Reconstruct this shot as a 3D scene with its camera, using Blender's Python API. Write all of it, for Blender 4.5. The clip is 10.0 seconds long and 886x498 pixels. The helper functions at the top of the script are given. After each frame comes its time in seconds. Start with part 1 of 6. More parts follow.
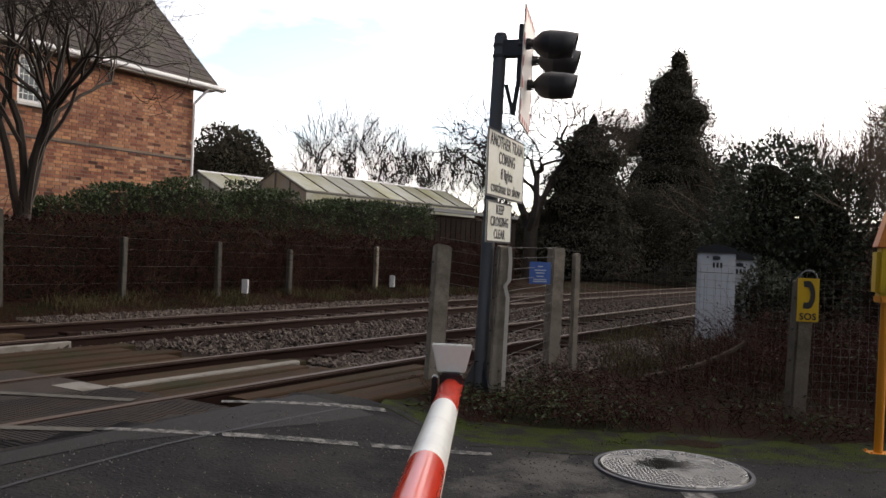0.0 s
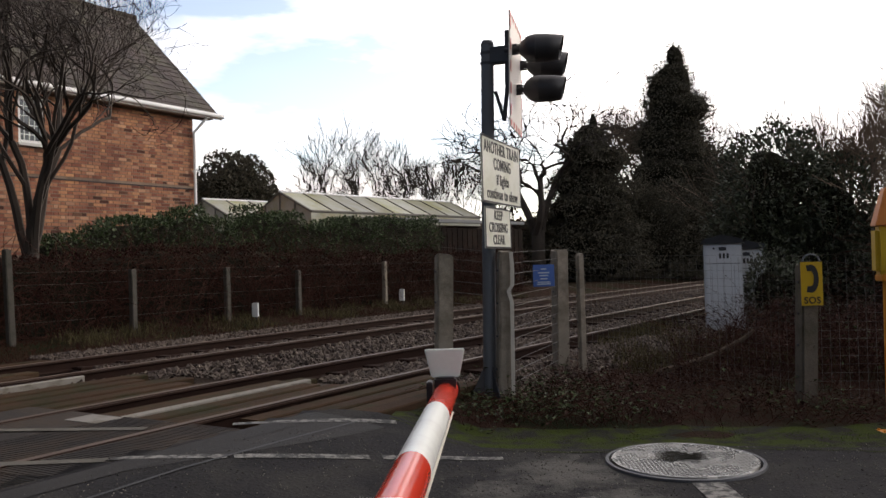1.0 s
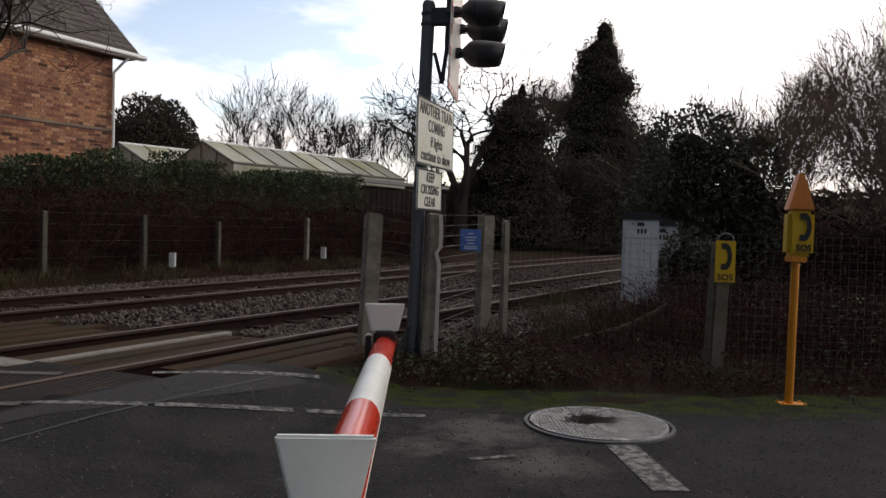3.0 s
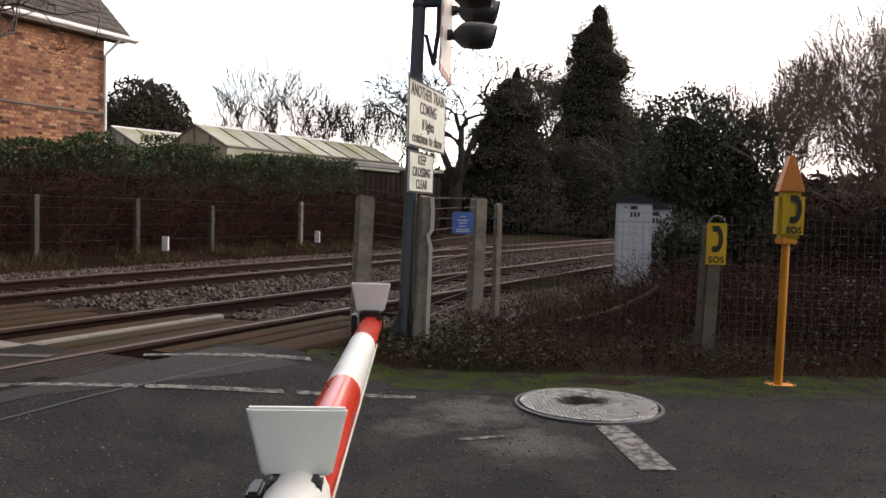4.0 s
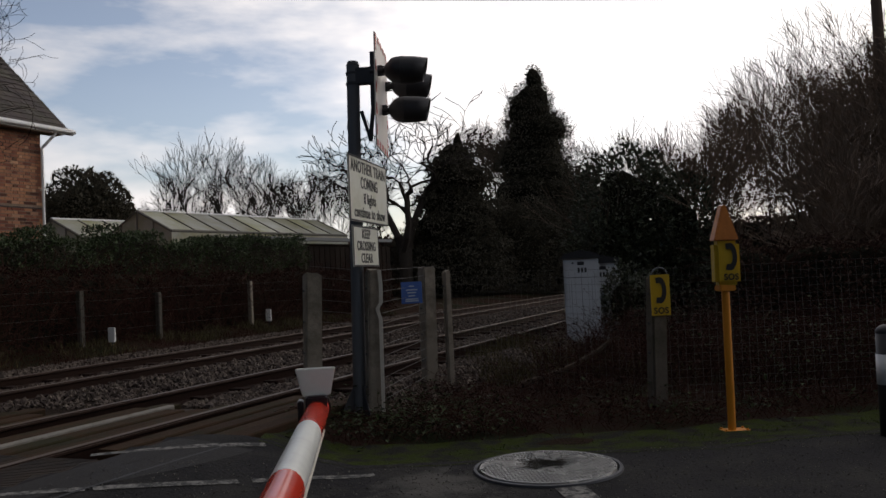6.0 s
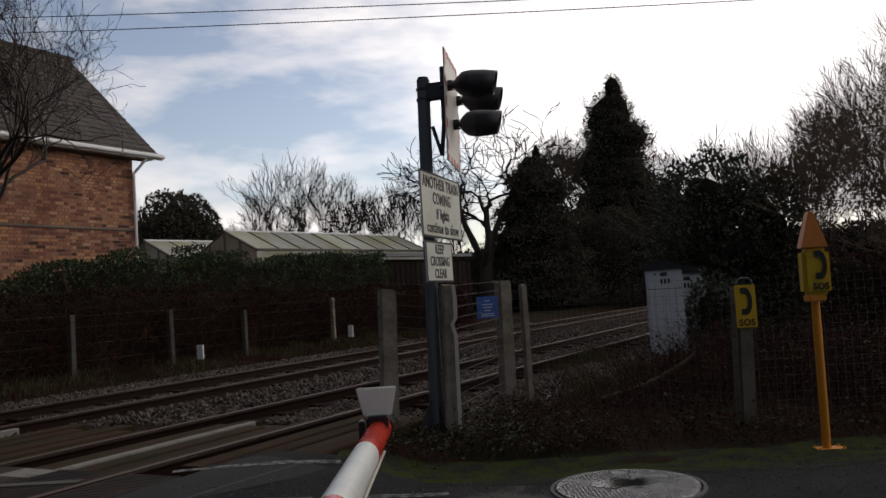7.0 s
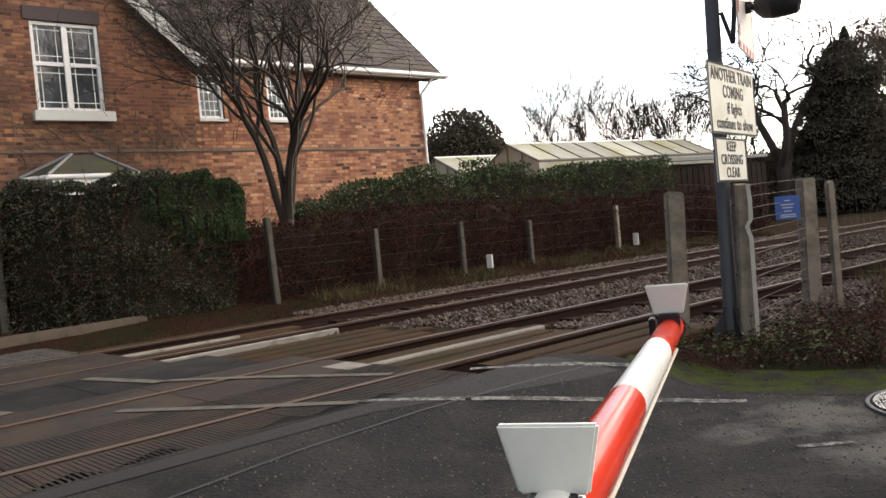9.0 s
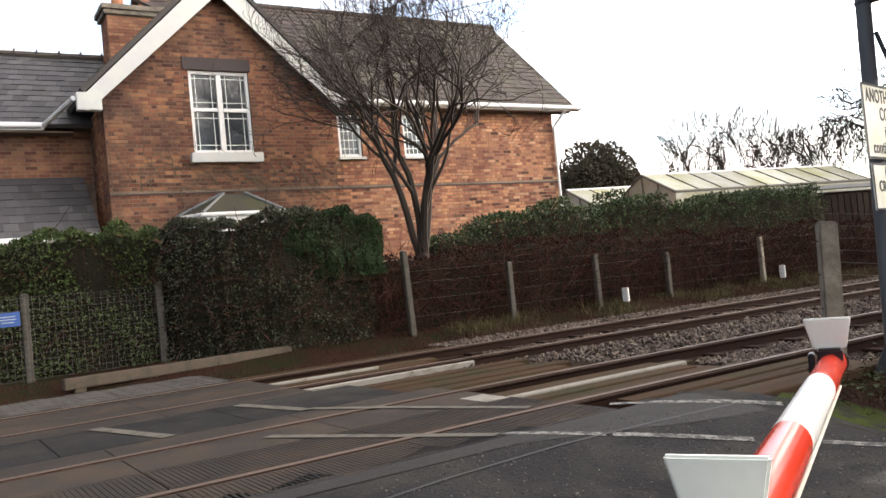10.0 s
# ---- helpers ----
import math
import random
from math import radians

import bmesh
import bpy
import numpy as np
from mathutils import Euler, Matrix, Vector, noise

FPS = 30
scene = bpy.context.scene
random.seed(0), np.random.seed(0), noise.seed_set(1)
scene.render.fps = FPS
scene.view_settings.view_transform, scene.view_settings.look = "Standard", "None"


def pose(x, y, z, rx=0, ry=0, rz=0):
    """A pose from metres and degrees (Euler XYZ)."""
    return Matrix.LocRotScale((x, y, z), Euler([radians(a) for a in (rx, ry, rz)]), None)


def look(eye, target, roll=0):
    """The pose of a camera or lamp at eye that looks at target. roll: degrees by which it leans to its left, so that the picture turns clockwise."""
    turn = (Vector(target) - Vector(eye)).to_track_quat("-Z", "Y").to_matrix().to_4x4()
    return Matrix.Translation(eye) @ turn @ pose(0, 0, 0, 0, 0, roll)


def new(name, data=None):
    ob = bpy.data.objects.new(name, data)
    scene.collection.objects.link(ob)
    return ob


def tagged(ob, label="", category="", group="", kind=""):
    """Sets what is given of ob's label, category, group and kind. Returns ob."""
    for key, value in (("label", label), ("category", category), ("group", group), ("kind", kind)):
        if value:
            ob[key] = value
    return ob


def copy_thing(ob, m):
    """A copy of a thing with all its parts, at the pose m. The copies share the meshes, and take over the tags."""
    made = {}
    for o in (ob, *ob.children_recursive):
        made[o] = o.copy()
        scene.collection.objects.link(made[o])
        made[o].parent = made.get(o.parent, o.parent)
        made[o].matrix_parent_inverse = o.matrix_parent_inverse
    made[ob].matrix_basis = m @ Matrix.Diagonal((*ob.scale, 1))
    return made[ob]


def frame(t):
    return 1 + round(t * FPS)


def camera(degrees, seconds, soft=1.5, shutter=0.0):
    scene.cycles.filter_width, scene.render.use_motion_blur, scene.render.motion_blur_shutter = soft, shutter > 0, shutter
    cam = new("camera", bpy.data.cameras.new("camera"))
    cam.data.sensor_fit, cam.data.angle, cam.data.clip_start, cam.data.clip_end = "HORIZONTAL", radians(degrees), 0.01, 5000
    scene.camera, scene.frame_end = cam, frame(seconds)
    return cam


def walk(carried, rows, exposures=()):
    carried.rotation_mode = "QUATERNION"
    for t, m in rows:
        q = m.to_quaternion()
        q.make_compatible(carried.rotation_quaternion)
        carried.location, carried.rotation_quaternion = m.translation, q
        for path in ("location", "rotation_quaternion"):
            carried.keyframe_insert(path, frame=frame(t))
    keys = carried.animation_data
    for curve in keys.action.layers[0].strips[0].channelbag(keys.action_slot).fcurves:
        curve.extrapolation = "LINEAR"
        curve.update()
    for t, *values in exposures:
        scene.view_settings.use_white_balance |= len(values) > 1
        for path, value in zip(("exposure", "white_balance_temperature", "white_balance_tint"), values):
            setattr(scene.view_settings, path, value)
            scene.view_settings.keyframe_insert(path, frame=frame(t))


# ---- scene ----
cam = camera(57.1, 10.0)
PATH = [
    (0, (0.118, 0.307, 1.335), (0.06, 2.307, 1.344), 2.3),
    (0.5, (0.202, 0.286, 1.321), (0.032, 2.278, 1.266), -0.2),
    (1, (0.205, 0.268, 1.319), (0.122, 2.266, 1.355), -1.7),
    (1.5, (0.185, 0.235, 1.311), (0.208, 2.234, 1.377), 1.4),
    (2, (0.148, 0.209, 1.314), (0.244, 2.207, 1.343), 1.6),
    (2.5, (0.113, 0.219, 1.31), (0.208, 2.217, 1.321), 1.6),
    (2.7, (0.113, 0.233, 1.307), (0.229, 2.23, 1.291), 1.5),
    (3.8, (0.152, 0.233, 1.281), (0.247, 2.228, 1.179), 1.6),
    (4, (0.153, 0.231, 1.283), (0.278, 2.225, 1.19), 1.5),
    (4.5, (0.159, 0.209, 1.316), (0.333, 2.202, 1.329), -0.6),
    (5, (0.18, 0.185, 1.319), (0.415, 2.17, 1.382), -2.5),
    (5.2, (0.191, 0.179, 1.324), (0.444, 2.162, 1.384), -2.7),
    (6.5, (0.21, 0.202, 1.325), (0.414, 2.19, 1.41), -2.9),
    (7, (0.285, 0.246, 1.33), (0.328, 2.243, 1.441), -3.7),
    (7.5, (0.304, 0.27, 1.319), (0.148, 2.262, 1.419), -3.7),
    (8, (0.305, 0.277, 1.315), (0.069, 2.262, 1.401), -4.2),
    (8.5, (0.289, 0.269, 1.289), (-0.06, 2.238, 1.268), -5.7),
    (8.6, (0.295, 0.266, 1.282), (-0.146, 2.216, 1.228), -5.4),
    (9, (0.27, 0.291, 1.282), (-0.377, 2.183, 1.23), -5.4),
    (9.5, (0.261, 0.265, 1.28), (-0.566, 2.086, 1.311), -5.8),
    (10, (0.242, 0.235, 1.283), (-0.691, 2.003, 1.343), -5.6),
]
EXPOSURES = [
    (0, -1.05, 7150, 17), (0.5, -1.03, 7200, 17), (1, -1.15, 7100, 17), (1.5, -1.35, 6900, 15),
    (2, -1.72, 6900, 16), (2.7, -1.72, 6950, 16), (3.8, -0.68, 7300, 18), (4.5, -0.65, 7400, 19),
    (5.0, -1.28, 7000, 16), (5.2, -1.65, 6850, 15), (6.5, -2.35, 6850, 16), (7, -2.2, 6900, 16), (7.5, -2.1, 6900, 16),
    (8, -2.1, 6900, 16), (8.4, -1.8, 7050, 17), (8.5, -1.6, 7100, 17), (8.7, -0.78, 7200, 16), (9, -0.38, 7400, 16),
    (9.5, -0.16, 7250, 15), (10, 0.0, 7250, 15),
]
walk(cam, [(t, look(eye, aim, lean)) for t, eye, aim, lean in PATH], EXPOSURES)

# ---- world, sun, exposure ----
world = bpy.data.worlds.new("sky")
scene.world = world
world.use_nodes = True
wn, wl = world.node_tree.nodes, world.node_tree.links
wn.clear()
SUN_EL, SUN_AZ = radians(17), radians(50)      # azimuth from +y towards +x
w_out = wn.new("ShaderNodeOutputWorld")
w_bg = wn.new("ShaderNodeBackground")
w_bg.inputs["Strength"].default_value = 0.15
w_sky = wn.new("ShaderNodeTexSky")
w_sky.sky_type = "NISHITA"
w_sky.sun_disc = False
w_sky.sun_elevation, w_sky.sun_rotation = SUN_EL, SUN_AZ
w_sky.altitude, w_sky.air_density, w_sky.dust_density = 50, 1.0, 1.5
w_tc = wn.new("ShaderNodeTexCoord")
w_map = wn.new("ShaderNodeMapping")
w_map.inputs["Scale"].default_value = (1.5, 1.5, 5.0)
w_map.inputs["Location"].default_value = (0.35, 0.1, 0.52)
w_noise = wn.new("ShaderNodeTexNoise")
w_noise.inputs["Scale"].default_value = 1.7
w_noise.inputs["Detail"].default_value = 8
w_noise.inputs["Roughness"].default_value = 0.55
w_ramp = wn.new("ShaderNodeValToRGB")
w_ramp.color_ramp.elements[0].position, w_ramp.color_ramp.elements[1].position = 0.37, 0.55
w_ramp.color_ramp.elements[0].color = (0.12, 0.12, 0.12, 1)
w_shade = wn.new("ShaderNodeTexNoise")
w_shade.inputs["Scale"].default_value = 3.1
w_shade.inputs["Detail"].default_value = 5
w_cloud = wn.new("ShaderNodeMixRGB")
w_cloud.inputs["Color1"].default_value = (10.3, 10.7, 11.2, 1)
w_cloud.inputs["Color2"].default_value = (15.0, 14.9, 14.6, 1)
w_mix = wn.new("ShaderNodeMixRGB")
wl.new(w_tc.outputs["Generated"], w_map.inputs["Vector"])
wl.new(w_map.outputs["Vector"], w_noise.inputs["Vector"])
wl.new(w_map.outputs["Vector"], w_shade.inputs["Vector"])
wl.new(w_noise.outputs["Fac"], w_ramp.inputs["Fac"])
wl.new(w_shade.outputs["Fac"], w_cloud.inputs["Fac"])
wl.new(w_ramp.outputs["Color"], w_mix.inputs["Fac"])
w_blue = wn.new("ShaderNodeVectorMath")
w_blue.operation = "MULTIPLY"
w_blue.inputs[1].default_value = (2.4, 2.65, 3.0)
wl.new(w_sky.outputs["Color"], w_blue.inputs[0])
wl.new(w_blue.outputs["Vector"], w_mix.inputs["Color1"])
# thin cloud glows towards the sun and is duller away from it
w_dot = wn.new("ShaderNodeVectorMath")
w_dot.operation = "DOT_PRODUCT"
w_dot.inputs[1].default_value = (math.sin(SUN_AZ) * math.cos(SUN_EL), math.cos(SUN_AZ) * math.cos(SUN_EL), math.sin(SUN_EL))
w_glow = wn.new("ShaderNodeMapRange")
w_glow.inputs["From Min"].default_value, w_glow.inputs["From Max"].default_value = -0.5, 1.0
w_glow.inputs["To Min"].default_value, w_glow.inputs["To Max"].default_value = 0.05, 2.5
w_scale = wn.new("ShaderNodeVectorMath")
w_scale.operation = "SCALE"
wl.new(w_tc.outputs["Generated"], w_dot.inputs[0])
wl.new(w_dot.outputs["Value"], w_glow.inputs["Value"])
wl.new(w_cloud.outputs["Color"], w_scale.inputs[0])
wl.new(w_glow.outputs["Result"], w_scale.inputs["Scale"])
wl.new(w_scale.outputs["Vector"], w_mix.inputs["Color2"])
# haze lifts the sky smoothly towards the horizon
w_sep = wn.new("ShaderNodeSeparateXYZ")
w_low = wn.new("ShaderNodeMapRange")
w_low.interpolation_type = "SMOOTHSTEP"
w_low.inputs["From Min"].default_value, w_low.inputs["From Max"].default_value = 0.75, 0.1
w_low.inputs["To Min"].default_value, w_low.inputs["To Max"].default_value = 0.92, 1.5
w_haze = wn.new("ShaderNodeVectorMath")
w_haze.operation = "SCALE"
wl.new(w_tc.outputs["Generated"], w_sep.inputs[0])
wl.new(w_sep.outputs["Z"], w_low.inputs["Value"])
wl.new(w_mix.outputs["Color"], w_haze.inputs[0])
wl.new(w_low.outputs["Result"], w_haze.inputs["Scale"])
wl.new(w_haze.outputs["Vector"], w_bg.inputs["Color"])
wl.new(w_bg.outputs["Background"], w_out.inputs["Surface"])

sun_data = bpy.data.lights.new("sun", "SUN")
sun_data.energy, sun_data.angle, sun_data.color = 1.3, radians(20), (1.0, 0.95, 0.87)
sun = new("sun", sun_data)
sun.matrix_world = look((60 * math.sin(SUN_AZ), 60 * math.cos(SUN_AZ), 60 * math.tan(SUN_EL)), (0, 0, 0))


# ---- materials ----
def material(name, base, rough=0.7, metal=0.0, var=0.25, scale=3.0, fine=60.0, bump=0.15, island=0.0, single=0.0, second=None, blend=(0.45, 0.62), second_scale=1.5, spec=0.5, distance=0.01, emit=0.0):
    """Noise at two scales over a base colour, an optional second colour in patches, and relief."""
    m = bpy.data.materials.new(name)
    m.use_nodes = True
    nt = m.node_tree
    nodes, links = nt.nodes, nt.links
    bsdf = nodes["Principled BSDF"]
    bsdf.inputs["Roughness"].default_value, bsdf.inputs["Metallic"].default_value = rough, metal
    bsdf.inputs["Specular IOR Level"].default_value = spec
    tc = nodes.new("ShaderNodeTexCoord")
    big, small = nodes.new("ShaderNodeTexNoise"), nodes.new("ShaderNodeTexNoise")
    big.inputs["Scale"].default_value, small.inputs["Scale"].default_value = scale, fine
    big.inputs["Detail"].default_value, small.inputs["Detail"].default_value = 6, 4
    for n in (big, small):
        links.new(tc.outputs["Object"], n.inputs["Vector"])
    mix = nodes.new("ShaderNodeMixRGB")
    mix.inputs["Color1"].default_value = (*[c * (1 - var) for c in base], 1)
    mix.inputs["Color2"].default_value = (*[min(1, c * (1 + var)) for c in base], 1)
    links.new(big.outputs["Fac"], mix.inputs["Fac"])
    out = mix.outputs["Color"]
    if second:
        n2, ramp, m2 = nodes.new("ShaderNodeTexNoise"), nodes.new("ShaderNodeValToRGB"), nodes.new("ShaderNodeMixRGB")
        n2.inputs["Scale"].default_value, n2.inputs["Detail"].default_value, n2.inputs["Roughness"].default_value = second_scale, 7, 0.65
        links.new(tc.outputs["Object"], n2.inputs["Vector"])
        ramp.color_ramp.elements[0].position, ramp.color_ramp.elements[1].position = blend
        links.new(n2.outputs["Fac"], ramp.inputs["Fac"])
        links.new(ramp.outputs["Color"], m2.inputs["Fac"])
        links.new(out, m2.inputs["Color1"])
        m2.inputs["Color2"].default_value = (*second, 1)
        out = m2.outputs["Color"]
    hsv = nodes.new("ShaderNodeHueSaturation")
    links.new(out, hsv.inputs["Color"])
    val = nodes.new("ShaderNodeMapRange")
    val.inputs["To Min"].default_value, val.inputs["To Max"].default_value = 1 - var * 0.8, 1 + var * 0.8
    links.new(small.outputs["Fac"], val.inputs["Value"])
    value = val.outputs["Result"]
    if island or single:
        src = nodes.new("ShaderNodeNewGeometry").outputs["Random Per Island"] if island else nodes.new("ShaderNodeObjectInfo").outputs["Random"]
        amount = island or single
        r = nodes.new("ShaderNodeMapRange")
        r.inputs["To Min"].default_value, r.inputs["To Max"].default_value = 1 - amount, 1 + amount
        links.new(src, r.inputs["Value"])
        mul = nodes.new("ShaderNodeMath")
        mul.operation = "MULTIPLY"
        links.new(value, mul.inputs[0]), links.new(r.outputs["Result"], mul.inputs[1])
        value = mul.outputs["Value"]
        hue = nodes.new("ShaderNodeMapRange")
        hue.inputs["To Min"].default_value, hue.inputs["To Max"].default_value = 0.5 - amount * 0.03, 0.5 + amount * 0.03
        links.new(src, hue.inputs["Value"]), links.new(hue.outputs["Result"], hsv.inputs["Hue"])
    links.new(value, hsv.inputs["Value"])
    links.new(hsv.outputs["Color"], bsdf.inputs["Base Color"])
    if bump:
        b = nodes.new("ShaderNodeBump")
        b.inputs["Strength"].default_value, b.inputs["Distance"].default_value = bump, distance
        links.new(small.outputs["Fac"], b.inputs["Height"])
        links.new(b.outputs["Normal"], bsdf.inputs["Normal"])
    rr = nodes.new("ShaderNodeMapRange")
    rr.inputs["To Min"].default_value, rr.inputs["To Max"].default_value = max(0.03, rough - 0.12), min(1, rough + 0.12)
    links.new(big.outputs["Fac"], rr.inputs["Value"]), links.new(rr.outputs["Result"], bsdf.inputs["Roughness"])
    return m


M_TARMAC = material("tarmac", (0.025, 0.024, 0.025), 0.88, var=0.75, scale=1.6, fine=48, bump=1.0, second=(0.041, 0.039, 0.036), second_scale=2.0, spec=0.08)


def silted(m, patches, pale):
    """Dried silt lying in ragged-edged patches (x, y, radius) on a surface, glossier where it is damp."""
    nt = m.node_tree
    nodes, links = nt.nodes, nt.links
    bsdf = nodes["Principled BSDF"]
    old = bsdf.inputs["Base Color"].links[0].from_socket
    tc, wob = nodes.new("ShaderNodeTexCoord"), nodes.new("ShaderNodeTexNoise")
    wob.inputs["Scale"].default_value, wob.inputs["Detail"].default_value, wob.inputs["Roughness"].default_value = 3.5, 9, 0.7
    links.new(tc.outputs["Object"], wob.inputs["Vector"])
    total = None
    for x, y, r in patches:
        near = nodes.new("ShaderNodeVectorMath")
        near.operation = "DISTANCE"
        near.inputs[1].default_value = (x, y, 0)
        links.new(tc.outputs["Object"], near.inputs[0])
        fall = nodes.new("ShaderNodeMapRange")
        fall.inputs["From Min"].default_value, fall.inputs["From Max"].default_value = r, 0.0
        fall.inputs["To Min"].default_value, fall.inputs["To Max"].default_value = 0.0, 0.55
        links.new(near.outputs["Value"], fall.inputs["Value"])
        if total is None:
            total = fall.outputs["Result"]
        else:
            mx = nodes.new("ShaderNodeMath")
            mx.operation = "MAXIMUM"
            links.new(total, mx.inputs[0]), links.new(fall.outputs["Result"], mx.inputs[1])
            total = mx.outputs["Value"]
    both = nodes.new("ShaderNodeMath")
    both.operation = "ADD"
    links.new(total, both.inputs[0]), links.new(wob.outputs["Fac"], both.inputs[1])
    edge = nodes.new("ShaderNodeMapRange")
    edge.inputs["From Min"].default_value, edge.inputs["From Max"].default_value = 0.72, 0.96
    links.new(both.outputs["Value"], edge.inputs["Value"])
    mix = nodes.new("ShaderNodeMixRGB")
    links.new(edge.outputs["Result"], mix.inputs["Fac"]), links.new(old, mix.inputs["Color1"])
    mix.inputs["Color2"].default_value = (*pale, 1)
    links.new(mix.outputs["Color"], bsdf.inputs["Base Color"])


silted(M_TARMAC, [(0.72, 5.35, 0.75), (0.95, 4.65, 0.6), (0.3, 5.0, 0.4)], (0.1, 0.095, 0.086))
M_TARMAC_NEW = material("smooth tarmac", (0.036, 0.034, 0.033), 0.75, var=0.3, scale=1.6, fine=140, bump=0.4, spec=0.15)
M_DECK = material("rubber crossing panel", (0.026, 0.02, 0.0165), 0.75, var=0.4, scale=2, fine=90, bump=0.5, spec=0.3, second=(0.05, 0.034, 0.023), second_scale=2.0, single=0.12)
M_PAVER = material("grey block paver", (0.062, 0.055, 0.05), 0.9, var=0.35, scale=5, fine=50, bump=0.4, single=0.3)
M_GRIT = material("road grit", (0.1, 0.09, 0.08), 0.9, var=0.3, bump=0, island=0.8)
M_LINEFAINT = material("faded road paint on rubber", (0.13, 0.12, 0.1), 0.85, var=0.35, scale=6, fine=60, bump=0.2, second=(0.06, 0.055, 0.048), blend=(0.5, 0.7), second_scale=8, spec=0.2)
M_TREAD = material("ribbed rubber", (0.023, 0.023, 0.024), 0.65, var=0.3, scale=3, fine=80, bump=0.3)
M_LINE = material("worn white road paint", (0.25, 0.24, 0.22), 0.85, var=0.3, scale=6, fine=90, bump=0.2, second=(0.06, 0.06, 0.058), blend=(0.42, 0.56), second_scale=16, spec=0.2)
M_EARTH = material("earth and dead grass", (0.031, 0.0155, 0.0105), 0.95, var=0.45, scale=1.2, fine=45, bump=0.9, second=(0.017, 0.019, 0.008), second_scale=0.8, spec=0.05, distance=0.03)
M_MOSS = material("moss on tarmac edge", (0.046, 0.062, 0.011), 0.95, var=0.5, scale=4, fine=70, bump=1.0, second=(0.028, 0.027, 0.024), blend=(0.42, 0.58), second_scale=4, spec=0.05, distance=0.02)
M_BALLAST = material("ballast bed", (0.028, 0.019, 0.014), 0.9, var=0.45, scale=3, fine=26, bump=1.0, second=(0.045, 0.031, 0.023), second_scale=1.5, distance=0.04, spec=0.05)
M_STONE = material("ballast stone", (0.108, 0.084, 0.07), 0.85, var=0.35, scale=8, fine=90, bump=0.4, island=0.6, spec=0.15)
M_TIMBER = material("weathered crossing timber", (0.058, 0.034, 0.02), 0.9, var=0.4, scale=2, fine=50, bump=0.5, spec=0.1, second=(0.035, 0.032, 0.016), second_scale=2.2, single=0.15)
M_WHITEWOOD = material("flaking white timber", (0.25, 0.23, 0.2), 0.8, var=0.2, scale=5, fine=60, bump=0.3, second=(0.16, 0.14, 0.11), second_scale=5, blend=(0.5, 0.65))
M_RUST = material("rusted rail steel", (0.026, 0.0125, 0.009), 0.85, metal=0.1, var=0.35, scale=5, fine=70, bump=0.3, spec=0.15)
M_RAILTOP = material("worn rail head", (0.095, 0.06, 0.043), 0.6, metal=0.1, var=0.25, scale=3, fine=60, bump=0.1)
M_CONCRETE = material("old concrete", (0.26, 0.225, 0.18), 0.9, var=0.25, scale=4, fine=60, bump=0.4, second=(0.15, 0.125, 0.095), second_scale=3.5, single=0.1)
M_MOSSPOST = material("mossy damp concrete", (0.12, 0.1, 0.078), 0.9, var=0.3, scale=4, fine=60, bump=0.4, second=(0.07, 0.062, 0.042), second_scale=3.5)
M_SLEEPER = material("sleeper", (0.06, 0.047, 0.04), 0.9, var=0.3, scale=4, fine=50, bump=0.5, single=0.2, spec=0.15)
M_STEEL = material("galvanised pole steel", (0.13, 0.14, 0.155), 0.6, metal=0.35, var=0.15, scale=5, fine=80, bump=0.1)
M_DARKSTEEL = material("dark steel", (0.05, 0.052, 0.06), 0.55, metal=0.3, var=0.2, scale=6, fine=70, bump=0.1)
M_WIRE = material("galvanised wire", (0.16, 0.15, 0.14), 0.7, metal=0.3, var=0.15, scale=5, fine=60, bump=0)
M_BLACK = material("black moulded housing", (0.018, 0.017, 0.02), 0.45, var=0.2, scale=6, fine=90, bump=0.08)
M_SIGNWHITE = material("off-white sign face", (0.72, 0.72, 0.63), 0.5, var=0.06, scale=4, fine=60, bump=0.03, second=(0.62, 0.62, 0.5), second_scale=4)
M_SIGNBLACK = material("black sign paint", (0.02, 0.02, 0.02), 0.6, var=0.1, bump=0)
M_BOARD = material("white backing board", (0.78, 0.72, 0.66), 0.55, var=0.06, scale=4, fine=60, bump=0.03)
M_REDPAINT = material("red sign paint", (0.5, 0.045, 0.03), 0.5, var=0.12, scale=4, fine=60, bump=0.03)
M_BOOMRED = material("red boom film", (0.6, 0.04, 0.018), 0.22, var=0.08, scale=4, fine=60, bump=0.02)
M_BOOMWHITE = material("white boom film", (0.71, 0.73, 0.69), 0.34, var=0.05, scale=4, fine=60, bump=0.02, second=(0.6, 0.6, 0.58), second_scale=5)
M_LAMPWHITE = material("white lamp hood", (0.86, 0.9, 0.84), 0.4, var=0.05, scale=5, fine=60, bump=0.02)
M_YELLOW = material("yellow enamel", (0.6, 0.38, 0.015), 0.45, var=0.1, scale=5, fine=60, bump=0.05, second=(0.5, 0.33, 0.03), second_scale=4, blend=(0.55, 0.75))
M_ORANGE = material("orange-yellow paint", (0.68, 0.25, 0.01), 0.5, var=0.1, scale=5, fine=60, bump=0.05)
M_ORANGECAP = material("faded orange hood", (0.62, 0.2, 0.03), 0.5, var=0.2, scale=5, fine=60, bump=0.05)
M_BLUE = material("blue sign enamel", (0.016, 0.075, 0.28), 0.4, var=0.08, bump=0.02)
M_FADEDTEXT = material("faded lettering", (0.3, 0.36, 0.45), 0.6, var=0.2, bump=0.02)
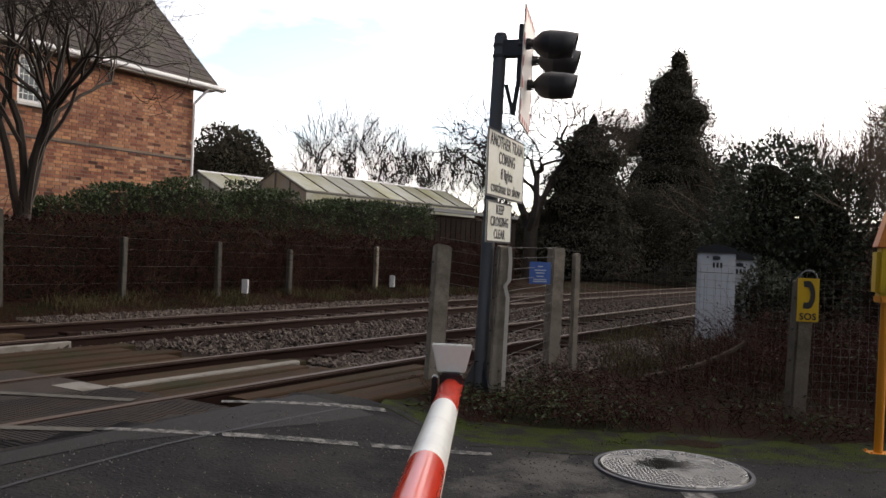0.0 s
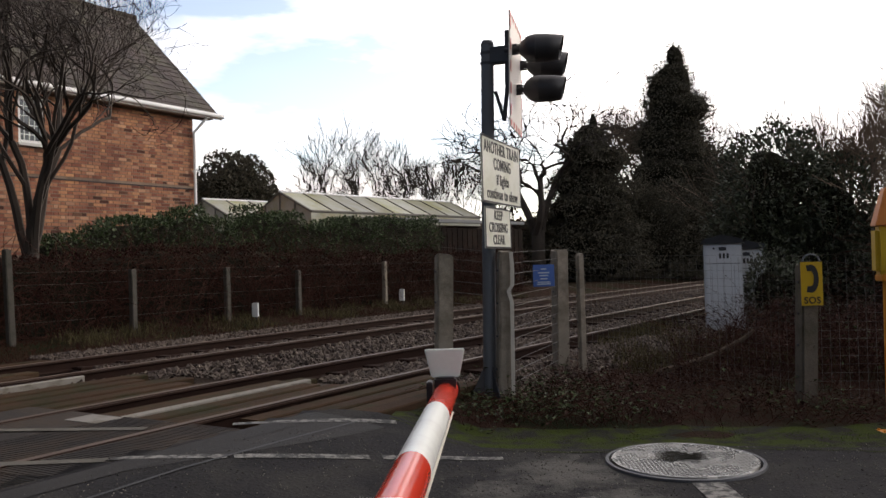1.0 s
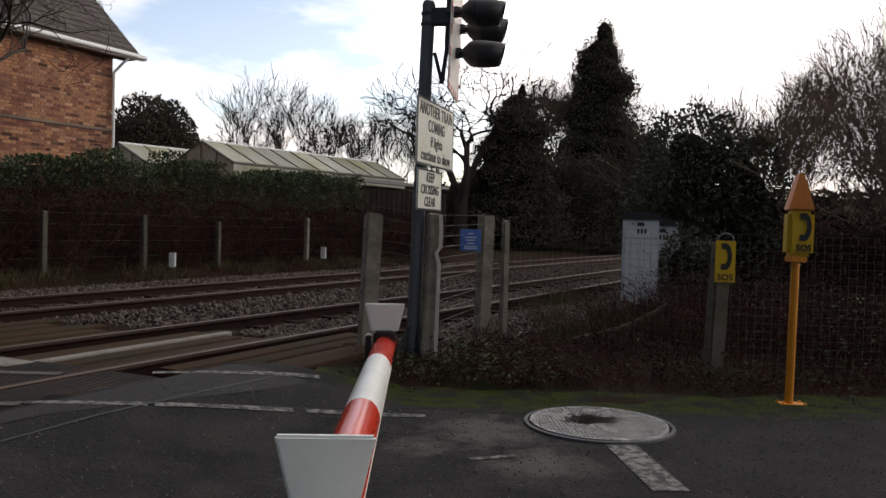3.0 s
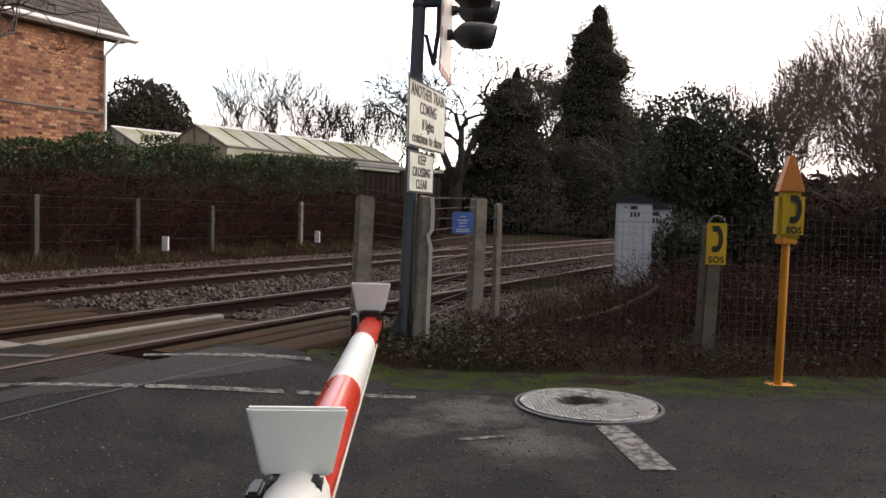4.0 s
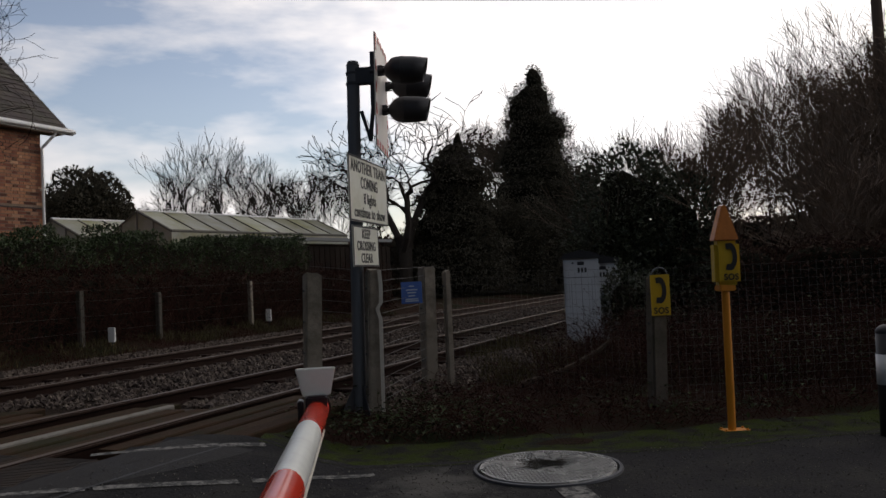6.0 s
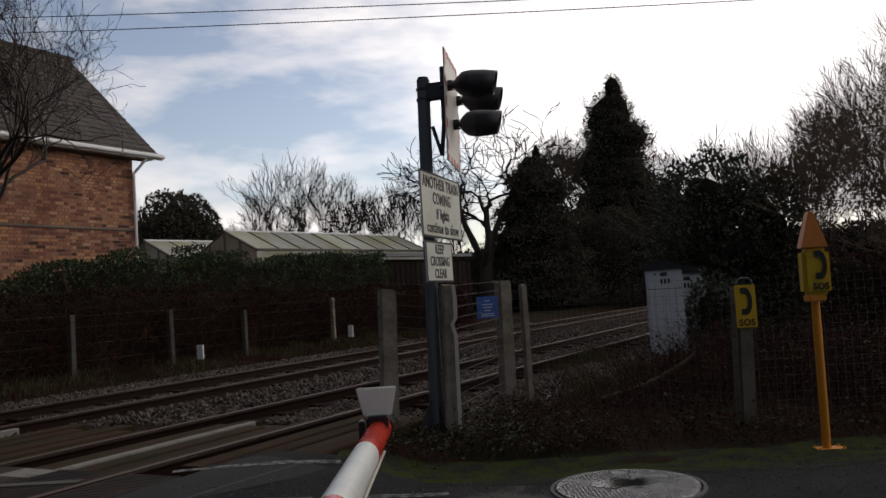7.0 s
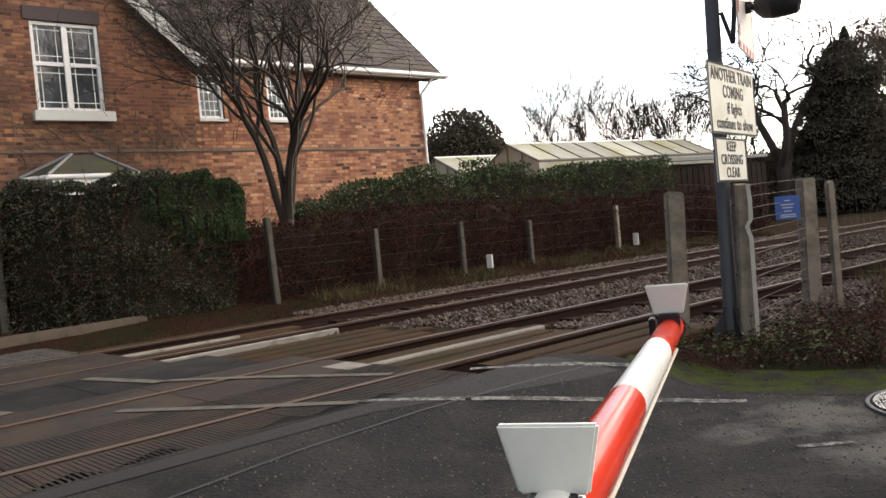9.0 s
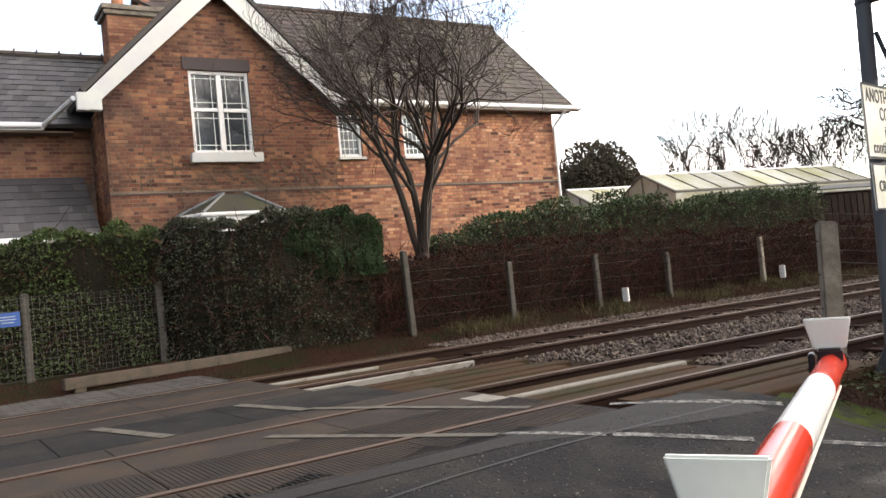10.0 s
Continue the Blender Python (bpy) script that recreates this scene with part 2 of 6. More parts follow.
M_CABWHITE = material("grey-white cabinet paint", (0.6, 0.62, 0.64), 0.55, var=0.1, scale=3, fine=50, bump=0.08, second=(0.35, 0.37, 0.33), second_scale=2.2, blend=(0.58, 0.75))
M_IRON = material("wet cast iron cover", (0.16, 0.162, 0.157), 0.26, metal=0.65, var=0.35, scale=4, fine=40, bump=0.3, second=(0.2, 0.2, 0.19), second_scale=4)
M_WATER = material("standing water", (0.015, 0.015, 0.014), 0.06, var=0.1, bump=0)
M_BRICK = material("orange-red brick", (0.3, 0.128, 0.072), 0.9, var=0.35, scale=1.2, fine=60, bump=0.3, island=0.4, second=(0.1, 0.055, 0.045), second_scale=0.75, blend=(0.42, 0.62), spec=0.25)
M_BRICK2 = material("pale orange brick", (0.38, 0.17, 0.1), 0.9, var=0.28, scale=1.2, fine=60, bump=0.3, island=0.42, second=(0.27, 0.12, 0.08), second_scale=1.4, spec=0.25)
M_BRICK1 = material("red brick", (0.24, 0.1, 0.06), 0.9, var=0.3, scale=1.2, fine=60, bump=0.3, single=0.42, second=(0.18, 0.08, 0.06), second_scale=1.1, spec=0.25)
M_BRICKBURNT = material("dark burnt brick", (0.125, 0.06, 0.042), 0.9, var=0.3, scale=1.2, fine=60, bump=0.3, island=0.4, spec=0.25)
M_BRICKPALE = material("pale pink brick", (0.46, 0.25, 0.16), 0.9, var=0.25, scale=1.2, fine=60, bump=0.3, island=0.3, spec=0.25)
M_MORTAR = material("dirty mortar", (0.26, 0.19, 0.14), 0.95, var=0.25, scale=3, fine=60, bump=0.3, second=(0.12, 0.085, 0.065), second_scale=0.75, blend=(0.44, 0.62))
M_DARKBRICK = material("blue-black brick band", (0.06, 0.045, 0.045), 0.8, var=0.25, scale=5, fine=60, bump=0.3)
M_SLATEBLUE = material("blue-grey slate", (0.058, 0.055, 0.06), 0.6, var=0.35, scale=1.4, fine=50, bump=0.3, island=0.4, second=(0.09, 0.085, 0.08), second_scale=1.6, blend=(0.52, 0.7))
M_SLATE = material("grey slate", (0.054, 0.038, 0.034), 0.7, var=0.25, scale=2, fine=50, bump=0.3, island=0.32, second=(0.06, 0.055, 0.035), second_scale=1.3)
M_BAYSLATE = material("mossy dark slate", (0.05, 0.045, 0.04), 0.75, var=0.3, scale=3, fine=40, bump=0.3, second=(0.06, 0.06, 0.03), second_scale=2.0)
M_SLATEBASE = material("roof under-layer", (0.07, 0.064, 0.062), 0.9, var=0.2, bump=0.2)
M_UPVC = material("white plastic", (0.8, 0.8, 0.79), 0.35, var=0.04, scale=4, fine=50, bump=0.02)
M_BARGE = material("white painted barge board", (0.56, 0.57, 0.56), 0.55, var=0.06, scale=3, fine=50, bump=0.05, second=(0.6, 0.62, 0.57), second_scale=2.5)
M_LEAD = material("lead", (0.2, 0.21, 0.22), 0.6, var=0.15, bump=0.1)
M_GLASSHOUSE = material("whitewashed greenhouse glass", (0.4, 0.4, 0.33), 0.5, var=0.2, scale=0.8, fine=30, bump=0.02, second=(0.25, 0.24, 0.09), second_scale=0.45, blend=(0.36, 0.56), single=0.3)
M_BAR = material("greenhouse glazing bar", (0.13, 0.12, 0.1), 0.7, var=0.2, bump=0.05)
M_BARK = material("bark", (0.055, 0.044, 0.035), 0.95, var=0.35, scale=6, fine=60, bump=0.6)
M_DARKBARK = material("dark damp bark", (0.042, 0.032, 0.025), 0.95, var=0.35, scale=6, fine=60, bump=0.4)
M_TWIG = material("bare twigs", (0.14, 0.105, 0.075), 0.95, var=0.3, scale=2, fine=30, bump=0)
M_PALETWIG = material("pale brown twigs", (0.23, 0.165, 0.12), 0.95, var=0.3, scale=2, fine=30, bump=0)
M_PALESTEEL = material("pale weathered steel", (0.5, 0.47, 0.41), 0.7, var=0.2, scale=5, fine=60, bump=0.1)
M_BRAMBLE = material("bramble stems", (0.056, 0.0245, 0.018), 0.95, var=0.4, scale=2, fine=30, bump=0, spec=0.1)
M_CONIFER = material("dark conifer foliage", (0.092, 0.083, 0.062), 0.8, var=0.35, scale=0.8, fine=14, bump=0, island=0.3, spec=0.1)
M_EVERGREEN = material("evergreen leaves", (0.058, 0.066, 0.036), 0.5, var=0.3, scale=0.8, fine=14, bump=0, island=0.5, spec=0.5)
M_IVY = material("glossy ivy leaves", (0.04, 0.046, 0.022), 0.45, var=0.4, scale=0.8, fine=14, bump=0, island=0.7, spec=0.45)
M_HEDGE = material("hedge leaves", (0.036, 0.048, 0.017), 0.6, var=0.35, scale=0.8, fine=14, bump=0, island=0.5, spec=0.12)
M_LAUREL = material("laurel leaves", (0.042, 0.068, 0.02), 0.5, var=0.35, scale=0.8, fine=14, bump=0, island=0.55, spec=0.4)
M_DARKWOOD = material("dark damp boards", (0.024, 0.018, 0.015), 0.9, var=0.4, scale=2, fine=40, bump=0.3, single=0.3, spec=0.05)
M_PRIVET = material("yellow-green privet leaves", (0.05, 0.074, 0.017), 0.55, var=0.35, scale=0.8, fine=14, bump=0, island=0.55, spec=0.35)
M_CYPRESS = material("cypress hedge sprays", (0.03, 0.056, 0.019), 0.7, var=0.3, scale=0.8, fine=14, bump=0, island=0.4, spec=0.3)
M_DEADLEAF = material("withered ivy and twigs", (0.034, 0.0145, 0.0115), 0.9, var=0.35, scale=0.8, fine=14, bump=0, island=0.5, spec=0.1)
M_THICKET = material("leafless brown thicket", (0.09, 0.056, 0.042), 0.9, var=0.35, scale=0.8, fine=14, bump=0, island=0.5, spec=0.1)
# near-black fill: the shade deep inside foliage is put into this colour
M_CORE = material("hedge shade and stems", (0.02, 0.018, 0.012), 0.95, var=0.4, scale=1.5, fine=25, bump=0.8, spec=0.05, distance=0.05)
M_DARKPOST = material("stained lineside concrete", (0.07, 0.062, 0.052), 0.9, var=0.3, scale=4, fine=60, bump=0.4, second=(0.04, 0.04, 0.028), second_scale=3.5, single=0.15)
M_BEAM = material("weathered beam timber", (0.085, 0.062, 0.045), 0.9, var=0.35, scale=3, fine=40, bump=0.5, second=(0.05, 0.045, 0.03), second_scale=3)
M_MOSSLEAF = material("green moss tips", (0.06, 0.085, 0.014), 0.9, var=0.4, scale=3, fine=20, bump=0, island=0.5, spec=0.1)
M_GRASS = material("winter grass", (0.085, 0.07, 0.032), 0.8, var=0.3, scale=2, fine=20, bump=0, island=0.4, spec=0.2)
M_SOFFIT = material("brown soffit and fence timber", (0.12, 0.085, 0.06), 0.8, var=0.25, scale=3, fine=40, bump=0.2, single=0.15)


def glass_material():
    m = bpy.data.materials.new("window glass")
    m.use_nodes = True
    b = m.node_tree.nodes["Principled BSDF"]
    b.inputs["Base Color"].default_value = (0.03, 0.035, 0.04, 1)
    b.inputs["Roughness"].default_value, b.inputs["Specular IOR Level"].default_value = 0.04, 0.6
    b.inputs["IOR"].default_value = 1.55
    return m


M_GLASS = glass_material()


# ---- building helpers ----
def thing(name, label="", category="", group="", kind="", at=(0, 0, 0), turn=0.0):
    ob = new(name)
    ob.empty_display_size = 0.1
    ob.matrix_world = pose(*at, 0, 0, turn)
    return tagged(ob, label, category, group, kind)


def link_mesh(name, me, mat, parent=None, label="", smooth=False):
    if mat is not None and not me.materials:
        me.materials.append(mat)
    if smooth:
        me.polygons.foreach_set("use_smooth", [True] * len(me.polygons))
    ob = new(name, me)
    if parent is not None:
        ob.parent = parent
    if label:
        ob["label"] = label
    return ob


def part(name, bm, mat, parent=None, label="", smooth=False):
    """Links a bmesh as one mesh object, in its parent's own axes."""
    me = bpy.data.meshes.new(name)
    bm.to_mesh(me)
    bm.free()
    return link_mesh(name, me, mat, parent, label, smooth)


def raw(name, verts, faces, mat, parent=None, label="", smooth=False):
    me = bpy.data.meshes.new(name)
    me.from_pydata(verts, [], faces)
    me.update()
    return link_mesh(name, me, mat, parent, label, smooth)


def add_box(bm, c, size, turn=None, bevel=0.0):
    """A box at centre c; turn is a matrix or degrees about z."""
    m = turn if isinstance(turn, Matrix) else pose(0, 0, 0, 0, 0, turn or 0)
    made = bmesh.ops.create_cube(bm, size=1, matrix=Matrix.Translation(c) @ m.to_4x4() @ Matrix.Diagonal((*size, 1)))
    if bevel:
        edges = list({e for v in made["verts"] for e in v.link_edges})
        bmesh.ops.bevel(bm, geom=edges, offset=bevel, segments=2, affect="EDGES")
    return bm


def box(c, size, turn=None, bevel=0.0):
    return add_box(bmesh.new(), c, size, turn, bevel)


def add_rod(bm, a, b, r, r2=None, sides=10, caps=True):
    a, b = Vector(a), Vector(b)
    q = (b - a).to_track_quat("Z", "Y").to_matrix().to_4x4()
    bmesh.ops.create_cone(bm, cap_ends=caps, segments=sides, radius1=r, radius2=r if r2 is None else r2, depth=(b - a).length, matrix=Matrix.Translation((a + b) / 2) @ q)
    return bm


def rod(a, b, r, r2=None, sides=12):
    return add_rod(bmesh.new(), a, b, r, r2, sides)


def prism(bm, outline, depth_vec):
    """A flat outline (list of points) pushed out along a vector."""
    d = Vector(depth_vec)
    lo = [bm.verts.new(Vector(p)) for p in outline]
    hi = [bm.verts.new(Vector(p) + d) for p in outline]
    n = len(lo)
    bm.faces.new(lo[::-1]), bm.faces.new(hi)
    for i in range(n):
        bm.faces.new((lo[i], lo[(i + 1) % n], hi[(i + 1) % n], hi[i]))
    bmesh.ops.recalc_face_normals(bm, faces=bm.faces)
    return bm


class Mass:
    """Many small pieces gathered into one mesh."""

    def __init__(self):
        self.v, self.f = [], []

    def brick(self, corners):
        """Eight corners: four of the back, four of the front in the same order. The back is left open."""
        k = len(self.v)
        self.v += [tuple(c) for c in corners]
        self.f += [(k + 4, k + 5, k + 6, k + 7)] + [(k + i, k + (i + 1) % 4, k + 4 + (i + 1) % 4, k + 4 + i) for i in range(4)]

    def tube(self, pts, radii, sides=4):
        k = len(self.v)
        n = len(pts)
        for i, p in enumerate(pts):
            d = (pts[min(i + 1, n - 1)] - pts[max(i - 1, 0)])
            if d.length < 1e-6:
                d = Vector((0, 0, 1))
            d.normalize()
            u = d.orthogonal().normalized()
            w = d.cross(u)
            for j in range(sides):
                a = 2 * math.pi * j / sides
                self.v.append(tuple(p + (u * math.cos(a) + w * math.sin(a)) * radii[i]))
        for i in range(n - 1):
            for j in range(sides):
                a, b = k + i * sides + j, k + i * sides + (j + 1) % sides
                self.f.append((a, b, b + sides, a + sides))

    def leaf(self, p, d, n, length, width):
        """A pointed leaf folded along its rib, from p along d, facing n."""
        k = len(self.v)
        d = d.normalized()
        s = d.cross(n)
        if s.length < 1e-4:
            s = d.orthogonal()
        s.normalize()
        up = s.cross(d) * (width * 0.25)
        m = p + d * length * 0.5
        self.v += [tuple(p), tuple(m + s * width / 2 + up), tuple(p + d * length), tuple(m - s * width / 2 + up)]
        self.f += [(k, k + 1, k + 2), (k, k + 2, k + 3)]

    def stone(self, p, r, rng):
        k = len(self.v)
        q = Euler((rng.uniform(0, 6), rng.uniform(0, 6), rng.uniform(0, 6))).to_matrix()
        for c in ((1, 0, 0), (-1, 0, 0), (0, 1, 0), (0, -1, 0), (0, 0, 1), (0, 0, -1)):
            self.v.append(tuple(p + q @ Vector(c) * r * rng.uniform(0.6, 1.2)))
        self.f += [(k, k + 2, k + 4), (k + 2, k + 1, k + 4), (k + 1, k + 3, k + 4), (k + 3, k, k + 4), (k + 2, k, k + 5), (k + 1, k + 2, k + 5), (k + 3, k + 1, k + 5), (k, k + 3, k + 5)]

    def make(self, name, mat, parent=None, label="", smooth=False):
        return raw(name, self.v, self.f, mat, parent, label, smooth)


def writing(text, size, mat, parent, m, name="lettering", bold=0.004, align="CENTER", stretch=1.0):
    """Raised lettering as a mesh, in the x-y plane of the pose m."""
    cu = bpy.data.curves.new(name, "FONT")
    cu.body, cu.size, cu.align_x, cu.align_y = text, size, align, "CENTER"
    cu.offset, cu.extrude = bold, 0.0015
    cu.space_character = 1.09
    ob = bpy.data.objects.new(name, cu)
    me = bpy.data.meshes.new_from_object(ob)
    bpy.data.objects.remove(ob)
    me.transform(m @ Matrix.Diagonal((stretch * 0.94, 1, 1, 1)))
    return link_mesh(name, me, mat, parent)


# Track axes: s along the line, n across it from the near side to the far side
TRACK_A = radians(28.29)
T_D, T_N = Vector((math.sin(TRACK_A), math.cos(TRACK_A), 0)), Vector((-math.cos(TRACK_A), math.sin(TRACK_A), 0))
CURVE = -0.00165
RAIL_Z = 0.20
RAILS = (4.71, 6.145, 8.386, 9.821)


def smooth01(a, b, x):
    t = min(1, max(0, (x - a) / (b - a)))
    return t * t * (3 - 2 * t)


def tr(s, n, z=0.0):
    # the nearer track bends away a little more than the further one
    bend = CURVE * s * s / 2 - 0.36 * (1 - smooth01(6.3, 8.2, n)) * smooth01(4, 18, s)
    return T_D * s + T_N * (n + bend) + Vector((0, 0, z))


def sn(x, y):
    s = x * T_D.x + y * T_D.y
    return s, x * T_N.x + y * T_N.y - CURVE * s * s / 2


def ground_z(x, y):
    s, n = sn(x, y)
    bank = smooth01(5.9, 6.8, y) * smooth01(3.6, 2.4, n) * smooth01(-1.0, 0.4, x)
    trench = 0.17 * smooth01(4.0, 4.35, n) * smooth01(10.8, 10.4, n)      # the sheet dips under the ballast bed
    return -0.03 + 0.13 * smooth01(3.0, 4.0, n) + 0.2 * smooth01(11.3, 12.5, n) - 0.015 * bank - trench


def road_z(x, y):
    return 0.195 * smooth01(2.4, 4.1, sn(x, y)[1])


# ---- ground, road, railway ----
def sheet(name, xs, ys, zfun, mat, keep=None):
    verts, faces, index = [], [], {}
    for j, y in enumerate(ys):
        for i, x in enumerate(xs):
            index[i, j] = len(verts)
            verts.append((x, y, zfun(x, y)))
    for j in range(len(ys) - 1):
        for i in range(len(xs) - 1):
            if keep is None or keep((xs[i] + xs[i + 1]) / 2, (ys[j] + ys[j + 1]) / 2):
                faces.append((index[i, j], index[i + 1, j], index[i + 1, j + 1], index[i, j + 1]))
    return raw(name, verts, faces, mat, smooth=True)


def steps(a, b, d):
    k = int(round((b - a) / d))
    return [a + (b - a) * i / k for i in range(k + 1)]


far_lines = [-900, -400, -180, -90, -50]
gx = far_lines + steps(-28, 28, 0.4) + [-v for v in far_lines[::-1]]
gy = far_lines + steps(-20, 44, 0.4) + [60, 90, 180, 400, 900]
ground = sheet("ground", gx, gy, lambda x, y: ground_z(x, y) + (0.02 * noise.noise((x * 1.3, y * 1.3, 0)) if y > 6.3 else 0), M_EARTH)
tagged(ground, "earth with dead grass and leaf litter", "ground", kind="structure")


def road_edge(x):
    return 5.95 + 0.05 * math.sin(x * 1.7) + 0.04 * math.sin(x * 4.1) + 0.75 * smooth01(0.3, -0.6, x)


road_bm_x, road_bm_y = steps(-14, 30, 0.2), steps(-14, 7.2, 0.2)
road = raw("road", *(lambda xs, rows: (
    [(x, y, road_z(x, y) + 0.004) for x in xs for y in rows(x)],
    [(i * 40 + j, (i + 1) * 40 + j, (i + 1) * 40 + j + 1, i * 40 + j + 1) for i in range(len(xs) - 1) for j in range(39)
     if sn(xs[i] + 0.1, rows(xs[i])[j])[1] < 4.12]))(road_bm_x, lambda x: [-14 + (road_edge(x) + 14) * (1 - (1 - j / 39) ** 1.6) for j in range(40)]), M_TARMAC, smooth=True)
tagged(road, "worn dark tarmac road, damp in places", "road", kind="structure")

# moss strip along the road's edge
def moss_row(x):
    near = road_edge(x) - 0.1 + 0.07 * noise.noise((x * 1.9, 3, 0)) + 0.06 * noise.noise((x * 7.0, 1, 0))
    rows = []
    for k in range(7):
        y = near + 0.16 * k
        zr = road_z(x, min(y, road_edge(x) - 0.02)) + 0.007
        zg = ground_z(x, y) + 0.012 + 0.012 * noise.noise((x * 3, y * 3, 2))
        rows.append((x, y, zr if k < 1 else max(zr - 0.012 * k, zg)))
    return rows


moss_x = steps(-0.5, 14, 0.06)
moss = raw("moss_verge", [v for x in moss_x for v in moss_row(x)],
           [(i * 7 + k, i * 7 + 7 + k, i * 7 + 8 + k, i * 7 + 1 + k) for i in range(len(moss_x) - 1) for k in range(6)], M_MOSS, smooth=True)
tagged(moss, "green moss and mud along the tarmac edge", "moss", kind="structure")


def strip(name, pts, width, mat, lift=0.009, zfun=road_z, label="", parent=None):
    """A painted stripe along points of the plan, lying on the road."""
    verts, faces = [], []
    line = []
    for (a, b) in zip(pts, pts[1:]):
        k = max(2, int(math.dist(a, b) / 0.1))
        line += [(a[0] + (b[0] - a[0]) * i / k, a[1] + (b[1] - a[1]) * i / k) for i in range(k)]
    line.append(pts[-1])
    for i, p in enumerate(line):
        q, r = line[min(i + 1, len(line) - 1)], line[max(i - 1, 0)]
        d = Vector((q[0] - r[0], q[1] - r[1])).normalized()
        for sgn in (-1, 1):
            x, y = p[0] - d.y * sgn * width / 2, p[1] + d.x * sgn * width / 2
            verts.append((x, y, zfun(x, y) + lift))
        if i:
            faces.append((2 * i - 2, 2 * i, 2 * i + 1, 2 * i - 1))
    return tagged(raw(name, verts, faces, mat, parent), label, "" if parent else "road marking", kind="" if parent else "structure")


strip("road_marking", [(-0.45, 5.57), (-0.07, 5.69), (0.34, 5.74)], 0.075, M_LINE, label="worn white line beside the verge")
strip("road_marking", [(-0.53, 5.54), (-0.93, 5.4), (-1.33, 5.25)], 0.075, M_LINE, label="worn white line on patched tarmac")
strip("road_marking", [(-1.37, 5.235), (-1.69, 5.15), (-2.04, 5.11)], 0.075, M_LINE, label="worn white line up to the crossing")
strip("road_marking", [(-0.44, 6.4), (-0.76, 6.32), (-1.17, 6.19), (-1.6, 6.12)], 0.09, M_LINE, label="worn white footway line up to the crossing")
strip("road_marking", [(1.5, 5.06), (1.52, 4.2)], 0.19, M_LINE, label="broken white centre line")
strip("road_marking", [(0.55, 4.72), (0.82, 4.8)], 0.05, M_LINE, label="scrap of worn white line")
# lighter patch of newer tarmac beside the crossing
patch = raw("road_patch", *(lambda ss: (
    [(*tr(s, n).to_2d(), road_z(*tr(s, n).to_2d()) + 0.0075) for s in ss for n in (3.98 - 0.02 * s, 4.06, 4.12)],
    [(3 * i + k, 3 * i + k + 1, 3 * i + k + 4, 3 * i + k + 3) for i in range(len(ss) - 1) for k in range(2)]))(steps(-8, 5.2, 0.2)), M_TARMAC_NEW)
tagged(patch, "smooth grey tarmac strip beside the crossing deck", "road", kind="structure")
wedge = raw("road_patch", *(lambda ss: (
    [(*tr(s, n).to_2d(), road_z(*tr(s, n).to_2d()) + 0.006) for s in ss for n in [4.1 - (0.05 + 0.62 * smooth01(2.5, 5.4, s)) * k / 6 for k in range(7)]],
    [(7 * i + k, 7 * i + k + 1, 7 * i + k + 8, 7 * i + k + 7) for i in range(len(ss) - 1) for k in range(6)]))(steps(2.2, 5.25, 0.1)), M_TARMAC_NEW)
tagged(wedge, "wedge of newer grey tarmac at the crossing", "road", kind="structure")


seam = strip("road_seam", [(-0.72, 6.3), (-1.1, 5.7), (-1.37, 5.25), (-1.55, 4.94), (-1.95, 4.1), (-2.3, 3.2)], 0.022, M_TREAD, label="dark tar seam between old and new tarmac")
grit_rng, grit = random.Random(17), Mass()
for i in range(6000):
    x, y = grit_rng.uniform(-2.2, 4.5), grit_rng.uniform(3.2, 5.95)
    if sn(x, y)[1] < 4.0 and math.hypot(x - 1.49, y - 5.56) > 0.52:
        grit.stone(Vector((x, y, road_z(x, y) + 0.006)), grit_rng.uniform(0.003, 0.008) * (1.5 if i % 60 == 0 else 1), grit_rng)
tagged(grit.make("road_grit", M_GRIT), "loose grit and leaf scraps on the road", "grit", kind="stuff")

# railway
def rail_mesh(n, s0, s1, which):
    prof = [(-0.035, 0), (-0.037, -0.03), (-0.012, -0.045), (-0.01, -0.125), (-0.07, -0.145), (-0.07, -0.158), (0.07, -0.158), (0.07, -0.145), (0.01, -0.125), (0.012, -0.045), (0.037, -0.03), (0.035, 0)]
    ss = steps(s0, s1, 0.8)
    verts, faces = [], []
    if which == "head":
        prof = [(0.037, -0.012), (0.03, 0.003), (-0.03, 0.003), (-0.037, -0.012)]
    k = len(prof)
    for s in ss:
        verts += [tuple(tr(s, n + u, RAIL_Z + w)) for u, w in prof]
    closed = k if which != "head" else k - 1
    for i in range(len(ss) - 1):
        for j in range(closed):
            faces.append((i * k + j, i * k + (j + 1) % k, i * k + k + (j + 1) % k, i * k + k + j))
    return verts, faces


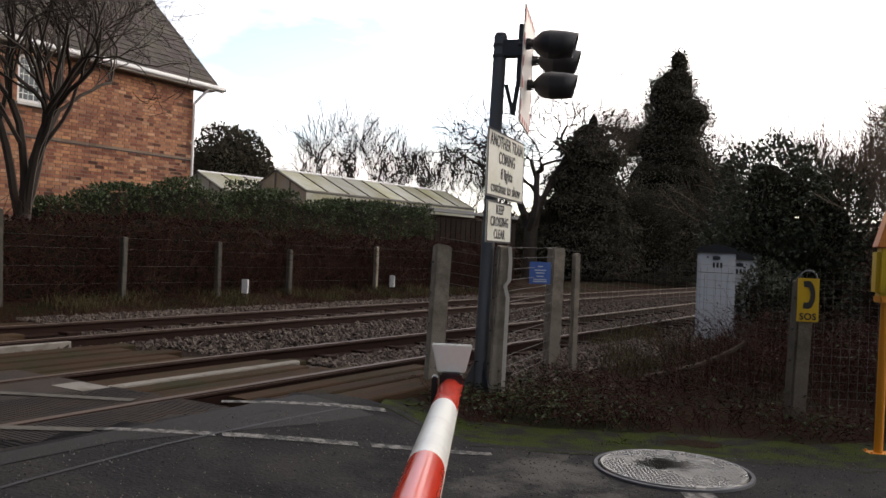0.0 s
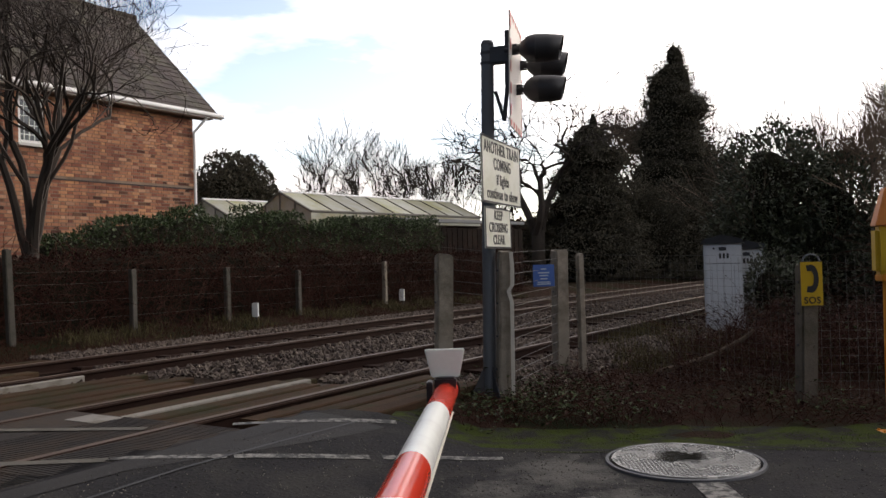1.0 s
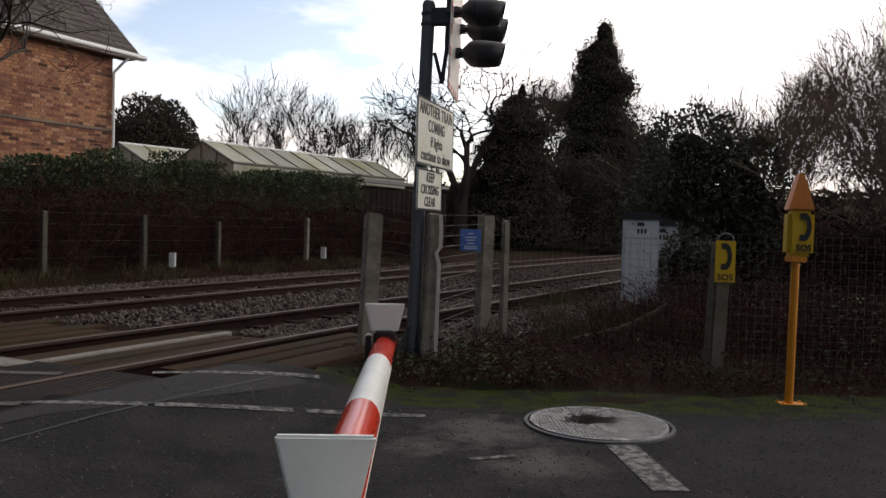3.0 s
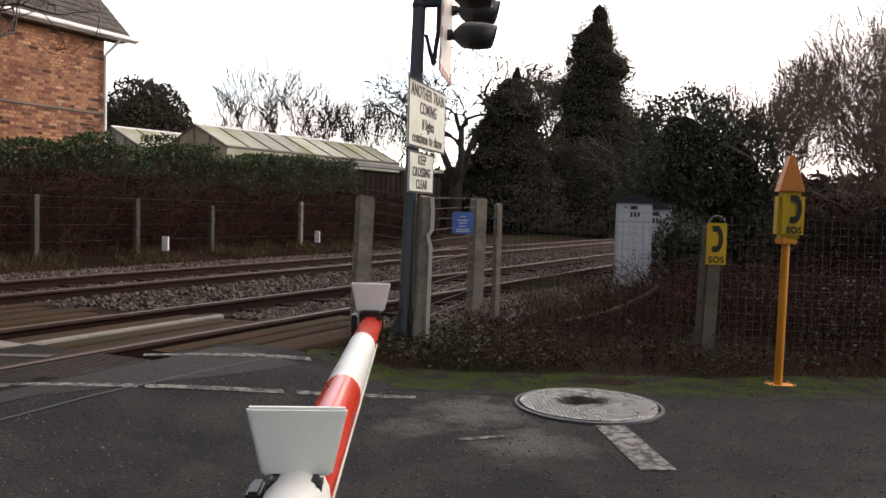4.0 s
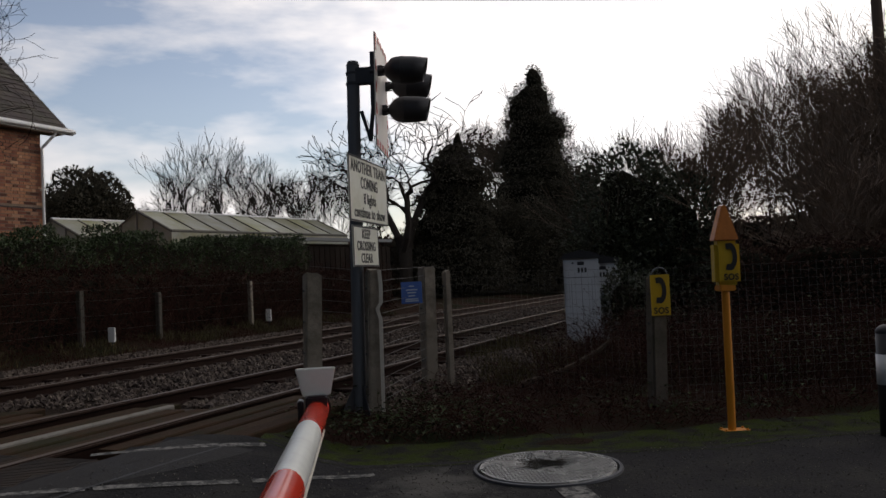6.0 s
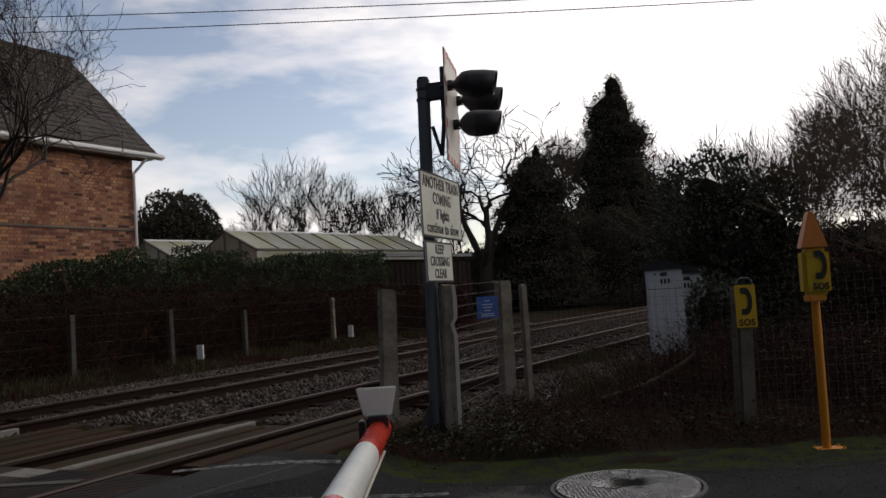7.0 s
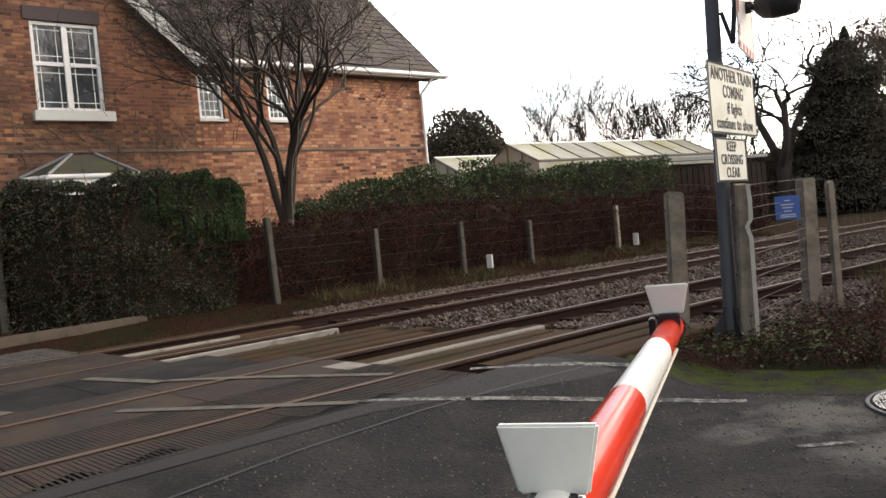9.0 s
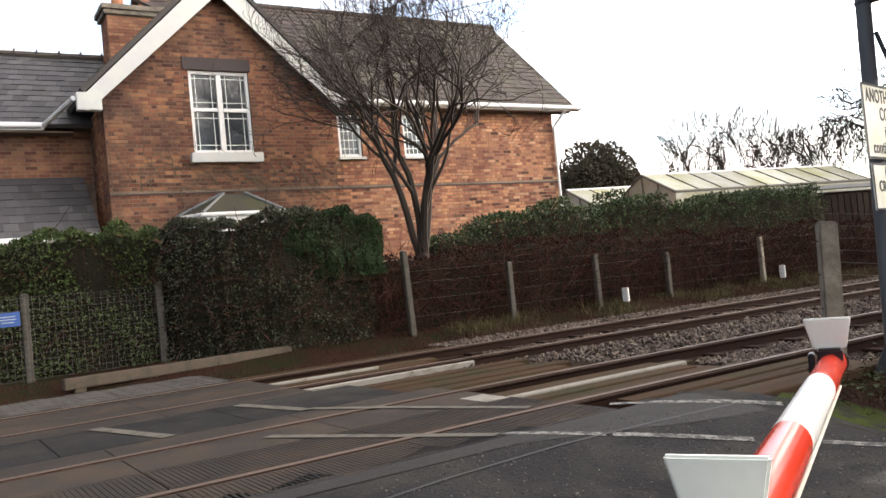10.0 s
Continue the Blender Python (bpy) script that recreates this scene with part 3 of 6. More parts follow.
sleeper_bm = box((0, 0, 0), (0.26, 2.5, 0.14), bevel=0.012)
sleeper_me = bpy.data.meshes.new("sleeper")
sleeper_bm.to_mesh(sleeper_me), sleeper_bm.free()
sleeper_me.materials.append(M_SLEEPER)
chair_bm = box((0, 0, 0), (0.16, 0.3, 0.05), bevel=0.01)
chair_me = bpy.data.meshes.new("rail_chair")
chair_bm.to_mesh(chair_me), chair_bm.free()
chair_me.materials.append(M_RUST)
for a, b, desc in ((0, 1, "nearer railway track, rusty rails on sleepers in ballast"), (2, 3, "further railway track, rusty rails on sleepers in ballast")):
    track = thing("railway_track", desc, "railway track", "railway tracks")
    for n in (RAILS[a], RAILS[b]):
        r = raw("rail", *rail_mesh(n, -30, 62, "body"), M_RUST, track)
        raw("rail_head", *rail_mesh(n, -30, 62, "head"), M_RAILTOP, r, "worn bright rail head")
    mid = (RAILS[a] + RAILS[b]) / 2
    for i in range(80):
        s = 7.2 + i * 0.68
        o = link_mesh("sleeper", sleeper_me, None, track)
        d = T_D + T_N * CURVE * s
        o.matrix_world = Matrix.Translation(tr(s, mid, RAIL_Z - 0.222)) @ pose(0, 0, 0, 0, 0, 90 + math.degrees(math.atan2(d.y, d.x)) - 90)
        if i < 22:
            for n in (RAILS[a], RAILS[b]):
                for side in (-0.09, 0.09):
                    c = link_mesh("rail_chair", chair_me, None, track)
                    c.matrix_world = Matrix.Translation(tr(s, n + side * 0.9, RAIL_Z - 0.135)) @ pose(0, 0, 0, 0, 0, math.degrees(math.atan2(d.y, d.x)))

# ballast bed with loose stones
ss = steps(4, 63, 1.0)
nn = [3.1, 3.9, 4.4, 5.4, 6.4, 7.2, 8.1, 9.1, 10.2, 10.9]
zz = [-0.08, 0.105, 0.03, 0.02, 0.03, 0.08, 0.03, 0.02, 0.03, 0.115]
bed = raw("ballast", [tuple(tr(s, n, z)) for s in ss for n, z in zip(nn, zz)],
          [(i * 10 + j, i * 10 + 10 + j, i * 10 + 11 + j, i * 10 + 1 + j) for i in range(len(ss) - 1) for j in range(9)], M_BALLAST)
tagged(bed, "brown-grey ballast bed under the tracks", "ballast", kind="structure")
rng = random.Random(5)
stones = Mass()
for i in range(52000):
    s, n = 5.0 + 22 * rng.random() ** 1.25, rng.uniform(3.4, 11.3)
    if s < 7.0 and (4.2 < n < 8.3 - 0.6):
        continue
    if min(abs(n - r) for r in RAILS) < 0.09 or (s < 7.4 and not 6.3 < n < 8.2):
        continue
    z = 0.048 + (0.07 if 6.4 < n < 8.1 else 0.0) * rng.random() + 0.07 * smooth01(4.4, 3.95, n) + 0.08 * smooth01(10.2, 10.8, n) - 0.1 * smooth01(3.95, 3.4, n)
    stones.stone(tr(s, n, z), rng.uniform(0.022, 0.05), rng)
tagged(stones.make("ballast_stones", M_STONE), "loose grey-brown ballast stones between the tracks", "ballast", kind="stuff")

# crossing deck: panels between and beside the rails
deck = thing("crossing_deck", "level crossing deck of dark rubber panels and tarmac", "crossing deck", kind="structure")


def deck_panel(s0, s1, n0, n1, mat, name="panel", top=RAIL_Z - 0.004, label="", thick=0.12, ribs=False):
    verts, faces = [], []
    ss = steps(s0, s1, max(0.3, (s1 - s0) / 4))
    for s in ss:
        verts += [tuple(tr(s, n0 + 0.004, top - thick)), tuple(tr(s, n0 + 0.004, top - 0.012)), tuple(tr(s, n0 + 0.016, top)), tuple(tr(s, n1 - 0.016, top)), tuple(tr(s, n1 - 0.004, top - 0.012)), tuple(tr(s, n1 - 0.004, top - thick))]
    for i in range(len(ss) - 1):
        faces += [(i * 6 + j, i * 6 + j + 1, i * 6 + j + 7, i * 6 + j + 6) for j in range(5)]
    faces += [tuple(range(6))[::-1], tuple(range(len(verts) - 6, len(verts)))]
    p = raw(name, verts, faces, mat, deck, label)
    if ribs:
        m = Mass()
        k = int((s1 - s0) / 0.034)
        for i in range(k):
            s = s0 + (i + 0.5) * (s1 - s0) / k
            a = [(s - 0.008, n0 + 0.03), (s + 0.008, n0 + 0.03), (s + 0.008, n1 - 0.03), (s - 0.008, n1 - 0.03)]
            m.brick([tr(u, w, top) for u, w in a] + [tr(u, w, top + 0.003) for u, w in a])
        m.make("ribs", M_DECK, p)
    return p


for i in range(12):
    s0 = 4.55 - 1.5 * (i + 1)
    for a, b in ((0, 1), (2, 3)):
        end = 0.0 if a == 0 else -0.7
        lo = RAILS[a] + 0.085
        hi = RAILS[b] - 0.085
        third = (hi - lo) / 2
        for j in range(2):
            deck_panel(s0 + end, s0 + 1.49 + end, lo + third * j, lo + third * (j + 1), M_DECK, ribs=(a == 0 and i < 5 and j == 0))
        deck_panel(s0 + end, s0 + 1.49 + end, RAILS[a] - 0.56, RAILS[a] - 0.045, M_DECK, ribs=(a == 0 and i < 5))
        if not (a == 2 and -0.4 < s0 + 0.7 < 4):
            deck_panel(s0 + end, s0 + 1.49 + end, RAILS[b] + 0.045, RAILS[b] + 0.5, M_DECK)
    deck_panel(s0 - 0.3, s0 + 1.19, RAILS[1] + 0.505, RAILS[2] - 0.565, M_TARMAC, "infill")
    deck_panel(s0 - 0.7, s0 + 0.79, RAILS[3] + 0.06, RAILS[3] + 1.6, M_TARMAC, "infill", top=RAIL_Z - 0.03 if -0.4 < s0 + 0.7 < 4 else RAIL_Z - 0.012)
# brown boards between the deck and the open ballast
for lo, hi, s0, s1, k in ((RAILS[0] + 0.09, RAILS[1] - 0.09, 4.56, 7.0, 5), (RAILS[0] - 0.95, RAILS[0] - 0.06, 5.0, 7.6, 4), (RAILS[1] + 0.06, RAILS[2] - 0.5, 4.3, 6.6, 7), (RAILS[2] + 0.09, RAILS[3] - 0.09, 3.85, 6.3, 5), (RAILS[3] + 0.06, RAILS[3] + 0.9, 3.85, 7.5, 3)):
    w = (hi - lo) / k
    for j in range(k):
        deck_panel(s0, s1 - 0.12 * ((j * 7) % 3), lo + j * w + 0.006, lo + (j + 1) * w - 0.006, M_TIMBER, "board", top=RAIL_Z - 0.045 - 0.012 * ((j * 5) % 3), thick=0.08)
# block paving beyond the far rail
paver_bm = box((0, 0, 0), (0.2, 0.1, 0.06), bevel=0.006)
paver_me = bpy.data.meshes.new("paver")
paver_bm.to_mesh(paver_me), paver_bm.free()
paver_me.materials.append(M_PAVER)
for i in range(18):
    for j in range(13):
        s, n = 0.0 + i * 0.205 + (0.1 if j % 2 else 0), RAILS[3] + 0.12 + j * 0.104
        pv = link_mesh("paver", paver_me, None, deck)
        pv.matrix_world = Matrix.Translation(tr(s, n, RAIL_Z - 0.02 + 0.004 * ((i * 7 + j * 3) % 3))) @ pose(0, 0, 0, 0, 0, 90 - math.degrees(TRACK_A))
# white-painted edge timbers
for s0, s1, n0, n1 in ((4.55, 6.85, 5.51, 5.595), (3.72, 6.2, 8.225, 8.305), (3.0, 5.4, 9.23, 9.31)):
    deck_panel(s0, s1, n0, n1, M_WHITEWOOD, "edge_timber", top=RAIL_Z - 0.03, label="white-painted edge timber", thick=0.1)
deck_panel(4.25, 4.5, 5.35, 5.75, M_WHITEWOOD, "edge_timber", top=RAIL_Z + 0.001, label="loose white-painted plate", thick=0.03)
for pts, w in (([(-2.2, 6.02), (-3.48, 6.09), (-4.33, 6.07)], 0.1), ([(-2.05, 5.08), (-2.81, 5.02), (-3.88, 4.97)], 0.1), ([(-4.33, 6.02), (-5.39, 6.3)], 0.12), ([(-4.86, 4.93), (-6.07, 5.2)], 0.12)):
    strip("painted_line", pts, w, M_LINEFAINT, lift=RAIL_Z + 0.004, zfun=lambda x, y: 0.0, parent=deck)


# ---- house across the railway ----
HO, HA = Vector((-11.43, 13.08, 0.0)), 30.4
house = thing("house", "two-storey orange brick railway cottage with slate roofs and white barge boards", "house", at=(HO.x, HO.y, 0.25), turn=90 - HA)
# in the house's own axes: x along the front, y into the house, z up (its base at 0)
HB = 0.25
EAVE, STRING = 5.2 - HB, 3.40 - HB
GL, GR, HR = -2.28, 2.5, 8.86      # gable's left end, seam, right end
APEX = 7.95 - HB
openings = [(-0.60, 0.66, 4.21 - HB, 5.93 - HB), (2.63, 3.2, 4.11 - HB, 5.1 - HB), (4.3, 4.88, 4.11 - HB, 5.1 - HB)]


def facade_top(x):
    if x < GR:
        return min(APEX - abs(x - 0.06) * 1.0 - 0.02, APEX) if abs(x - 0.06) < 2.7 else EAVE
    return EAVE + 0.05


wall = bmesh.new()
# front wall as upright strips with the window openings left through it
cuts = sorted({GL, GR, HR, 0.06} | {o[0] for o in openings} | {o[1] for o in openings})
for a, b in zip(cuts, cuts[1:]):
    spans = [(o[2], o[3]) for o in openings if o[0] <= a + 1e-6 and b <= o[1] + 1e-6]
    lo = -0.3
    for z0, z1 in spans:
        prism(wall, [(a, 0, lo), (b, 0, lo), (b, 0, z0), (a, 0, z0)], (0, 0.23, 0))
        lo = z1
    prism(wall, [(a, 0, lo), (b, 0, lo), (b, 0, facade_top(b - 1e-4)), (a, 0, facade_top(a + 1e-4))], (0, 0.23, 0))
bmesh.ops.remove_doubles(wall, verts=wall.verts, dist=0.0005)
part("wall", wall, M_MORTAR, house, "orange-red brick front wall with dark string course")
DEPTH = 6.2
side = bmesh.new()
prism(side, [(HR, 0.235, -0.3), (HR, DEPTH, -0.3), (HR, DEPTH, EAVE), (HR, DEPTH / 2, EAVE + DEPTH / 2 - 0.1), (HR, 0.235, EAVE)], (-0.23, 0, 0))
part("wall", side, M_BRICK2, house)
back = bmesh.new()
add_box(back, ((HR - 9) / 2, DEPTH, (EAVE - 0.3) / 2), (HR + 8.9, 0.23, EAVE + 0.3))
part("wall", back, M_BRICK, house)

# bricks of the front wall, each proud of the mortar
rng = random.Random(11)
COURSE, LONG = 0.078, 0.225
left_m, right_m, burnt_m, pale_m = Mass(), Mass(), Mass(), Mass()
single_bricks = []
row = 0
z = 1.5
while z < APEX:
    x, k = GL + (0 if row % 2 else -0.169), 0
    while x < HR:
        long = LONG if k % 2 == 0 else LONG / 2
        x0, x1 = max(x, GL), min(x + long, HR)
        zc = z + COURSE / 2
        for o in openings:
            if o[2] - 0.04 < zc < o[3] + 0.03:          # cut the bricks at the reveals
                if x0 < o[0] < x1:
                    x1 = o[0]
                elif x0 < o[1] < x1:
                    x0 = o[1]
                elif o[0] <= x0 and x1 <= o[1]:
                    x1 = x0
        ok = x1 - x0 > 0.05 and facade_top(x0 + 0.01) > z + COURSE and facade_top(x1 - 0.01) > z + COURSE
        ok = ok and abs(zc - STRING) > 0.03
        if ok:
            t = 0.006 + rng.random() * 0.007
            a = [(x0 + 0.007, z + 0.008), (x1 - 0.007, z + 0.008), (x1 - 0.007, z + COURSE - 0.008), (x0 + 0.007, z + COURSE - 0.008)]
            if abs((x0 + x1) / 2 - 1.55) < 0.75 and 3.3 < z < 5.6 and len(single_bricks) < 290 and x1 - x0 > LONG - 0.01:
                single_bricks.append((x0, z, t))
            else:
                cloud = noise.noise((x * 0.7, z * 1.1, 4.0))
                m = left_m if x < GR else right_m
                if x < GR and rng.random() < (0.42 if k % 2 else 0.24) + 0.5 * cloud:
                    m = burnt_m
                elif x >= GR and rng.random() < 0.2 + 0.3 * cloud:
                    m = pale_m if rng.random() < 0.7 else burnt_m
                m.brick([(u, 0.0, w) for u, w in a] + [(u, -t, w) for u, w in a])
        x, k = x + long, k + 1
    row, z = row + 1, z + COURSE
tagged(left_m.make("brickwork", M_BRICK, house, "weathered orange-red bricks"), kind="stuff")
tagged(right_m.make("brickwork", M_BRICK2, house, "paler orange bricks"), kind="stuff")
tagged(burnt_m.make("brickwork", M_BRICKBURNT, house, "dark burnt bricks"), kind="stuff")
tagged(pale_m.make("brickwork", M_BRICKPALE, house, "pale pink replaced bricks"), kind="stuff")



def brick_face(origin, along, width, height, out, mat, seed, skip=None):
    """Bricks over a plain rectangle of wall, proud of it along out."""
    rng = random.Random(seed)
    o, u, n = Vector(origin), Vector(along).normalized(), Vector(out).normalized()
    m, row, z = Mass(), 0, 0.0
    while z + COURSE <= height:
        x = 0.0 if row % 2 else -LONG / 2
        while x < width:
            x0, x1 = max(0, x), min(x + LONG, width)
            if x1 - x0 > 0.04:
                t = 0.006 + rng.random() * 0.007
                c = [(x0 + 0.007, z + 0.008), (x1 - 0.007, z + 0.008), (x1 - 0.007, z + COURSE - 0.008), (x0 + 0.007, z + COURSE - 0.008)]
                m.brick([o + u * p + Vector((0, 0, q)) for p, q in c] + [o + u * p + Vector((0, 0, q)) + n * t for p, q in c])
            x += LONG
        row, z = row + 1, z + COURSE
    return tagged(m.make("brickwork", mat, house), kind="stuff")


# string course and corner
sc = bmesh.new()
add_box(sc, ((GL + HR) / 2, -0.012, STRING), (HR - GL + 0.03, 0.04, 0.026))
part("string_course", sc, M_DARKBRICK, house, "dark brick string course")


def window(x0, x1, z0, z1, cols, rows):
    w = thing("window", "white plastic casement window with leaded panes")
    w.parent = house
    f = bmesh.new()
    y = 0.07
    for xx in (x0 + 0.035, x1 - 0.035):
        add_box(f, (xx, y, (z0 + z1) / 2), (0.07, 0.07, z1 - z0), bevel=0.008)
    for zz in (z0 + 0.035, z1 - 0.035):
        add_box(f, ((x0 + x1) / 2, y + 0.001, zz), (x1 - x0 - 0.14, 0.068, 0.07), bevel=0.008)
    for i in range(1, cols):
        add_box(f, (x0 + (x1 - x0) * i / cols, y + 0.002, (z0 + z1) / 2), (0.11, 0.066, z1 - z0 - 0.14), bevel=0.008)
    for i in range(1, rows):
        zz = z1 - (z1 - z0) * 0.47
        for c in range(cols):
            a, b = x0 + (x1 - x0) * c / cols + 0.06, x0 + (x1 - x0) * (c + 1) / cols - 0.06
            add_box(f, ((a + b) / 2, y + 0.003, zz), (b - a, 0.064, 0.08), bevel=0.008)
    part("window_frame", f, M_UPVC, w)
    for c in range(cols):
        zs = [z0, z1] if rows == 1 else [z0, z1 - (z1 - z0) * 0.47, z1]
        for za, zb in zip(zs, zs[1:]):
            a, b = x0 + (x1 - x0) * c / cols + 0.06, x0 + (x1 - x0) * (c + 1) / cols - 0.06
            g = part("pane", box(((a + b) / 2, 0.1, (za + zb) / 2), (b - a, 0.012, zb - za - 0.06)), M_GLASS, w, "dark reflecting glass")
            lead = bmesh.new()
            for u in (0.18, 0.82) if cols > 1 else (0.25, 0.5, 0.75):
                add_box(lead, (a + (b - a) * u, 0.09, (za + zb) / 2), (0.014, 0.008, zb - za - 0.08))
            for u in (0.2, 0.82) if cols > 1 else (0.2, 0.4, 0.6, 0.8):
                add_box(lead, ((a + b) / 2, 0.088, za + (zb - za) * u), (b - a, 0.008, 0.014))
            part("leading", lead, M_LAMPWHITE, g)
    return w


w = window(*openings[0], 2, 2)
part("sill", box((0.05, -0.05, openings[0][2] - 0.11), (1.5, 0.22, 0.2), bevel=0.012), M_BARGE, w, "cream stone sill")
part("lintel", box((0.0, -0.012, openings[0][3] + 0.135), (1.42, 0.05, 0.26), bevel=0.006), M_DARKBRICK, w, "dark stone lintel")
for o in openings[1:]:
    w = window(*o, 1, 1)
    part("sill", box(((o[0] + o[1]) / 2, -0.03, o[2] - 0.04), (o[1] - o[0] + 0.1, 0.14, 0.06), bevel=0.008), M_BARGE, w)
# one dark sheet added behind the glass stands in for the unlit rooms
part("dark_room_sheet", box((2.0, 1.4, 4.6), (6.0, 0.05, 2.2)), M_SLATEBASE, house)


def roof_slope(name, corners, rows, cols, parent, label, rng, jitter=0.012, slate=M_SLATE):
    """Slates over a four-cornered slope: eave left, eave right, top right, top left."""
    a, b, c, d = [Vector(p) for p in corners]
    n = (b - a).cross(d - a).normalized()
    base = bmesh.new()
    prism(base, [a, b, c, d], -n * 0.08)
    r = part("roof", base, M_SLATEBASE, parent, label)
    m = Mass()
    for i in range(rows):
        v0, v1 = i / rows, min(1.0, (i + 1.25) / rows)
        for j in range(cols + 1):
            u0, u1 = max(0, (j - (0.5 if i % 2 else 0)) / cols), min(1, (j + 1 - (0.5 if i % 2 else 0)) / cols)
            if u1 - u0 < 0.15 / cols:
                continue

            def at(u, v, lift):
                return a.lerp(b, u).lerp(d.lerp(c, u), v) + n * lift
            g = 0.006 / max(0.3, (b - a).length / cols)
            t = 0.004 + rng.random() * jitter
            lo = [at(u0 + g / cols, v0, 0.0), at(u1 - g / cols, v0, 0.0), at(u1 - g / cols, v1, 0), at(u0 + g / cols, v1, 0)]
            hi = [at(u0 + g / cols, v0 - 0.1 * rng.random() / rows * 0.3, t + 0.008), at(u1 - g / cols, v0, t + 0.008 + 0.004 * rng.random()), at(u1 - g / cols, v1, 0.004), at(u0 + g / cols, v1, 0.004)]
            m.brick(lo + hi)
    tagged(m.make("slate_covering", slate, r), kind="stuff")
    return r


rng = random.Random(3)
RZ = EAVE + 0.12
RIDGE_Y, RIDGE_Z = 3.1, 8.52 - HB
roof_slope("roof", [(2.72, -0.3, RZ), (HR + 0.62, -0.3, RZ), (HR + 0.62, RIDGE_Y, RIDGE_Z), (-1.0, RIDGE_Y, RIDGE_Z)], 20, 40, house, "grey-brown slate main roof", rng)
roof_slope("roof", [(HR + 0.62, 2 * RIDGE_Y + 0.3, RZ), (-0.9, 2 * RIDGE_Y + 0.3, RZ), (-0.9, RIDGE_Y, RIDGE_Z), (HR + 0.62, RIDGE_Y, RIDGE_Z)], 10, 24, house, "slate back slope", rng)
gy0, gy1 = -0.28, 3.0
AP = APEX + 0.07
VG = AP + 0.12                                  # the verge slates stand above the barge boards
roof_slope("roof", [(2.68, gy0 - 0.05, VG - 2.62), (2.68, gy1, VG - 2.62), (0.06, gy1, VG), (0.06, gy0 - 0.05, VG)], 16, 12, house, "slate gable roof slope", rng)
roof_slope("roof", [(-2.7, gy1, VG - 2.76), (-2.7, gy0 - 0.05, VG - 2.76), (0.06, gy0 - 0.05, VG), (0.06, gy1, VG)], 16, 12, house, "slate gable roof slope", rng)
for i in range(22):
    ridge = bmesh.new()
    x = -0.9 + i * 0.475
    add_rod(ridge, (x, RIDGE_Y, RIDGE_Z + 0.0), (x + 0.46, RIDGE_Y, RIDGE_Z + 0.005), 0.1, 0.1, 8)
    part("ridge_tile", ridge, M_SLATE, house)
for sgn in (-1, 1):
    bb = bmesh.new()
    reach = 2.72 if sgn < 0 else 2.58
    top, bot = Vector((0.06, -0.3, AP - 0.03)), Vector((0.06 + sgn * reach, -0.3, AP - 0.03 - reach))
    d = (bot - top)
    drop = Vector((0, 0, -0.43))
    prism(bb, [top, bot, bot + drop * 0.72 + Vector((-sgn * 0.06, 0, 0)), top + drop * 1.25], (0, 0.04, 0))
    part("barge_board", bb, M_BARGE, house, "white painted barge board")
    so = bmesh.new()
    prism(so, [top + Vector((0, 0.041, -0.02)), bot + Vector((0, 0.041, -0.02)), bot + Vector((0, 0.041, -0.07)), top + Vector((0, 0.041, -0.07))], (0, 0.24, 0))
    part("soffit", so, M_BARGE, house)
part("barge_foot", box((-2.56, -0.22, AP - 2.86), (0.44, 0.2, 0.34), bevel=0.01), M_BARGE, house, "white boxed barge end")


def gutter(a, b, parent, name="gutter", label="white plastic gutter"):
    bm = bmesh.new()
    add_rod(bm, a, b, 0.055, sides=10)
    add_box(bm, (Vector(a) + Vector(b)) / 2 + Vector((0, 0.06, 0.0)), (abs(b[0] - a[0]), 0.03, 0.16))
    return part(name, bm, M_UPVC, parent, label)


gutter((2.6, -0.36, RZ - 0.02), (HR + 0.7, -0.36, RZ - 0.02), house)
part("soffit", box(((2.6 + HR) / 2 + 0.2, -0.16, RZ - 0.11), (HR - 2.2, 0.32, 0.03)), M_SOFFIT, house)
dp = bmesh.new()
add_rod(dp, (HR - 0.02, -0.07, -0.2), (HR - 0.02, -0.07, EAVE - 0.35), 0.036)
add_rod(dp, (HR - 0.02, -0.07, EAVE - 0.35), (HR + 0.18, -0.33, RZ - 0.1), 0.036)
for zz in (1.0, 2.4, 3.6):
    add_box(dp, (HR - 0.02, -0.06, zz), (0.11, 0.05, 0.05))
part("downpipe", dp, M_UPVC, house, "white plastic downpipe")

# recessed wing with its slate roof, lean-to in front, chimney
WY = 1.6
part("wall", box((-5.79, WY + 0.115, 2.35), (7.42, 0.23, 5.2)), M_MORTAR, house, "shaded brick wall of the recessed wing")
gw = bmesh.new()
prism(gw, [(GL, 0.235, -0.3), (GL, WY, -0.3), (GL, WY, EAVE - 0.1), (GL, 0.235, EAVE - 0.1)], (0.23, 0, 0))
part("wall", gw, M_MORTAR, house, "return wall of the gable")
roof_slope("roof", [(-9.5, WY - 0.35, 4.78), (-1.95, WY - 0.35, 4.78), (-0.7, WY + 2.0, 6.83), (-9.5, WY + 2.0, 6.83)], 13, 30, house, "grey slate wing roof", rng, slate=M_SLATEBLUE)
for i in range(18):
    rt = bmesh.new()
    x = -9.4 + i * 0.46
    add_rod(rt, (x, WY + 2.0, 6.85), (x + 0.45, WY + 2.0, 6.855), 0.085, sides=8)
    add_box(rt, (x + 0.455, WY + 2.0, 6.87), (0.03, 0.2, 0.2), bevel=0.01)
    part("ridge_tile", rt, M_SLATE, house)
gutter((-9.5, WY - 0.42, 4.74), (-3.2, WY - 0.42, 4.74), house)
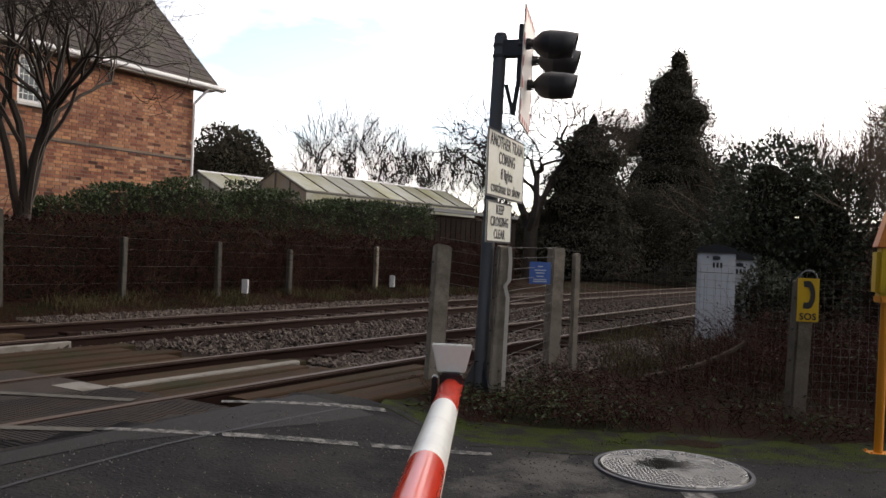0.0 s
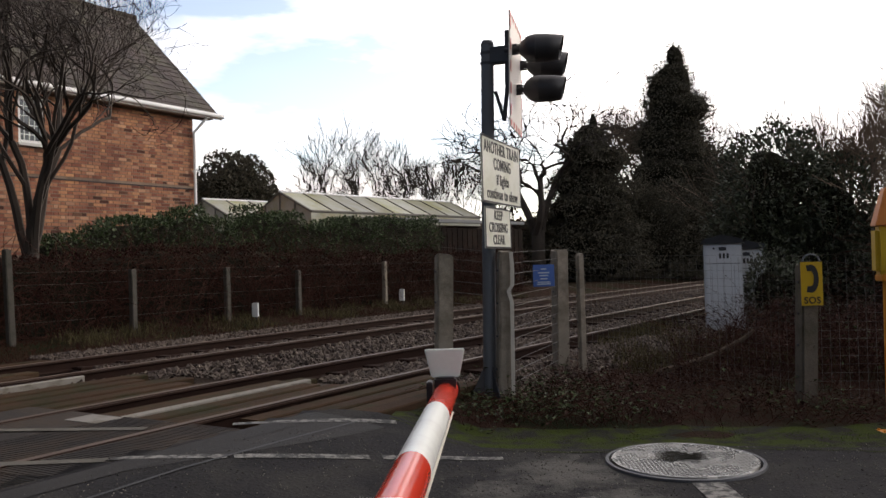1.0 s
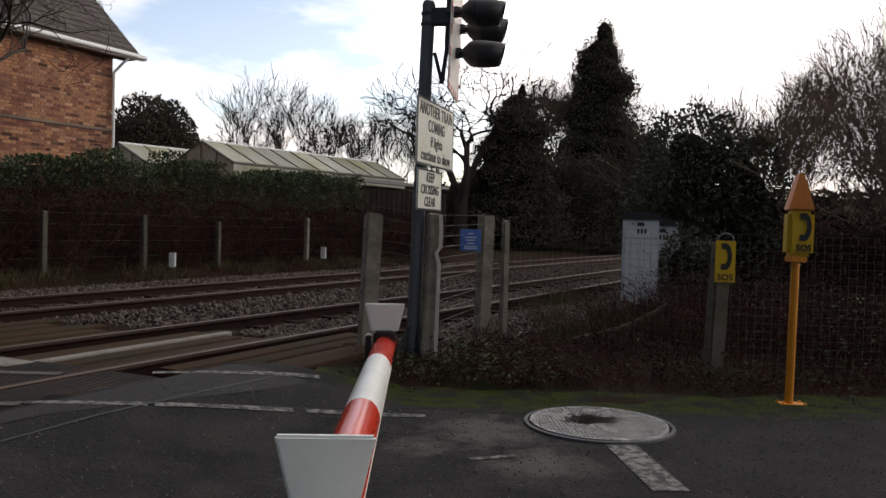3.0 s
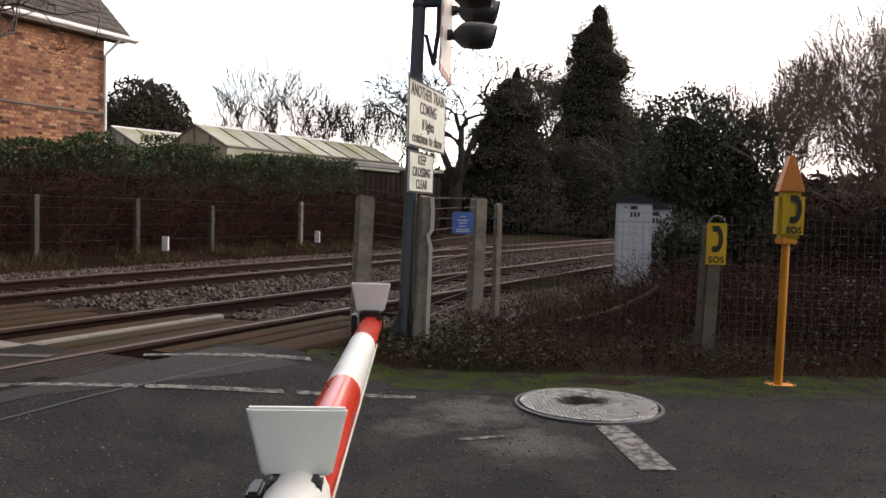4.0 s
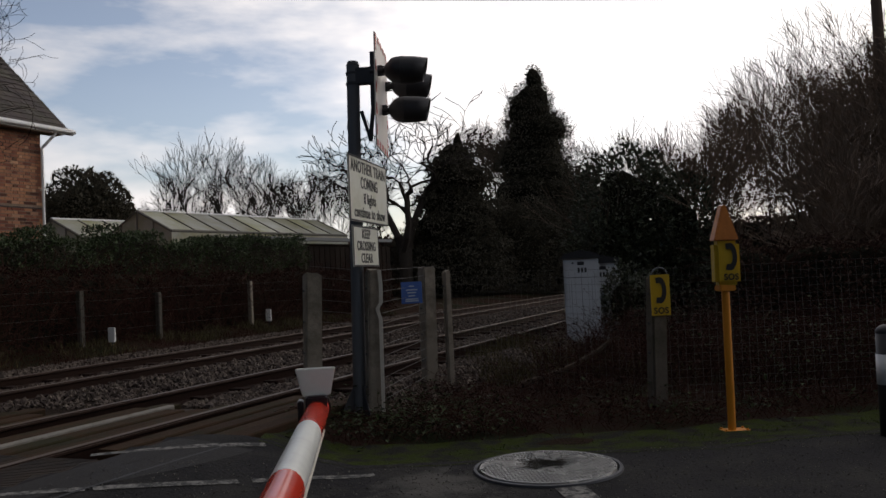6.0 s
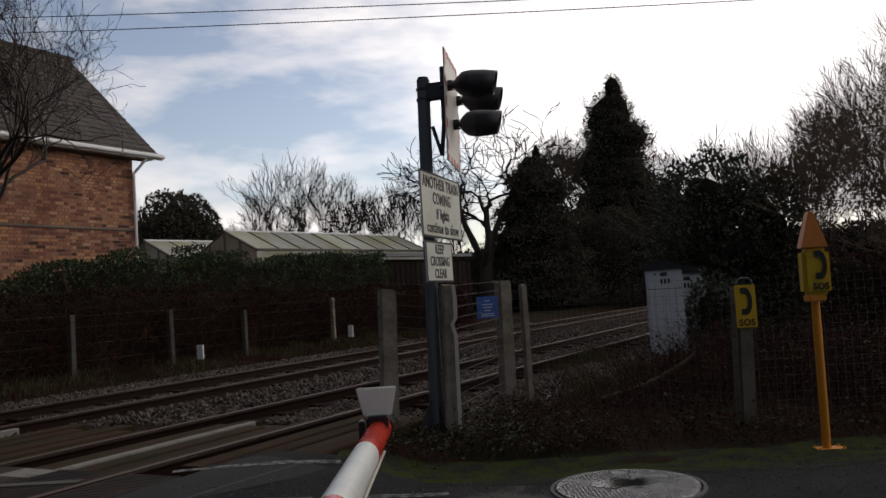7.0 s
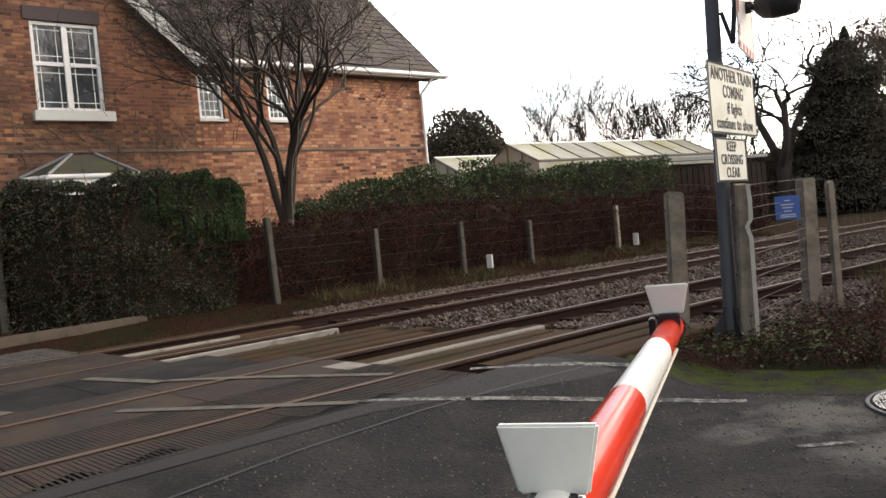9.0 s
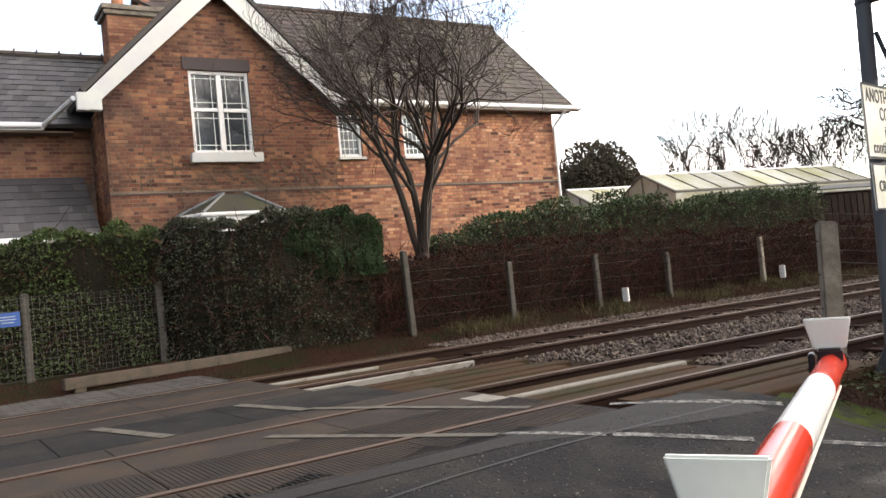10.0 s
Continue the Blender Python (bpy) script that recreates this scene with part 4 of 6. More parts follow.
part("gutter", rod((-3.22, WY - 0.42, 4.74), (-2.82, -0.2, 4.98), 0.05), M_UPVC, house)
part("soffit", box((-6.1, WY - 0.18, 4.63), (6.9, 0.36, 0.03)), M_SOFFIT, house)
roof_slope("roof", [(-9.5, -0.1, 2.38), (-2.5, -0.1, 2.38), (-2.5, WY, 3.75), (-9.5, WY, 3.75)], 8, 28, house, "grey slate lean-to roof", rng, slate=M_SLATEBLUE)
gutter((-9.5, -0.16, 2.34), (-2.5, -0.16, 2.34), house)
part("wall", box((-6.0, 0.2, 1.0), (7.0, 0.2, 2.6)), M_BRICK, house)
brick_face((-7.5, WY, 3.6), (1, 0, 0), 5.2, 1.1, (0, -1, 0), M_BRICK, 101)
brick_face((GL, WY, 2.0), (0, -1, 0), WY, 3.0, (-1, 0, 0), M_BRICK, 102)
brick_face((-1.575, 2.625, 5.4), (1, 0, 0), 1.25, 2.24, (0, -1, 0), M_BRICK2, 103)
brick_face((-1.575, 3.375, 5.4), (0, -1, 0), 0.75, 2.24, (-1, 0, 0), M_BRICK2, 104)
ch = bmesh.new()
add_box(ch, (-0.95, 3.0, 6.5), (1.25, 0.75, 2.4))
chim = part("chimney", ch, M_MORTAR, house, "brick chimney stack with stone cap")
cap = bmesh.new()
add_box(cap, (-0.95, 3.0, 7.66), (1.4, 0.9, 0.1), bevel=0.01)
add_box(cap, (-0.95, 3.0, 7.77), (1.5, 1.0, 0.12), bevel=0.015)
part("chimney_cap", cap, M_CONCRETE, chim)
for xx in (-1.25, -0.65):
    part("chimney_pot", rod((xx, 3.0, 7.8), (xx, 3.0, 8.3), 0.15, 0.12), M_BRICK2, chim)

# bay with a small hipped slate roof
bay = bmesh.new()
bz = 2.66
eave_pts = [(-1.07, 0.0), (-0.72, -0.62), (0.95, -0.62), (1.3, 0.0)]
top_pts = [(-0.12, 0.0, 3.1), (-0.1, -0.04, 3.1), (0.34, -0.04, 3.1), (0.36, 0.0, 3.1)]
lo = [bay.verts.new((x, y - 0.02, bz)) for x, y in eave_pts]
hi = [bay.verts.new((x, y - 0.02, zz)) for x, y, zz in top_pts]
for i in range(3):
    bay.faces.new((lo[i], lo[i + 1], hi[i + 1], hi[i]))
bay.faces.new(hi), bay.faces.new(lo[::-1])
bay_o = part("bay_roof", bay, M_BAYSLATE, house, "small hipped slate roof of the bay window")
hips = bmesh.new()
for i in range(4):
    add_rod(hips, (eave_pts[i][0], eave_pts[i][1] - 0.02, bz + 0.02), (top_pts[i][0], top_pts[i][1] - 0.02, 3.12), 0.03, sides=6)
part("hip_lead", hips, M_LEAD, bay_o)
bg = bmesh.new()
for (xa, ya), (xb, yb) in zip(eave_pts, eave_pts[1:]):
    add_rod(bg, (xa * 1.03, ya - 0.05, bz - 0.03), (xb * 1.03, yb - 0.05, bz - 0.03), 0.045, sides=8)
part("gutter", bg, M_UPVC, bay_o)
bwall = bmesh.new()
prism(bwall, [(x * 0.9, y + 0.0, -0.2) for x, y in eave_pts], (0, 0, bz + 0.15))
part("wall", bwall, M_UPVC, house, "white bay window walls")
# dead creeper stems on the gable wall
rng = random.Random(21)
cr = Mass()
for i in range(110):
    x, zz = rng.uniform(GL + 0.1, 2.4), rng.choice((3.2, 3.35, 3.5, 1.8, 2.4))
    p, pts = Vector((x, -0.03, zz)), []
    d = Vector((rng.uniform(-1, 1), 0, rng.uniform(-0.2, 0.7)))
    for k in range(rng.randint(6, 14)):
        pts.append(p.copy())
        d = (d + Vector((rng.uniform(-0.5, 0.5), 0, rng.uniform(-0.45, 0.45)))).normalized()
        p = p + d * 0.11
        p.z = min(p.z, facade_top(p.x) - 0.3)
        p.x = max(GL + 0.05, p.x)
    cr.tube(pts, [0.007 * (1 - k / len(pts)) + 0.003 for k in range(len(pts))], 4)
creeper = cr.make("dead_creeper", M_TWIG, None)
creeper.matrix_world = house.matrix_world.copy()
tagged(creeper, "bare dead creeper stems clinging to the brick gable", "creeper", kind="stuff")


# ---- barrier, signal post, signs, telephones, posts ----
def boom():
    b = thing("barrier_boom", "lowered red and white striped barrier boom with white lamp hoods", "barrier boom", at=(0, 0, 0))
    tip, ax, zc = Vector((0.085, 3.22, 0.865)), Vector((-0.0315, -1.0, 0.0)).normalized(), 0.865
    bounds = [0.0, 0.52, 1.17, 1.82, 2.47, 3.12, 4.4]
    sidev = Vector((-ax.y, ax.x, 0))
    for i, (a, c) in enumerate(zip(bounds, bounds[1:])):
        bm = bmesh.new()
        pts = []
        for u in (a, c):
            r = 0.0385 + 0.0037 * u
            ring = []
            for k in range(20):
                t = 2 * math.pi * k / 20
                ring.append(bm.verts.new(tip + ax * u + sidev * math.cos(t) * r + Vector((0, 0, math.sin(t) * r * 1.1))))
            pts.append(ring)
        for k in range(20):
            bm.faces.new((pts[0][k], pts[0][(k + 1) % 20], pts[1][(k + 1) % 20], pts[1][k]))
        if i == 0:
            bm.faces.new(pts[0][::-1])
        part("stripe", bm, M_BOOMWHITE if i % 2 else M_BOOMRED, b, "white reflective stripe" if i % 2 else "red reflective stripe", smooth=True)
    rim = bmesh.new()
    bmesh.ops.create_cone(rim, cap_ends=True, segments=20, radius1=0.044, radius2=0.041, depth=0.03, matrix=Matrix.Translation(tip - ax * 0.012) @ Matrix(((1, 0, 0, 0), (0, 0, 1, 0), (0, -1, 0, 0), (0, 0, 0, 1))))
    part("end_cap", rim, M_BLACK, b, "black end cap")
    ped = box((-0.08, -1.55, 0.55), (0.45, 0.6, 1.1), bevel=0.03)
    part("pedestal", ped, M_CABWHITE, b, "grey barrier machine pedestal")
    arm = bmesh.new()
    add_rod(arm, tip + ax * 4.35, tip + ax * 4.9, 0.06, sides=12)
    part("pivot_arm", arm, M_DARKSTEEL, b)
    stay = bmesh.new()
    add_rod(stay, tip + ax * 0.25 + Vector((0.03, 0, -0.04)), tip + ax * 2.6 + Vector((0.037, 0, -0.047)), 0.005, sides=8)
    part("stay_rod", stay, M_PALESTEEL, b, "thin pale stay rod along the boom")
    # lamps with white trapezoid hoods
    for u, zt, shift in ((0.11, 1.022, 0.0), (1.86, 1.005, 0.0)):
        c = Vector((tip.x + ax.x * u - shift * 0.5, tip.y + ax.y * u, 0))
        hood = bmesh.new()
        w0, w1, h = 0.071, 0.049, 0.1
        outline = [(-w1, 0, zt - h), (w1, 0, zt - h), (w0, 0, zt), (-w0, 0, zt)]
        prism(hood, [(c.x + x, c.y + 0.012 - (z - zt) * 0.1, z) for x, _, z in outline], (0, -0.014, 0))
        bmesh.ops.bevel(hood, geom=hood.edges[:], offset=0.004, segments=2, affect="EDGES")
        lamp = part("lamp_hood", hood, M_LAMPWHITE, b, "white lamp hood")
        br = bmesh.new()
        add_box(br, (c.x, c.y, zt - h - 0.02), (0.075, 0.05, 0.045), bevel=0.006)
        add_box(br, (c.x - 0.055, c.y, zt - h - 0.06), (0.02, 0.06, 0.1), bevel=0.004)
        part("lamp_bracket", br, M_BLACK, lamp, "black lamp bracket")
    return b


boom()

POLE = Vector((0.345, 8.05, 0))
SIGN_AT = Vector((0.2456, 7.815, 0))            # the post's axis behind the signs
S_D = Vector((0.33, 0.944, 0))                 # signs run this way, away from the road
S_N = Vector((0.944, -0.33, 0))                # and face this way
S_ROT = Matrix(((S_D.x, 0, S_N.x), (S_D.y, 0, S_N.y), (0, 1, 0))).to_4x4()   # x along the sign, y up, z out of its face


def sign_pose(s, z, out):
    return Matrix.Translation(SIGN_AT + S_D * s + S_N * out + Vector((0, 0, z))) @ S_ROT


B_D = Vector((0.174, 0.985, 0))                # the lamps and their board stand at a slight angle to the signs
B_N = Vector((0.985, -0.174, 0))
B_ROT = Matrix(((B_D.x, 0, B_N.x), (B_D.y, 0, B_N.y), (0, 1, 0))).to_4x4()


def board_pose(s, z, out):
    return Matrix.Translation(POLE + B_D * s + B_N * out + Vector((0, 0, z))) @ B_ROT


def signal_post():
    p = thing("signal_post", "grey steel crossing signal post with three black hooded lamps", "signal post", at=tuple(POLE))
    part("pole", rod((0, 0, -0.05), (0, 0, 3.41), 0.062, sides=24), M_STEEL, p, smooth=False)
    top = rod((0, 0, 3.40), (0, 0, 3.44), 0.066, 0.05, sides=24)
    part("pole_cap", top, M_DARKSTEEL, p)
    base = bmesh.new()
    for k in range(4):
        a = math.pi / 2 * k + 0.5
        d = Vector((math.cos(a), math.sin(a), 0))
        side = Vector((-d.y, d.x, 0)) * 0.006
        prism(base, [d * 0.055 - side, d * 0.2 - side, d * 0.2 - side + Vector((0, 0, 0.06)), d * 0.055 - side + Vector((0, 0, 0.34))], side * 2)
    add_box(base, (0, 0, -0.02), (0.42, 0.42, 0.06), 28, bevel=0.006)
    part("base_flange", base, M_DARKSTEEL, p, "dark flanged base")
    cl = bmesh.new()
    for z in (3.22, 3.32):
        add_rod(cl, (0, 0, z - 0.012), (0, 0, z + 0.012), 0.07, sides=20)
    add_box(cl, S_N * 0.13 + Vector((0, 0, 3.29)), (0.2, 0.1, 0.16), math.degrees(math.atan2(S_N.y, S_N.x)), bevel=0.01)
    part("clamp", cl, M_DARKSTEEL, p)
    strap = bmesh.new()
    for a, b, w in (((0.2, 3.52), (0.2, 3.0), 0.035), ((0.2, 3.0), (0.165, 2.66), 0.03), ((0.165, 2.67), (0.08, 2.95), 0.025)):
        add_rod(strap, S_N * a[0] + Vector((0, 0, a[1])), S_N * b[0] + Vector((0, 0, b[1])), w * 0.75, sides=8)
    part("strut", strap, M_DARKSTEEL, p)
    return p


post = signal_post()
post.matrix_world = pose(0.287, POLE.y, 0, 0, 1.29, 0)   # it leans a little
part_m = Matrix.Translation(-POLE)


def backing_board():
    w, h = 0.44, 0.53
    m = part_m @ board_pose(0.12, 3.1, 0.25)
    bm = bmesh.new()
    out = [(-w, -h), (w, -h), (w, h), (-w, h)]
    prism(bm, [m @ Vector((x, y, 0)) for x, y in out], (B_N * 0.012))
    b = part("backing_board", bm, M_BOARD, post, "white backing board with red-blocked border")
    k = 0
    for x0, x1, y0, y1 in [(-w + 0.2 * i * 0.92, -w + 0.2 * i * 0.92 + 0.092, e - 0.03, e + 0.03) for i in range(5) for e in (-h + 0.031, h - 0.031)] + [(e - 0.03, e + 0.03, -h + 0.1 + 0.2 * i, -h + 0.2 + 0.2 * i) for i in range(5) for e in (-w + 0.031, w - 0.031)]:
        r = bmesh.new()
        prism(r, [m @ Vector((x, y, 0.0145)) for x, y in ((x0, y0), (x1, y0), (x1, y1), (x0, y1))], B_N * 0.001)
        part("red_block", r, M_REDPAINT, b)


backing_board()


def signal_lamp(s, z, droop=0.0):
    """A black lamp: stem, bulbous back, and a long hood open at the front."""
    m = part_m @ board_pose(s, z, 0.28)
    prof = [(0.0, 0.0), (0.03, 0.0), (0.03, 0.05), (0.05, 0.055), (0.075, 0.075), (0.115, 0.12), (0.125, 0.16), (0.128, 0.2), (0.132, 0.21), (0.122, 0.215)]
    bm = bmesh.new()
    rings = []
    for r, d in prof:
        rings.append([bm.verts.new(m @ Vector((r * math.cos(t), r * math.sin(t), d))) for t in [2 * math.pi * k / 24 for k in range(24)]] if r else [bm.verts.new(m @ Vector((0, 0, d)))])
    for a, b in zip(rings[1:], rings[2:]):
        for k in range(24):
            bm.faces.new((a[k], a[(k + 1) % 24], b[(k + 1) % 24], b[k]))
    bm.faces.new(rings[-1])
    lamp = part("lamp", bm, M_BLACK, post, "black signal lamp housing", smooth=True)
    hb = bmesh.new()
    rr = []
    for k in range(25):
        t = 2 * math.pi * k / 24
        up = (math.sin(t) + 1) / 2
        length = 0.21 + 0.05 * up
        row = []
        for r, d in ((0.13, 0.2), (0.127, 0.2 + length * 0.5), (0.112, 0.2 + length), (0.107, 0.2 + length), (0.12, 0.2 + length * 0.5), (0.123, 0.21)):
            row.append(hb.verts.new(m @ Vector((r * math.cos(t), r * math.sin(t) - 0.03 * (d - 0.2), d))))
        rr.append(row)
    for a, b in zip(rr, rr[1:]):
        for k in range(5):
            hb.faces.new((a[k], b[k], b[k + 1], a[k + 1]))
    part("hood", hb, M_BLACK, lamp, smooth=True)
    st = bmesh.new()
    add_rod(st, m @ Vector((0, 0, -0.09)), m @ Vector((0, 0, 0.03)), 0.022, sides=10)
    for yy in (-0.04, 0.04):
        add_rod(st, m @ Vector((0, yy, -0.08)), m @ Vector((0, yy, 0.05)), 0.008, sides=6)
    add_box(st, m @ Vector((0, 0, 0.0)), (0.05, 0.02, 0.1), math.degrees(math.atan2(S_N.y, S_N.x)))
    part("stem", st, M_DARKSTEEL, lamp)


signal_lamp(-0.16, 3.3)
signal_lamp(0.44, 3.29)
signal_lamp(0.14, 2.985)


def text_sign(name, label, s0, s1, z0, z1, lines):
    """A flat sign clamped to the post, with its raised letters."""
    sg = thing(name, label, "sign")
    m = sign_pose((s0 + s1) / 2, (z0 + z1) / 2, 0.085)
    w, h = (s1 - s0) / 2, (z1 - z0) / 2
    bm = bmesh.new()
    prism(bm, [m @ Vector((x, y, 0)) for x, y in ((-w, -h), (w, -h), (w, h), (-w, h))], S_N * 0.012)
    part("panel", bm, M_SIGNWHITE, sg)
    edge = bmesh.new()
    e = 0.009
    for x, y, ww, hh in ((0, h - e, w, e), (0, -h + e, w, e), (-w + e, 0, e, h - 2 * e), (w - e, 0, e, h - 2 * e)):
        prism(edge, [m @ Vector((x + a * ww, y + b * hh, 0.012)) for a, b in ((-1, -1), (1, -1), (1, 1), (-1, 1))], S_N * 0.003)
    part("border", edge, M_BLACK, sg, "thin black border")
    for text, y, size, stretch in lines:
        writing(text, size, M_SIGNBLACK, sg, m @ Matrix.Translation((0, y, 0.014)), bold=0.002, stretch=stretch)
    for y in (-h * 0.6, h * 0.6):
        cl = bmesh.new()
        c = sign_pose(0, (z0 + z1) / 2 + y, 0.04).translation
        add_box(cl, c + Vector((0.06, 0.16, 0)), (0.05, 0.16, 0.03), bevel=0.004)
        part("clamp", cl, M_DARKSTEEL, sg)


text_sign("warning_sign", "large off-white sign with black letters on the signal post", -0.194, 1.028, 1.868, 2.489,
          [("ANOTHER TRAIN", 0.208, 0.157, 0.88), ("COMING", 0.063, 0.157, 0.86), ("if lights", -0.082, 0.145, 0.9), ("continue to show", -0.218, 0.145, 0.92)])
text_sign("warning_sign", "smaller white sign with black letters on the signal post", -0.146, 0.64, 1.446, 1.834,
          [("KEEP", 0.115, 0.125, 0.95), ("CROSSING", 0.0, 0.125, 0.95), ("CLEAR", -0.115, 0.125, 0.95)])


def concrete_post(x, y, h, w=0.13, turn=20.0, mat=M_CONCRETE, z=None, lean=0.0, tilt=0.0, label="weathered concrete fence post", group="concrete fence posts"):
    p = thing("fence_post", label, "fence post", group)
    z = ground_z(x, y) if z is None else z
    bm = bmesh.new()
    add_box(bm, (0, 0, h / 2 - 0.1), (w, w * 1.05, h + 0.2), bevel=0.014)
    worn = random.Random(int(abs(x * 100) + abs(y * 10)))
    for v in bm.verts:                                  # chipped corners and a slightly uneven cast
        if v.co.z > h - 0.08:
            v.co.z -= worn.uniform(0.0, 0.03)
        v.co.x += worn.uniform(-0.004, 0.004)
        v.co.y += worn.uniform(-0.004, 0.004)
    part("shaft", bm, mat, p)
    for k in range(4):
        holes = bmesh.new()
        add_rod(holes, (-w / 2 - 0.002, 0, h * (0.2 + 0.22 * k)), (-w / 2 - 0.012, 0, h * (0.2 + 0.22 * k)), 0.012, sides=8)
        part("wire_eye", holes, M_DARKSTEEL, p)
    p.matrix_world = Matrix.Translation((x, y, z)) @ Matrix.Rotation(radians(tilt), 4, "Y") @ pose(0, 0, 0, lean, lean * 0.6, turn)
    return p


concrete_post(-0.155, 8.05, 1.33, 0.15, 15, tilt=1.9)
concrete_post(0.412, 7.98, 1.41, 0.12, 15, tilt=2.2)
concrete_post(1.138, 9.75, 1.385, 0.155, 20, tilt=0.8)
concrete_post(1.383, 9.72, 1.37, 0.08, 20)
# pale strip bent round the post's corner, with a kink below the top
brace = thing("steel_channel", "bent pale steel channel fixed to the concrete post", "steel channel")
bend = [(0.521, 1.41), (0.531, 1.27), (0.526, 1.10), (0.488, 1.045), (0.518, 0.94), (0.512, 0.53), (0.505, 0.02)]
cb = bmesh.new()
ring = []
for x, z in bend:
    ring.append([cb.verts.new((x + dx, 7.9 + dy, z)) for dx, dy in ((-0.017, -0.012), (0.017, -0.012), (0.017, 0.012), (-0.017, 0.012))])
for lo_r, hi_r in zip(ring, ring[1:]):
    for k in range(4):
        cb.faces.new((lo_r[k], lo_r[(k + 1) % 4], hi_r[(k + 1) % 4], hi_r[k]))
cb.faces.new(ring[0]), cb.faces.new(ring[-1][::-1])
bmesh.ops.recalc_face_normals(cb, faces=cb.faces)
part("channel", cb, M_PALESTEEL, brace)


def wire_fence(points, heights, pitch, name, label, r=0.0022, uprights=0.0, base=0.05):
    """Horizontal wires, and upright ones at a pitch, strung over points of the plan."""
    f = thing(name, label, "fence")
    m = Mass()
    for h in heights:
        pts = [Vector((x, y, ground_z(x, y) + h)) for x, y in points]
        for a, b in zip(pts, pts[1:]):
            k = max(2, int((b - a).length / 0.5))
            m.tube([a.lerp(b, i / k) + Vector((0, 0, 0.004 * math.sin(i * 2.1))) for i in range(k + 1)], [r] * (k + 1), 4)
    part_h = m.make("strand_work", M_WIRE, f)
    if uprights:
        v = Mass()
        for (xa, ya), (xb, yb) in zip(points, points[1:]):
            k = int(math.dist((xa, ya), (xb, yb)) / uprights)
            for i in range(k):
                x, y = xa + (xb - xa) * i / k, ya + (yb - ya) * i / k
                z = ground_z(x, y)
                v.tube([Vector((x, y, z + heights[0])), Vector((x + 0.004, y, z + (heights[0] + heights[-1]) / 2)), Vector((x, y, z + heights[-1]))], [r] * 3, 4)
        v.make("upright_work", M_WIRE, f)
    return f


lines_h = [0.12 + 0.105 * i for i in range(13)]
wire_fence([(0.45, 7.98), (1.15, 9.75), (1.383, 9.72)], lines_h, 0, "wire_fence", "close horizontal strand wires between concrete posts", r=0.003)
wire_fence([(-0.14, 8.05), (0.45, 7.98)], lines_h[7:], 0, "wire_fence", "strand wires between two concrete posts", r=0.003)
wire_fence([(1.383, 9.72), (3.13, 7.78), (5.2, 7.55), (9.5, 7.2)], [0.05 + 0.076 * i for i in range(18)], 0, "mesh_fence", "galvanised square mesh fence in front of brambles", r=0.0013, uprights=0.076)

# blue notice on the wires
nt = thing("notice", "small blue notice with white lettering on the wire fence", "notice")
nb = bmesh.new()
add_box(nb, (0.91, 9.01, 1.16), (0.25, 0.008, 0.235), 20, bevel=0.003)
part("plate", nb, M_BLUE, nt)
for dz, w in ((0.07, 0.06), (0.03, 0.13), (0.0, 0.1), (-0.035, 0.08), (-0.07, 0.15), (-0.09, 0.16)):
    part("text_bar", box((0.91, 9.003, 1.16 + dz), (w, 0.006, 0.012), 20), M_FADEDTEXT, nt)


def handset(parent, m, h):
    """The outline of a telephone handset: a thick bow with a blunt block at each end."""
    bm = bmesh.new()
    outer = [(0.24 * math.cos(t) * h - 0.03 * h, 0.5 * h * math.sin(t)) for t in [math.pi * (k / 12 - 0.5) for k in range(13)]]
    inner = [(0.1 * math.cos(t) * h - 0.05 * h, 0.27 * h * math.sin(t)) for t in [math.pi * (0.5 - k / 8) for k in range(9)]]
    pts = [(-0.2 * h, -0.48 * h)] + outer + [(-0.2 * h, 0.48 * h), (-0.17 * h, 0.27 * h)] + inner + [(-0.17 * h, -0.27 * h)]
    prism(bm, [m @ Vector((x, y, 0)) for x, y in pts], m.to_3x3() @ Vector((0, 0, 0.003)))
    return part("handset_symbol", bm, M_SIGNBLACK, parent)


def face_pose(x, y, z, turn):
    """Axes of a face looking towards -y, turned about z: x right, y up, z out."""
    return pose(x, y, z, 90, 0, turn)


def sos_sign():
    p = concrete_post(3.12, 7.74, 1.28, 0.145, 6, tilt=2.2, mat=M_MOSSPOST, label="weathered concrete post carrying a yellow telephone sign")
    s = thing("telephone_sign", "yellow enamel sign with black handset on a concrete post", "sign")
    m = face_pose(3.164, 7.63, 1.045, -8)
    bm = bmesh.new()
    prism(bm, [m @ Vector((x, y, -0.006)) for x, y in ((-0.09, -0.193), (0.09, -0.193), (0.09, 0.193), (-0.09, 0.193))], m.to_3x3() @ Vector((0, 0, 0.012)))
    part("plate", bm, M_YELLOW, s)
    handset(s, m @ Matrix.Translation((0.005, 0.045, 0.007)), 0.25)
    writing("SOS", 0.082, M_SIGNBLACK, s, m @ Matrix.Translation((0, -0.15, 0.008)), bold=0.002, stretch=1.0)
    pts = [Vector((3.17 + 0.075 * math.cos(a), 7.65, 1.24 + 0.065 * math.sin(a))) for a in [math.pi * k / 10 for k in range(11)]]
    mm = Mass()
    mm.tube(pts, [0.008] * 11, 6)
    mm.make("hoop", M_STEEL, s)


sos_sign()


